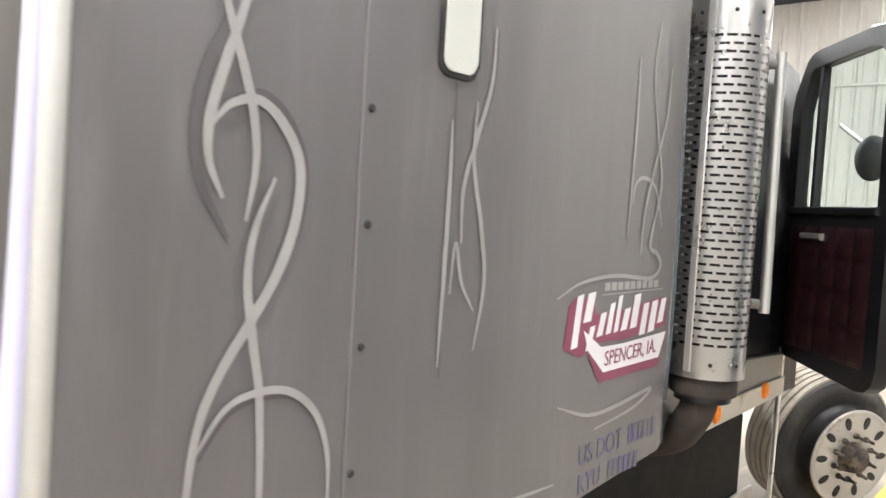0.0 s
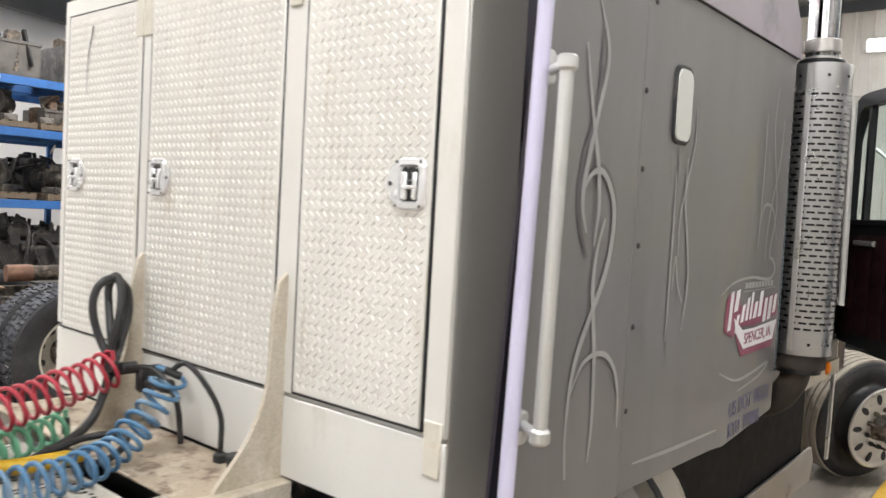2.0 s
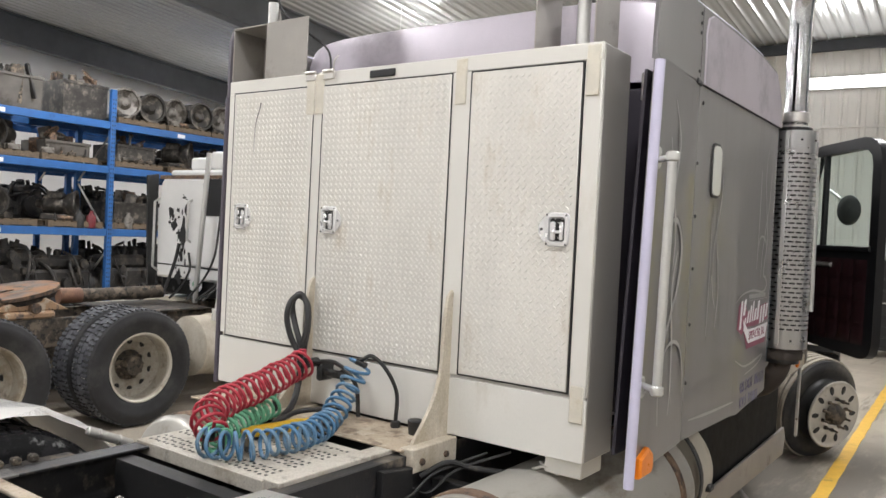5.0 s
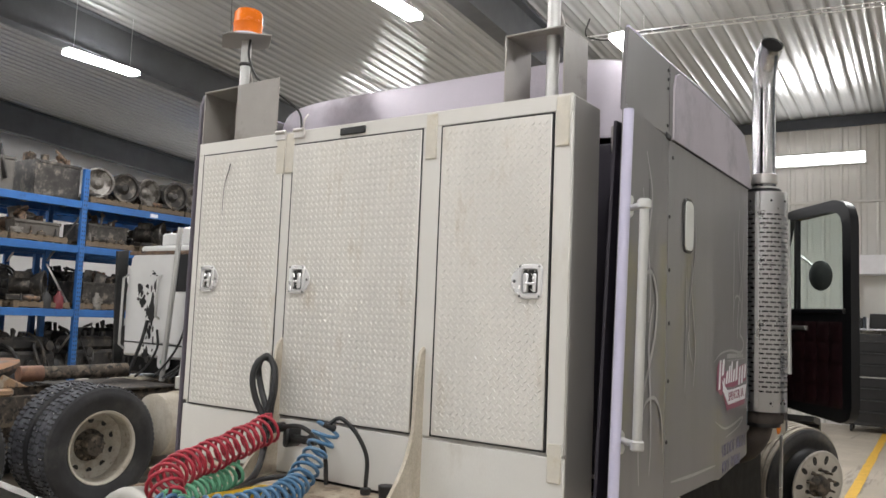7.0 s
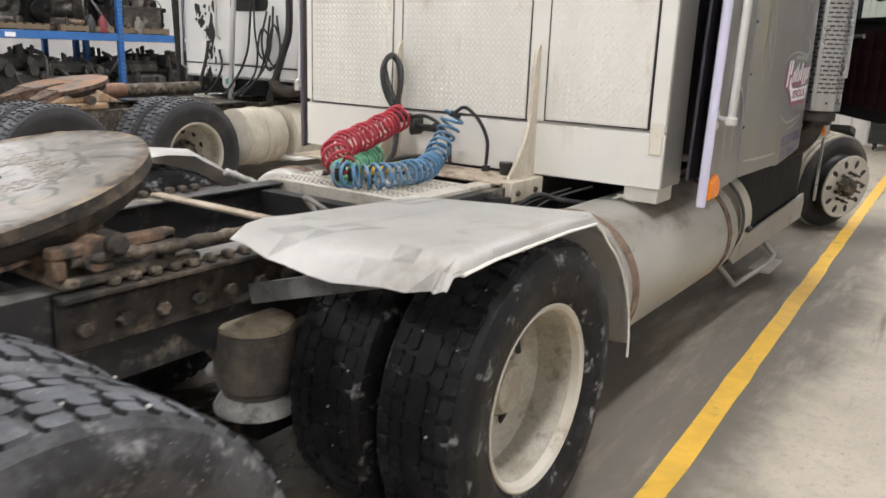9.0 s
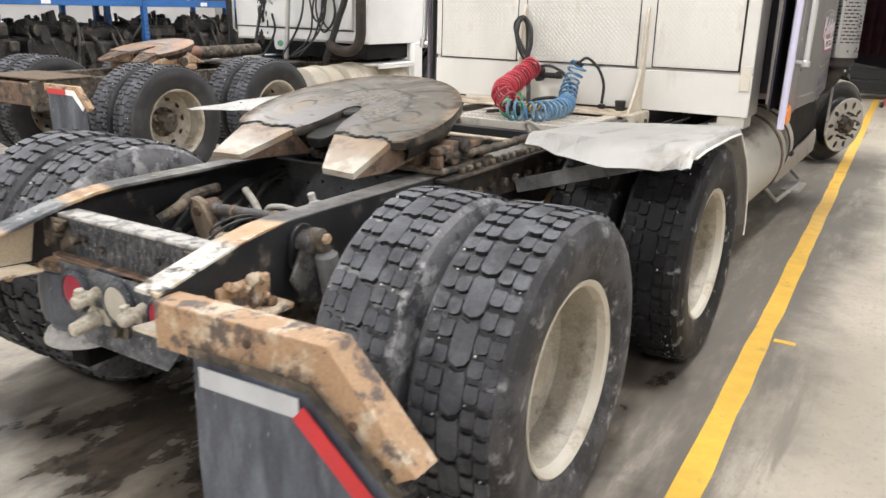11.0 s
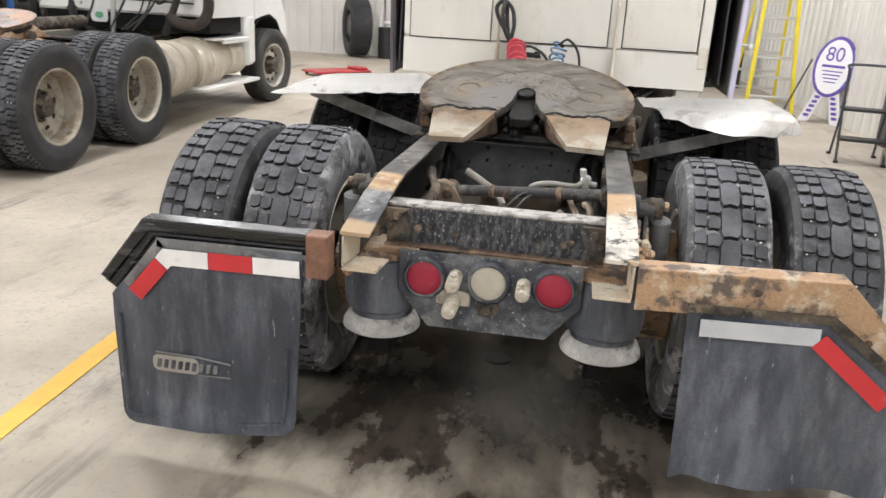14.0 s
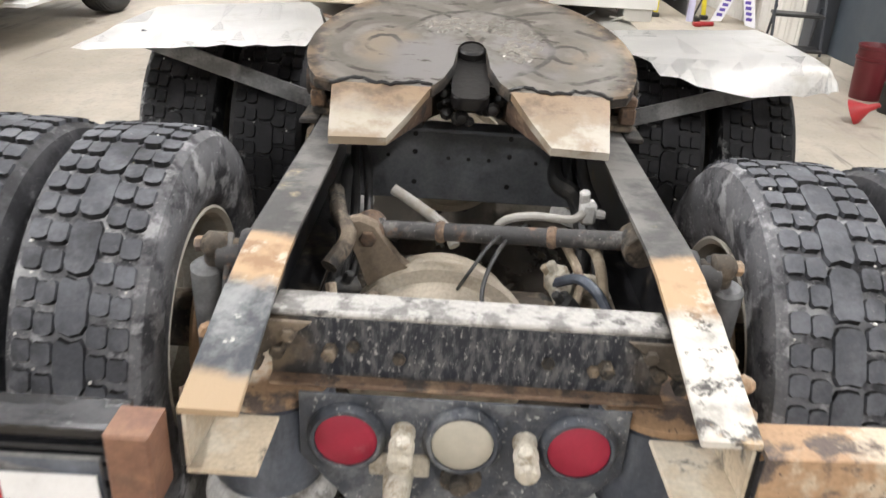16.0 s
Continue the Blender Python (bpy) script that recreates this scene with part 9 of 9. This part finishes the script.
def put_pallet(m):
    th = thing("pallet", "rough wooden pallet on the rack", "pallet", m, "pallets on the racks")
    for i in range(7):
        shared("board", BOARD, th, Matrix.Translation((0, -0.45 + i * 0.15, 0.11)))
    for x in (-0.45, 0.0, 0.45):
        shared("bearer", BEARER, th, Matrix.Translation((x, 0, 0.06)))
    for y in (-0.45, 0.0, 0.45):
        shared("board", BOARD, th, Matrix.Translation((0, y, 0.01)))
RX0, BAY = -11.0, 3.45
UY = [8.85 + BAY * k for k in (-2, -1, 0, 1, 2)]
LV = (1.6, 2.73, 3.53)
for row, xo in ((0, 0.0), (1, -1.45)):
    rack = thing("pallet_rack", "blue steel pallet rack loaded with truck parts" if row == 0 else "second blue pallet rack behind the loaded one", "rack", pose(RX0 + 0.3 + xo, 0, LOW, 0, 0, 1.6), "pallet racks")
    for y in UY:
        for x in (-0.04, -1.1):
            bm = B()
            box(bm, (x - 0.045, y - 0.05, 0), (x + 0.045, y + 0.05, 4.17), 0.006)
            up = part("upright", bm, RACKBLUE, rack)
            if row == 0 and x > -0.5 and y in UY[1:4]:
                bm = B()
                for i in range(50):
                    z = 0.15 + i * 0.078
                    for dy in (-0.022, 0.022):
                        box(bm, (x + 0.044, y + dy - 0.008, z), (x + 0.0475, y + dy + 0.008, z + 0.03), 0)
                part("slots", bm, DARKTRIM, up)["kind"] = "stuff"
        for k, (z0, z1) in enumerate(((0.3, 1.3), (1.5, 2.5), (2.5, 3.4))):
            bm = B()
            a, b = ((-0.04, z0), (-1.1, z1)) if k % 2 else ((-1.1, z0), (-0.04, z1))
            tube(bm, [(a[0], y, a[1]), (b[0], y, b[1])], 0.02, 6)
            part("diagonal", bm, ALU, rack, "grey diagonal brace")
    for y0, y1 in zip(UY, UY[1:]):
        for z in LV:
            for x in (-0.04, -1.1):
                bm = B()
                box(bm, (x - 0.03, y0 + 0.05, z - 0.075), (x + 0.03, y1 - 0.05, z + 0.06), 0.008)
                part("beam", bm, RACKBLUE, rack)
            bm = B()
            for i in range(9):
                yy = y0 + 0.15 + i * (y1 - y0 - 0.35) / 8
                box(bm, (-1.08, yy, z + 0.03), (-0.06, yy + 0.1, z + 0.055), 0.003)
            part("deck_board", bm, RACKBLUE if row else CASTIRON, rack)["kind"] = "stuff"
            if row == 0:
                bm = B()
                box(bm, (-0.009, (y0 + y1) / 2 - 0.35, z - 0.05), (-0.006, (y0 + y1) / 2 - 0.18, z + 0.02), 0)
                part("label_card", bm, SIGNW, rack, "small white label card")
RM = pose(RX0 + 0.3, 0, LOW, 0, 0, 1.6)
rn = random.Random(77)


def parts_bin(m, w, h, material, full=True):
    """An open steel bin with loose parts in it."""
    th = thing("parts_bin", "dirty steel bin full of used truck parts", "parts bin", m, "parts bins")
    for q in ((-w, -w, w, w, 0, 0.02), (-w, -w, w, -w + 0.02, 0.02, h), (-w, w - 0.02, w, w, 0.02, h), (-w, -w + 0.02, -w + 0.02, w - 0.02, 0.02, h), (w - 0.02, -w + 0.02, w, w - 0.02, 0.02, h),
              (w, -w - 0.015, w + 0.02, w + 0.015, h - 0.05, h)):
        bm = B()
        box(bm, (q[0], q[1], q[4]), (q[2], q[3], q[5]), 0.004)
        part("panel", bm, material, th)
    for q in range(14 if full else 4):
        bm = B()
        c_ = (rn.uniform(-0.75, 0.75) * w, rn.uniform(-0.75, 0.75) * w)
        t_ = Vector((c_[0] + rn.uniform(-0.08, 0.08), c_[1] + rn.uniform(-0.08, 0.08), h + rn.uniform(-0.06, 0.19)))
        r_ = rn.uniform(0.02, 0.075)
        if q % 3 == 0:
            box(bm, (-r_ * 1.5, -r_, -h), (r_ * 1.5, r_, r_), 0.01, Matrix.Translation(t_) @ pose(0, 0, 0, rn.uniform(-14, 14), rn.uniform(-14, 14), rn.uniform(0, 90)))
        else:
            cyl(bm, (c_[0], c_[1], 0.02), t_, r_, n=10)
            if q % 3 == 1:
                lathe(bm, [(0, 0), (r_ * 1.9, 0), (r_ * 1.9, 0.03), (0, 0.035)], Matrix.Translation(t_) @ pose(0, 0, 0, rn.uniform(-40, 40), rn.uniform(-40, 40)), 14)
        part("loose_part", bm, rn.choice((CASTIRON, GREASE, CASTALU, RUST, ENGINEM)), th)


def put_gearbox(m, k):
    g = new("gearbox", GB[k])
    g.matrix_world = m
    tagged(g, "greasy used gearbox with an open bell housing", "gearbox", "stored gearboxes")


for bay, y0 in enumerate(UY[:-1]):
    for lvl, z in enumerate((0.0,) + LV):
        zz = z + (0.056 if z else 0)
        for i in range(3):
            yy = y0 + 0.6 + i * 1.08 + rn.uniform(-0.08, 0.08)
            m = RM @ pose(-0.55 + rn.uniform(-0.06, 0.06), yy, zz)
            pick = rn.random()
            if lvl in (1, 2) and pick > 0.8:
                continue
            if lvl and not (lvl == 3 and bay == 1):
                put_pallet(m)
                m = m @ pose(0, 0, 0.121)
            if lvl == 0:
                e = new("engine", rn.choice(ENG))
                e.matrix_world = m @ pose(0, 0, 0, 0, 0, rn.choice((0, 90, 180))) @ Matrix.Diagonal((0.95, 0.95, rn.uniform(1.2, 1.36), 1))
                tagged(e, "oily black diesel engine stored under the rack", "engine", "stored engines")
            elif lvl == 3 and bay == 1 and i == 0:
                e = new("engine", ENG[1])
                e.matrix_world = m @ pose(0.0, 0.1, 0, 0, 0, 80) @ Matrix.Diagonal((0.75, 0.75, 0.62, 1))
                tagged(e, "oily black engine on the upper rack shelf", "engine", "stored engines")
            elif lvl == 3 and bay == 1:
                parts_bin(m @ pose(0.05, 0.15, 0, 0, 0, rn.uniform(-6, 6)), 0.42, 0.56 if i != 2 else 0.62, (BINM, BINM, CASTIRON)[i])
            elif lvl == 3:
                for q in range(2):
                    put_gearbox(m @ pose(0.2 + rn.uniform(-0.1, 0.1), -0.28 + 0.56 * q, 0, 0, 0, rn.uniform(-20, 10)) @ Matrix.Diagonal((1, 0.92, 0.92, 1)), (0, 1, 2, 1, 0, 1)[(2 * i + q) % 6])
            elif pick < 0.4:
                put_gearbox(m @ pose(0.1, 0, 0, 0, 0, rn.uniform(-60, 60)) @ Matrix.Diagonal((0.9, 0.9, 0.9, 1)), 1)
            else:
                parts_bin(m, 0.4, rn.uniform(0.18, 0.4), rn.choice((CASTIRON, BINM, CASTIRON)))
# the rack behind is packed with dark engines and castings
r6 = random.Random(61)
for y0 in UY[:-1]:
    for z, sz in ((0.0, 1.35), (LV[0] + 0.056, 0.85), (LV[1] + 0.056, 0.6)):
        for i in range(3):
            if z and r6.random() < (0.25 if z < 2 else 0.6):
                continue
            e = new("engine", r6.choice(ENG))
            e.matrix_world = RM @ pose(-2.0, y0 + 0.62 + i * 1.1 + r6.uniform(-0.06, 0.06), z, 0, 0, r6.choice((0, 90, 180))) @ Matrix.Diagonal((0.9, 0.9, sz * r6.uniform(0.85, 1.0), 1))
            tagged(e, "dark greasy engine stored on the rear rack", "engine", "stored engines")
# small used parts along the front edge of the pallets
def small_part(kind, seed):
    q = random.Random(seed)
    bm = B()
    r_ = q.uniform(0.025, 0.048)
    if kind == 0:
        cyl(bm, (0, -q.uniform(0.06, 0.16), r_), (0, q.uniform(0.06, 0.16), r_), r_, n=14)
        lathe(bm, [(0, 0), (r_, 0), (r_, 0.02), (0, 0.02)], Matrix.Translation((0, 0.1, r_)) @ pose(0, 0, 0, 90), 14)
    elif kind == 1:
        lathe(bm, [(0.02, 0), (r_ * 1.1, 0), (r_ * 1.1, 0.02), (r_ * 0.6, 0.03), (r_ * 0.5, 0.12), (0.015, 0.13)], pose(0, 0, 0), 16)
    else:
        box(bm, (-r_, -r_ * 2.2, 0), (r_, r_ * 2.2, r_ * 2), 0.008)
        cyl(bm, (0, 0, r_ * 2), (0, 0, r_ * 3), r_ * 0.6, n=10)
    return finish(bm, "used_part", (CASTIRON, RUST, CASTALU, GREASE, ENGINEM)[seed % 5])


SMALL = [small_part(k % 3, k) for k in range(10)]
r5 = random.Random(123)
for pl in [o for o in bpy.data.objects if o.name.split(".")[0] == "pallet"]:
    for q in range(r5.randint(2, 4)):
        sp_ = new("used_part", r5.choice(SMALL))
        sp_.matrix_world = pl.matrix_basis @ pose(0.44, -0.42 + 0.22 * q + r5.uniform(0, 0.08), 0.121, 0, 0, r5.uniform(-25, 25))
        tagged(sp_, "small used truck part on a pallet edge", "truck part", "small used parts")
# jugs on a shelf
for i, (yy, mt, lb) in enumerate(((8.3, CABLE, "black oil jug on the rack shelf"), (8.52, BUCKET, "dark red oil jug on the rack shelf"), (8.95 + 0.3, CASTALU, "grey plastic jug on the rack shelf"))):
    bm = B()
    lathe(bm, [(0, 0), (0.075, 0), (0.08, 0.02), (0.08, 0.2), (0.03, 0.27), (0.03, 0.31), (0, 0.31)], Matrix.Diagonal((0.7, 1.1, 1, 1)), 18)
    lone("oil_jug", bm, mt, lb, "jug", RM @ pose(-0.05, yy, LV[0] + 0.06), "oil jugs")

# ---- right-hand side of the workshop ----
# step ladder
lad = thing("step_ladder", "yellow fibreglass step ladder with aluminium steps standing open", "ladder", pose(0, 0, 0))
top = Vector((2.95, 10.8, 2.7))
for sx in (-1, 1):
    bm = B()
    a, b = Vector((2.92 + 0.33 * sx, 10.18, 0.0)), Vector((2.92 + 0.17 * sx, 10.75, 2.7))
    tube(bm, [a, b], 0.036, 4)
    part("front_rail", bm, YELLOWFG, lad, "yellow front rail")
    bm = B()
    a2, b2 = Vector((2.92 + 0.35 * sx, 11.6, 0.0)), Vector((2.92 + 0.18 * sx, 10.85, 2.65))
    tube(bm, [a2, b2], 0.03, 4)
    part("rear_rail", bm, YELLOWFG, lad, "yellow rear rail")
    for f in (a, a2):
        bm = B()
        box(bm, (f.x - 0.05, f.y - 0.05, 0.0), (f.x + 0.05, f.y + 0.05, 0.06), 0.01)
        part("foot", bm, CABLE, lad, "black rubber foot")
for i in range(9):
    z = 0.3 + i * 0.28
    t = z / 2.7
    y = 10.18 + 0.57 * t
    hw = 0.33 - 0.16 * t
    bm = B()
    box(bm, (2.92 - hw, y - 0.02, z - 0.035), (2.92 + hw, y + 0.09, z), 0.006)
    part("step", bm, LADALU, lad, "ribbed aluminium step")
    if i < 7:
        y2 = 11.6 - 0.75 * (z / 2.65)
        hw2 = 0.35 - 0.17 * t
        bm = B()
        box(bm, (2.92 - hw2, y2 - 0.015, z - 0.02), (2.92 + hw2, y2 + 0.015, z + 0.02), 0.004)
        part("rear_rung", bm, LADALU, lad)
bm = B()
box(bm, (2.7, 10.7, 2.68), (3.14, 10.95, 2.74), 0.01)
part("top_cap", bm, CABLE, lad)
# folding stool
st = thing("folding_step_stool", "dark grey folding step stool with a tall handle", "step stool", pose(3.2, 6.95, 0, 0, 0, -8))
for sx in (-1, 1):
    bm = B()
    tube(bm, [(0.23 * sx, -0.25, 0.0), (0.23 * sx, -0.02, 0.55), (0.22 * sx, 0.12, 0.95)], 0.014, 8)
    part("front_leg", bm, DARKSTEEL, st)
    bm = B()
    tube(bm, [(0.22 * sx, 0.32, 0.0), (0.21 * sx, 0.05, 0.62)], 0.013, 8)
    part("rear_leg", bm, DARKSTEEL, st)
    for yy in (-0.25, 0.32):
        bm = B()
        box(bm, (0.23 * sx - 0.025, yy - 0.025, 0), (0.23 * sx + 0.025, yy + 0.025, 0.03), 0.008)
        part("foot", bm, CABLE, st)
bm = B()
tube(bm, smooth_path([(-0.22, 0.12, 0.95), (-0.2, 0.14, 1.0), (0.2, 0.14, 1.0), (0.22, 0.12, 0.95)], 5), 0.014, 8)
part("handle", bm, DARKSTEEL, st, "grey tubular handle")
for z, y in ((0.25, -0.2), (0.55, -0.05)):
    bm = B()
    box(bm, (-0.23, y - 0.02, z - 0.02), (0.23, y + 0.22, z + 0.01), 0.008)
    part("tread", bm, CABLE, st, "black rubber step tread")
# rosette sign
sg = thing("rosette_sign", "white and purple oval sign on ribbon legs leaning on the wall", "sign", pose(3.55, 9.85, 0, 0, 0, -46) @ pose(0, 0, 0, -9))
bm = B()
prism(bm, [(0.3 * math.cos(2 * math.pi * k / 40), 0.8 + 0.42 * math.sin(2 * math.pi * k / 40)) for k in range(40)], at_xz(0), 0.02, 0.003)
part("board", bm, SIGNP, sg, "purple oval board")
bm = B()
prism(bm, [(0.255 * math.cos(2 * math.pi * k / 40), 0.8 + 0.375 * math.sin(2 * math.pi * k / 40)) for k in range(40)], at_xz(-0.021), 0.003, 0)
part("face", bm, SIGNW, sg, "white oval face")
lettering("sign_number", "80", 0.28, at_xz(-0.026) @ Matrix.Translation((-0.155, 0.88, 0)), SIGNP, sg, "purple number eighty")
for k, z in enumerate((0.79, 0.73, 0.68, 0.63, 0.58)):
    bm = B()
    hw = 0.17 - 0.02 * k
    box(bm, (-hw, -0.027, z), (hw, -0.024, z + (0.035 if k == 0 else 0.016)), 0)
    part("text_bar", bm, SIGNP, sg, "purple bar in place of small writing")
for sx in (-1, 1):
    bm = B()
    prism(bm, [(0.03 * sx, 0.43), (0.18 * sx, 0.45), (0.33 * sx, 0.0), (0.17 * sx, 0.02)], at_xz(0.002), 0.012, 0.002)
    part("ribbon", bm, SIGNW, sg, "white ribbon leg with print")
    for k in range(5):
        bm = B()
        t = 0.12 + 0.16 * k
        cx, cz = (0.1 + 0.15 * t) * sx, 0.42 * (1 - t)
        box(bm, (cx - 0.04, -0.016, cz - 0.02), (cx + 0.04, -0.0125, cz + 0.02), 0)
        part("ribbon_bar", bm, SIGNP, sg)
# broom leaning on the wall
bm = B()
tube(bm, [(3.05, 9.95, 0.07), (3.41, 10.24, 0.87)], 0.012, 8)
box(bm, (3.01, 9.75, 0.0), (3.09, 10.15, 0.08), 0.01)
lone("floor_squeegee", bm, CABLE, "dark floor squeegee leaning on the ribbed wall", "squeegee")
bm = B()
tube(bm, [(3.0, 9.55, 0.03), (3.22, 9.62, 0.03)], 0.03, 8)
box(bm, (2.95, 9.5, 0), (3.05, 9.6, 0.05), 0.01)
lone("red_hand_tool", bm, REDPAINT, "small red hand tool on the floor", "hand tool")
# barrels, bins and trolley jacks by the front wall
for bx, by, r, h, mt, lb in ((2.45, 14.4, 0.29, 0.95, CABLE, "black steel drum by the wall"), (2.95, 14.6, 0.29, 0.9, CABLE, "black steel drum by the wall"), (2.05, 14.3, 0.2, 0.55, GREASE, "short brown drum by the wall")):
    bm = B()
    lathe(bm, [(0, 0), (r, 0), (r + 0.008, 0.02), (r, 0.04), (r, h * 0.33), (r + 0.01, h * 0.35), (r, h * 0.37), (r, h * 0.66), (r + 0.01, h * 0.68), (r, h * 0.7), (r, h - 0.03), (r + 0.008, h - 0.015), (r, h), (r - 0.02, h), (r - 0.025, h - 0.02), (0, h - 0.02)], Matrix.Translation((bx, by, 0)), 28)
    lone("drum", bm, mt, lb, "drum", group="drums by the wall")
bm = B()
lathe(bm, [(0, 0.93), (0.08, 0.93), (0.08, 1.12), (0.05, 1.15), (0, 1.16)], Matrix.Translation((2.9, 14.5, -0.03)), 16)
lone("jug", bm, SIGNW, "white jug with a green lid on the drum", "jug")
bm = B()
lathe(bm, [(0.055, 1.12), (0.058, 1.16), (0.0, 1.17)], Matrix.Translation((2.9, 14.5, -0.01)), 14)
part("lid", bm, GREENHOSE, bpy.data.objects["jug"], "green lid")


def trolley_jack(m, label):
    th = thing("trolley_jack", label, "jack", m, "trolley jacks")
    bm = B()
    for s in (-1, 1):
        prism(bm, [(-0.4, 0.05), (0.35, 0.05), (0.4, 0.12), (0.2, 0.2), (-0.35, 0.16)], at_yz(0.14 * s - 0.006), 0.012, 0.002)
    box(bm, (-0.14, -0.35, 0.08), (0.14, 0.1, 0.16), 0.02)
    part("body", bm, REDPAINT, th)
    bm = B()
    box(bm, (-0.06, -0.1, 0.14), (0.06, 0.36, 0.2), 0.015)
    cyl(bm, (0, 0.32, 0.18), (0, 0.32, 0.24), 0.06, n=16)
    part("lift_arm", bm, REDPAINT, th)
    for y in (-0.36, 0.34):
        for x in (-0.17, 0.17):
            bm = B()
            cyl(bm, (x - 0.025, y, 0.05), (x + 0.025, y, 0.05), 0.05, n=16)
            part("caster", bm, CABLE, th)
    return th


trolley_jack(pose(1.9, 13.0, 0, 0, 0, 70), "red trolley jack on the concrete floor")
trolley_jack(pose(1.35, 14.6, 0, 0, 0, 20), "red trolley jack beside the wall")
bm = B()
box(bm, (-0.28, -0.6, 0.06), (0.28, 0.6, 0.1), 0.02)
box(bm, (-0.2, 0.35, 0.1), (0.2, 0.58, 0.15), 0.02)
for x in (-0.25, 0.25):
    for y in (-0.5, 0.0, 0.5):
        cyl(bm, (x - 0.015, y, 0.03), (x + 0.015, y, 0.03), 0.03, n=12)
lone("mechanic_creeper", bm, REDPAINT, "red mechanic's creeper lying on the floor", "creeper", pose(-4.4, 12.4, LOW, 0, 0, -40))
# tool chest and pails
tc = thing("tool_chest", "black tool chest on casters by the front wall", "tool chest", BUILD @ pose(1.5, 16.6, 0))
bm = B()
box(bm, (-0.6, -0.3, 0.12), (0.6, 0.3, 1.68), 0.02)
part("body", bm, CABLE, tc)
for k in range(7):
    bm = B()
    box(bm, (-0.57, -0.315, 0.18 + k * 0.2), (0.57, -0.3, 0.36 + k * 0.2), 0.006)
    dr = part("drawer", bm, DARKTRIM, tc)
    bm = B()
    box(bm, (-0.5, -0.335, 0.335 + k * 0.2), (0.5, -0.316, 0.355 + k * 0.2), 0.004)
    part("drawer_pull", bm, ALU if k == 3 else CABLE, dr, "bright metal pull" if k == 3 else "black pull")
for x in (-0.5, 0.5):
    for y in (-0.2, 0.2):
        bm = B()
        cyl(bm, (x - 0.02, y, 0.06), (x + 0.02, y, 0.06), 0.06, n=14)
        part("caster", bm, CABLE, tc)
for k, (bx, by) in enumerate(((3.55, 6.0), (3.9, 5.8), (3.75, 6.35))):
    for q in range(2 if k < 2 else 1):
        bm = B()
        z = 0.1 * q
        lathe(bm, [(0, 0.0), (0.13, 0.0), (0.15, 0.33), (0.158, 0.335), (0.158, 0.36), (0.15, 0.362), (0.146, 0.355), (0.128, 0.02), (0, 0.02)], Matrix.Translation((bx, by, z)), 24)
        lone("pail", bm, BUCKET if k != 2 else CABLE, "dark red plastic pail beside the wall" if k != 2 else "black plastic pail beside the wall", "pail", group="pails")
bm = B()
lathe(bm, [(0.11, 0.0), (0.105, 0.01), (0.03, 0.12), (0.018, 0.2), (0.012, 0.2), (0.02, 0.12), (0.1, 0.0)], pose(3.05, 5.15, 0.07, 62, 0, 60), 20)
lone("funnel", bm, REDPAINT, "red plastic funnel lying on the floor", "funnel")
bm = B()
lathe(bm, [(0, 0), (0.06, 0), (0.07, 0.15), (0.06, 0.2), (0, 0.2)], Matrix.Translation((3.45, 6.75, 0)), 16)
lone("jar", bm, WHITELENS, "pale plastic jar on the floor", "jar")
bm = B()
box(bm, (-0.16, -0.14, 0), (0.16, 0.14, 0.26), 0.015)
box(bm, (-0.06, -0.015, 0.26), (0.06, 0.015, 0.29), 0.006)
lone("black_tool_case", bm, CABLE, "small black tool case standing on the concrete floor", "tool case", pose(3.62, 5.45, 0, 0, 0, 20))
# big tyre and a blue drum against the front wall
big = new("spare_tyre", TYRECLEAN)
big.matrix_world = pose(-5.25, 16.6, 0.6, 0, 0, 28) @ Matrix.Diagonal((1.7, 1.36, 1.36, 1))
tagged(big, "large worn black tyre standing against the wall", "tyre")
bm = B()
lathe(bm, [(0, 0), (0.29, 0), (0.3, 0.3), (0.29, 0.6), (0.3, 0.88), (0.27, 0.9), (0, 0.9)], Matrix.Translation((-4.55, 16.75, LOW)) @ Matrix.Diagonal((0.7, 0.7, 0.8, 1)), 26)
lone("drum", bm, CABLE, "dark plastic drum by the front wall", "drum", group="drums by the wall")

# white open cupboard on the front wall above the tool chest
cu = thing("wall_cupboard", "white open wall cupboard with binders and a small picture", "cupboard", BUILD @ pose(1.6, 17.0, 1.75))
for lo_, hi_ in (((-0.7, -0.2, 0.0), (-0.62, 0.27, 1.35)), ((0.62, -0.2, 0.0), (0.7, 0.27, 1.35)), ((-0.62, -0.2, 1.0), (0.62, 0.27, 1.35)), ((-0.62, -0.2, 0.0), (0.62, 0.27, 0.03))):
    bm = B()
    box(bm, lo_, hi_, 0.006)
    part("panel", bm, SIGNW, cu, "white painted panel")
bm = B()
box(bm, (-0.62, 0.24, 0.03), (0.62, 0.27, 1.0), 0)
part("back", bm, BEIGE, cu)
bm = B()
box(bm, (-0.35, 0.1, 0.03), (-0.05, 0.12, 0.3), 0.004)
part("picture", bm, DARKTRIM, cu, "small dark framed picture")
for k, mt in enumerate((BLUEGREY, SIGNW, CABLE, BLUEGREY, SIGNW)):
    bm = B()
    box(bm, (-0.6 + k * 0.05, 0.0, 0.03), (-0.56 + k * 0.05, 0.2, 0.22 + 0.02 * (k % 2)), 0.003)
    part("binder", bm, mt, cu)
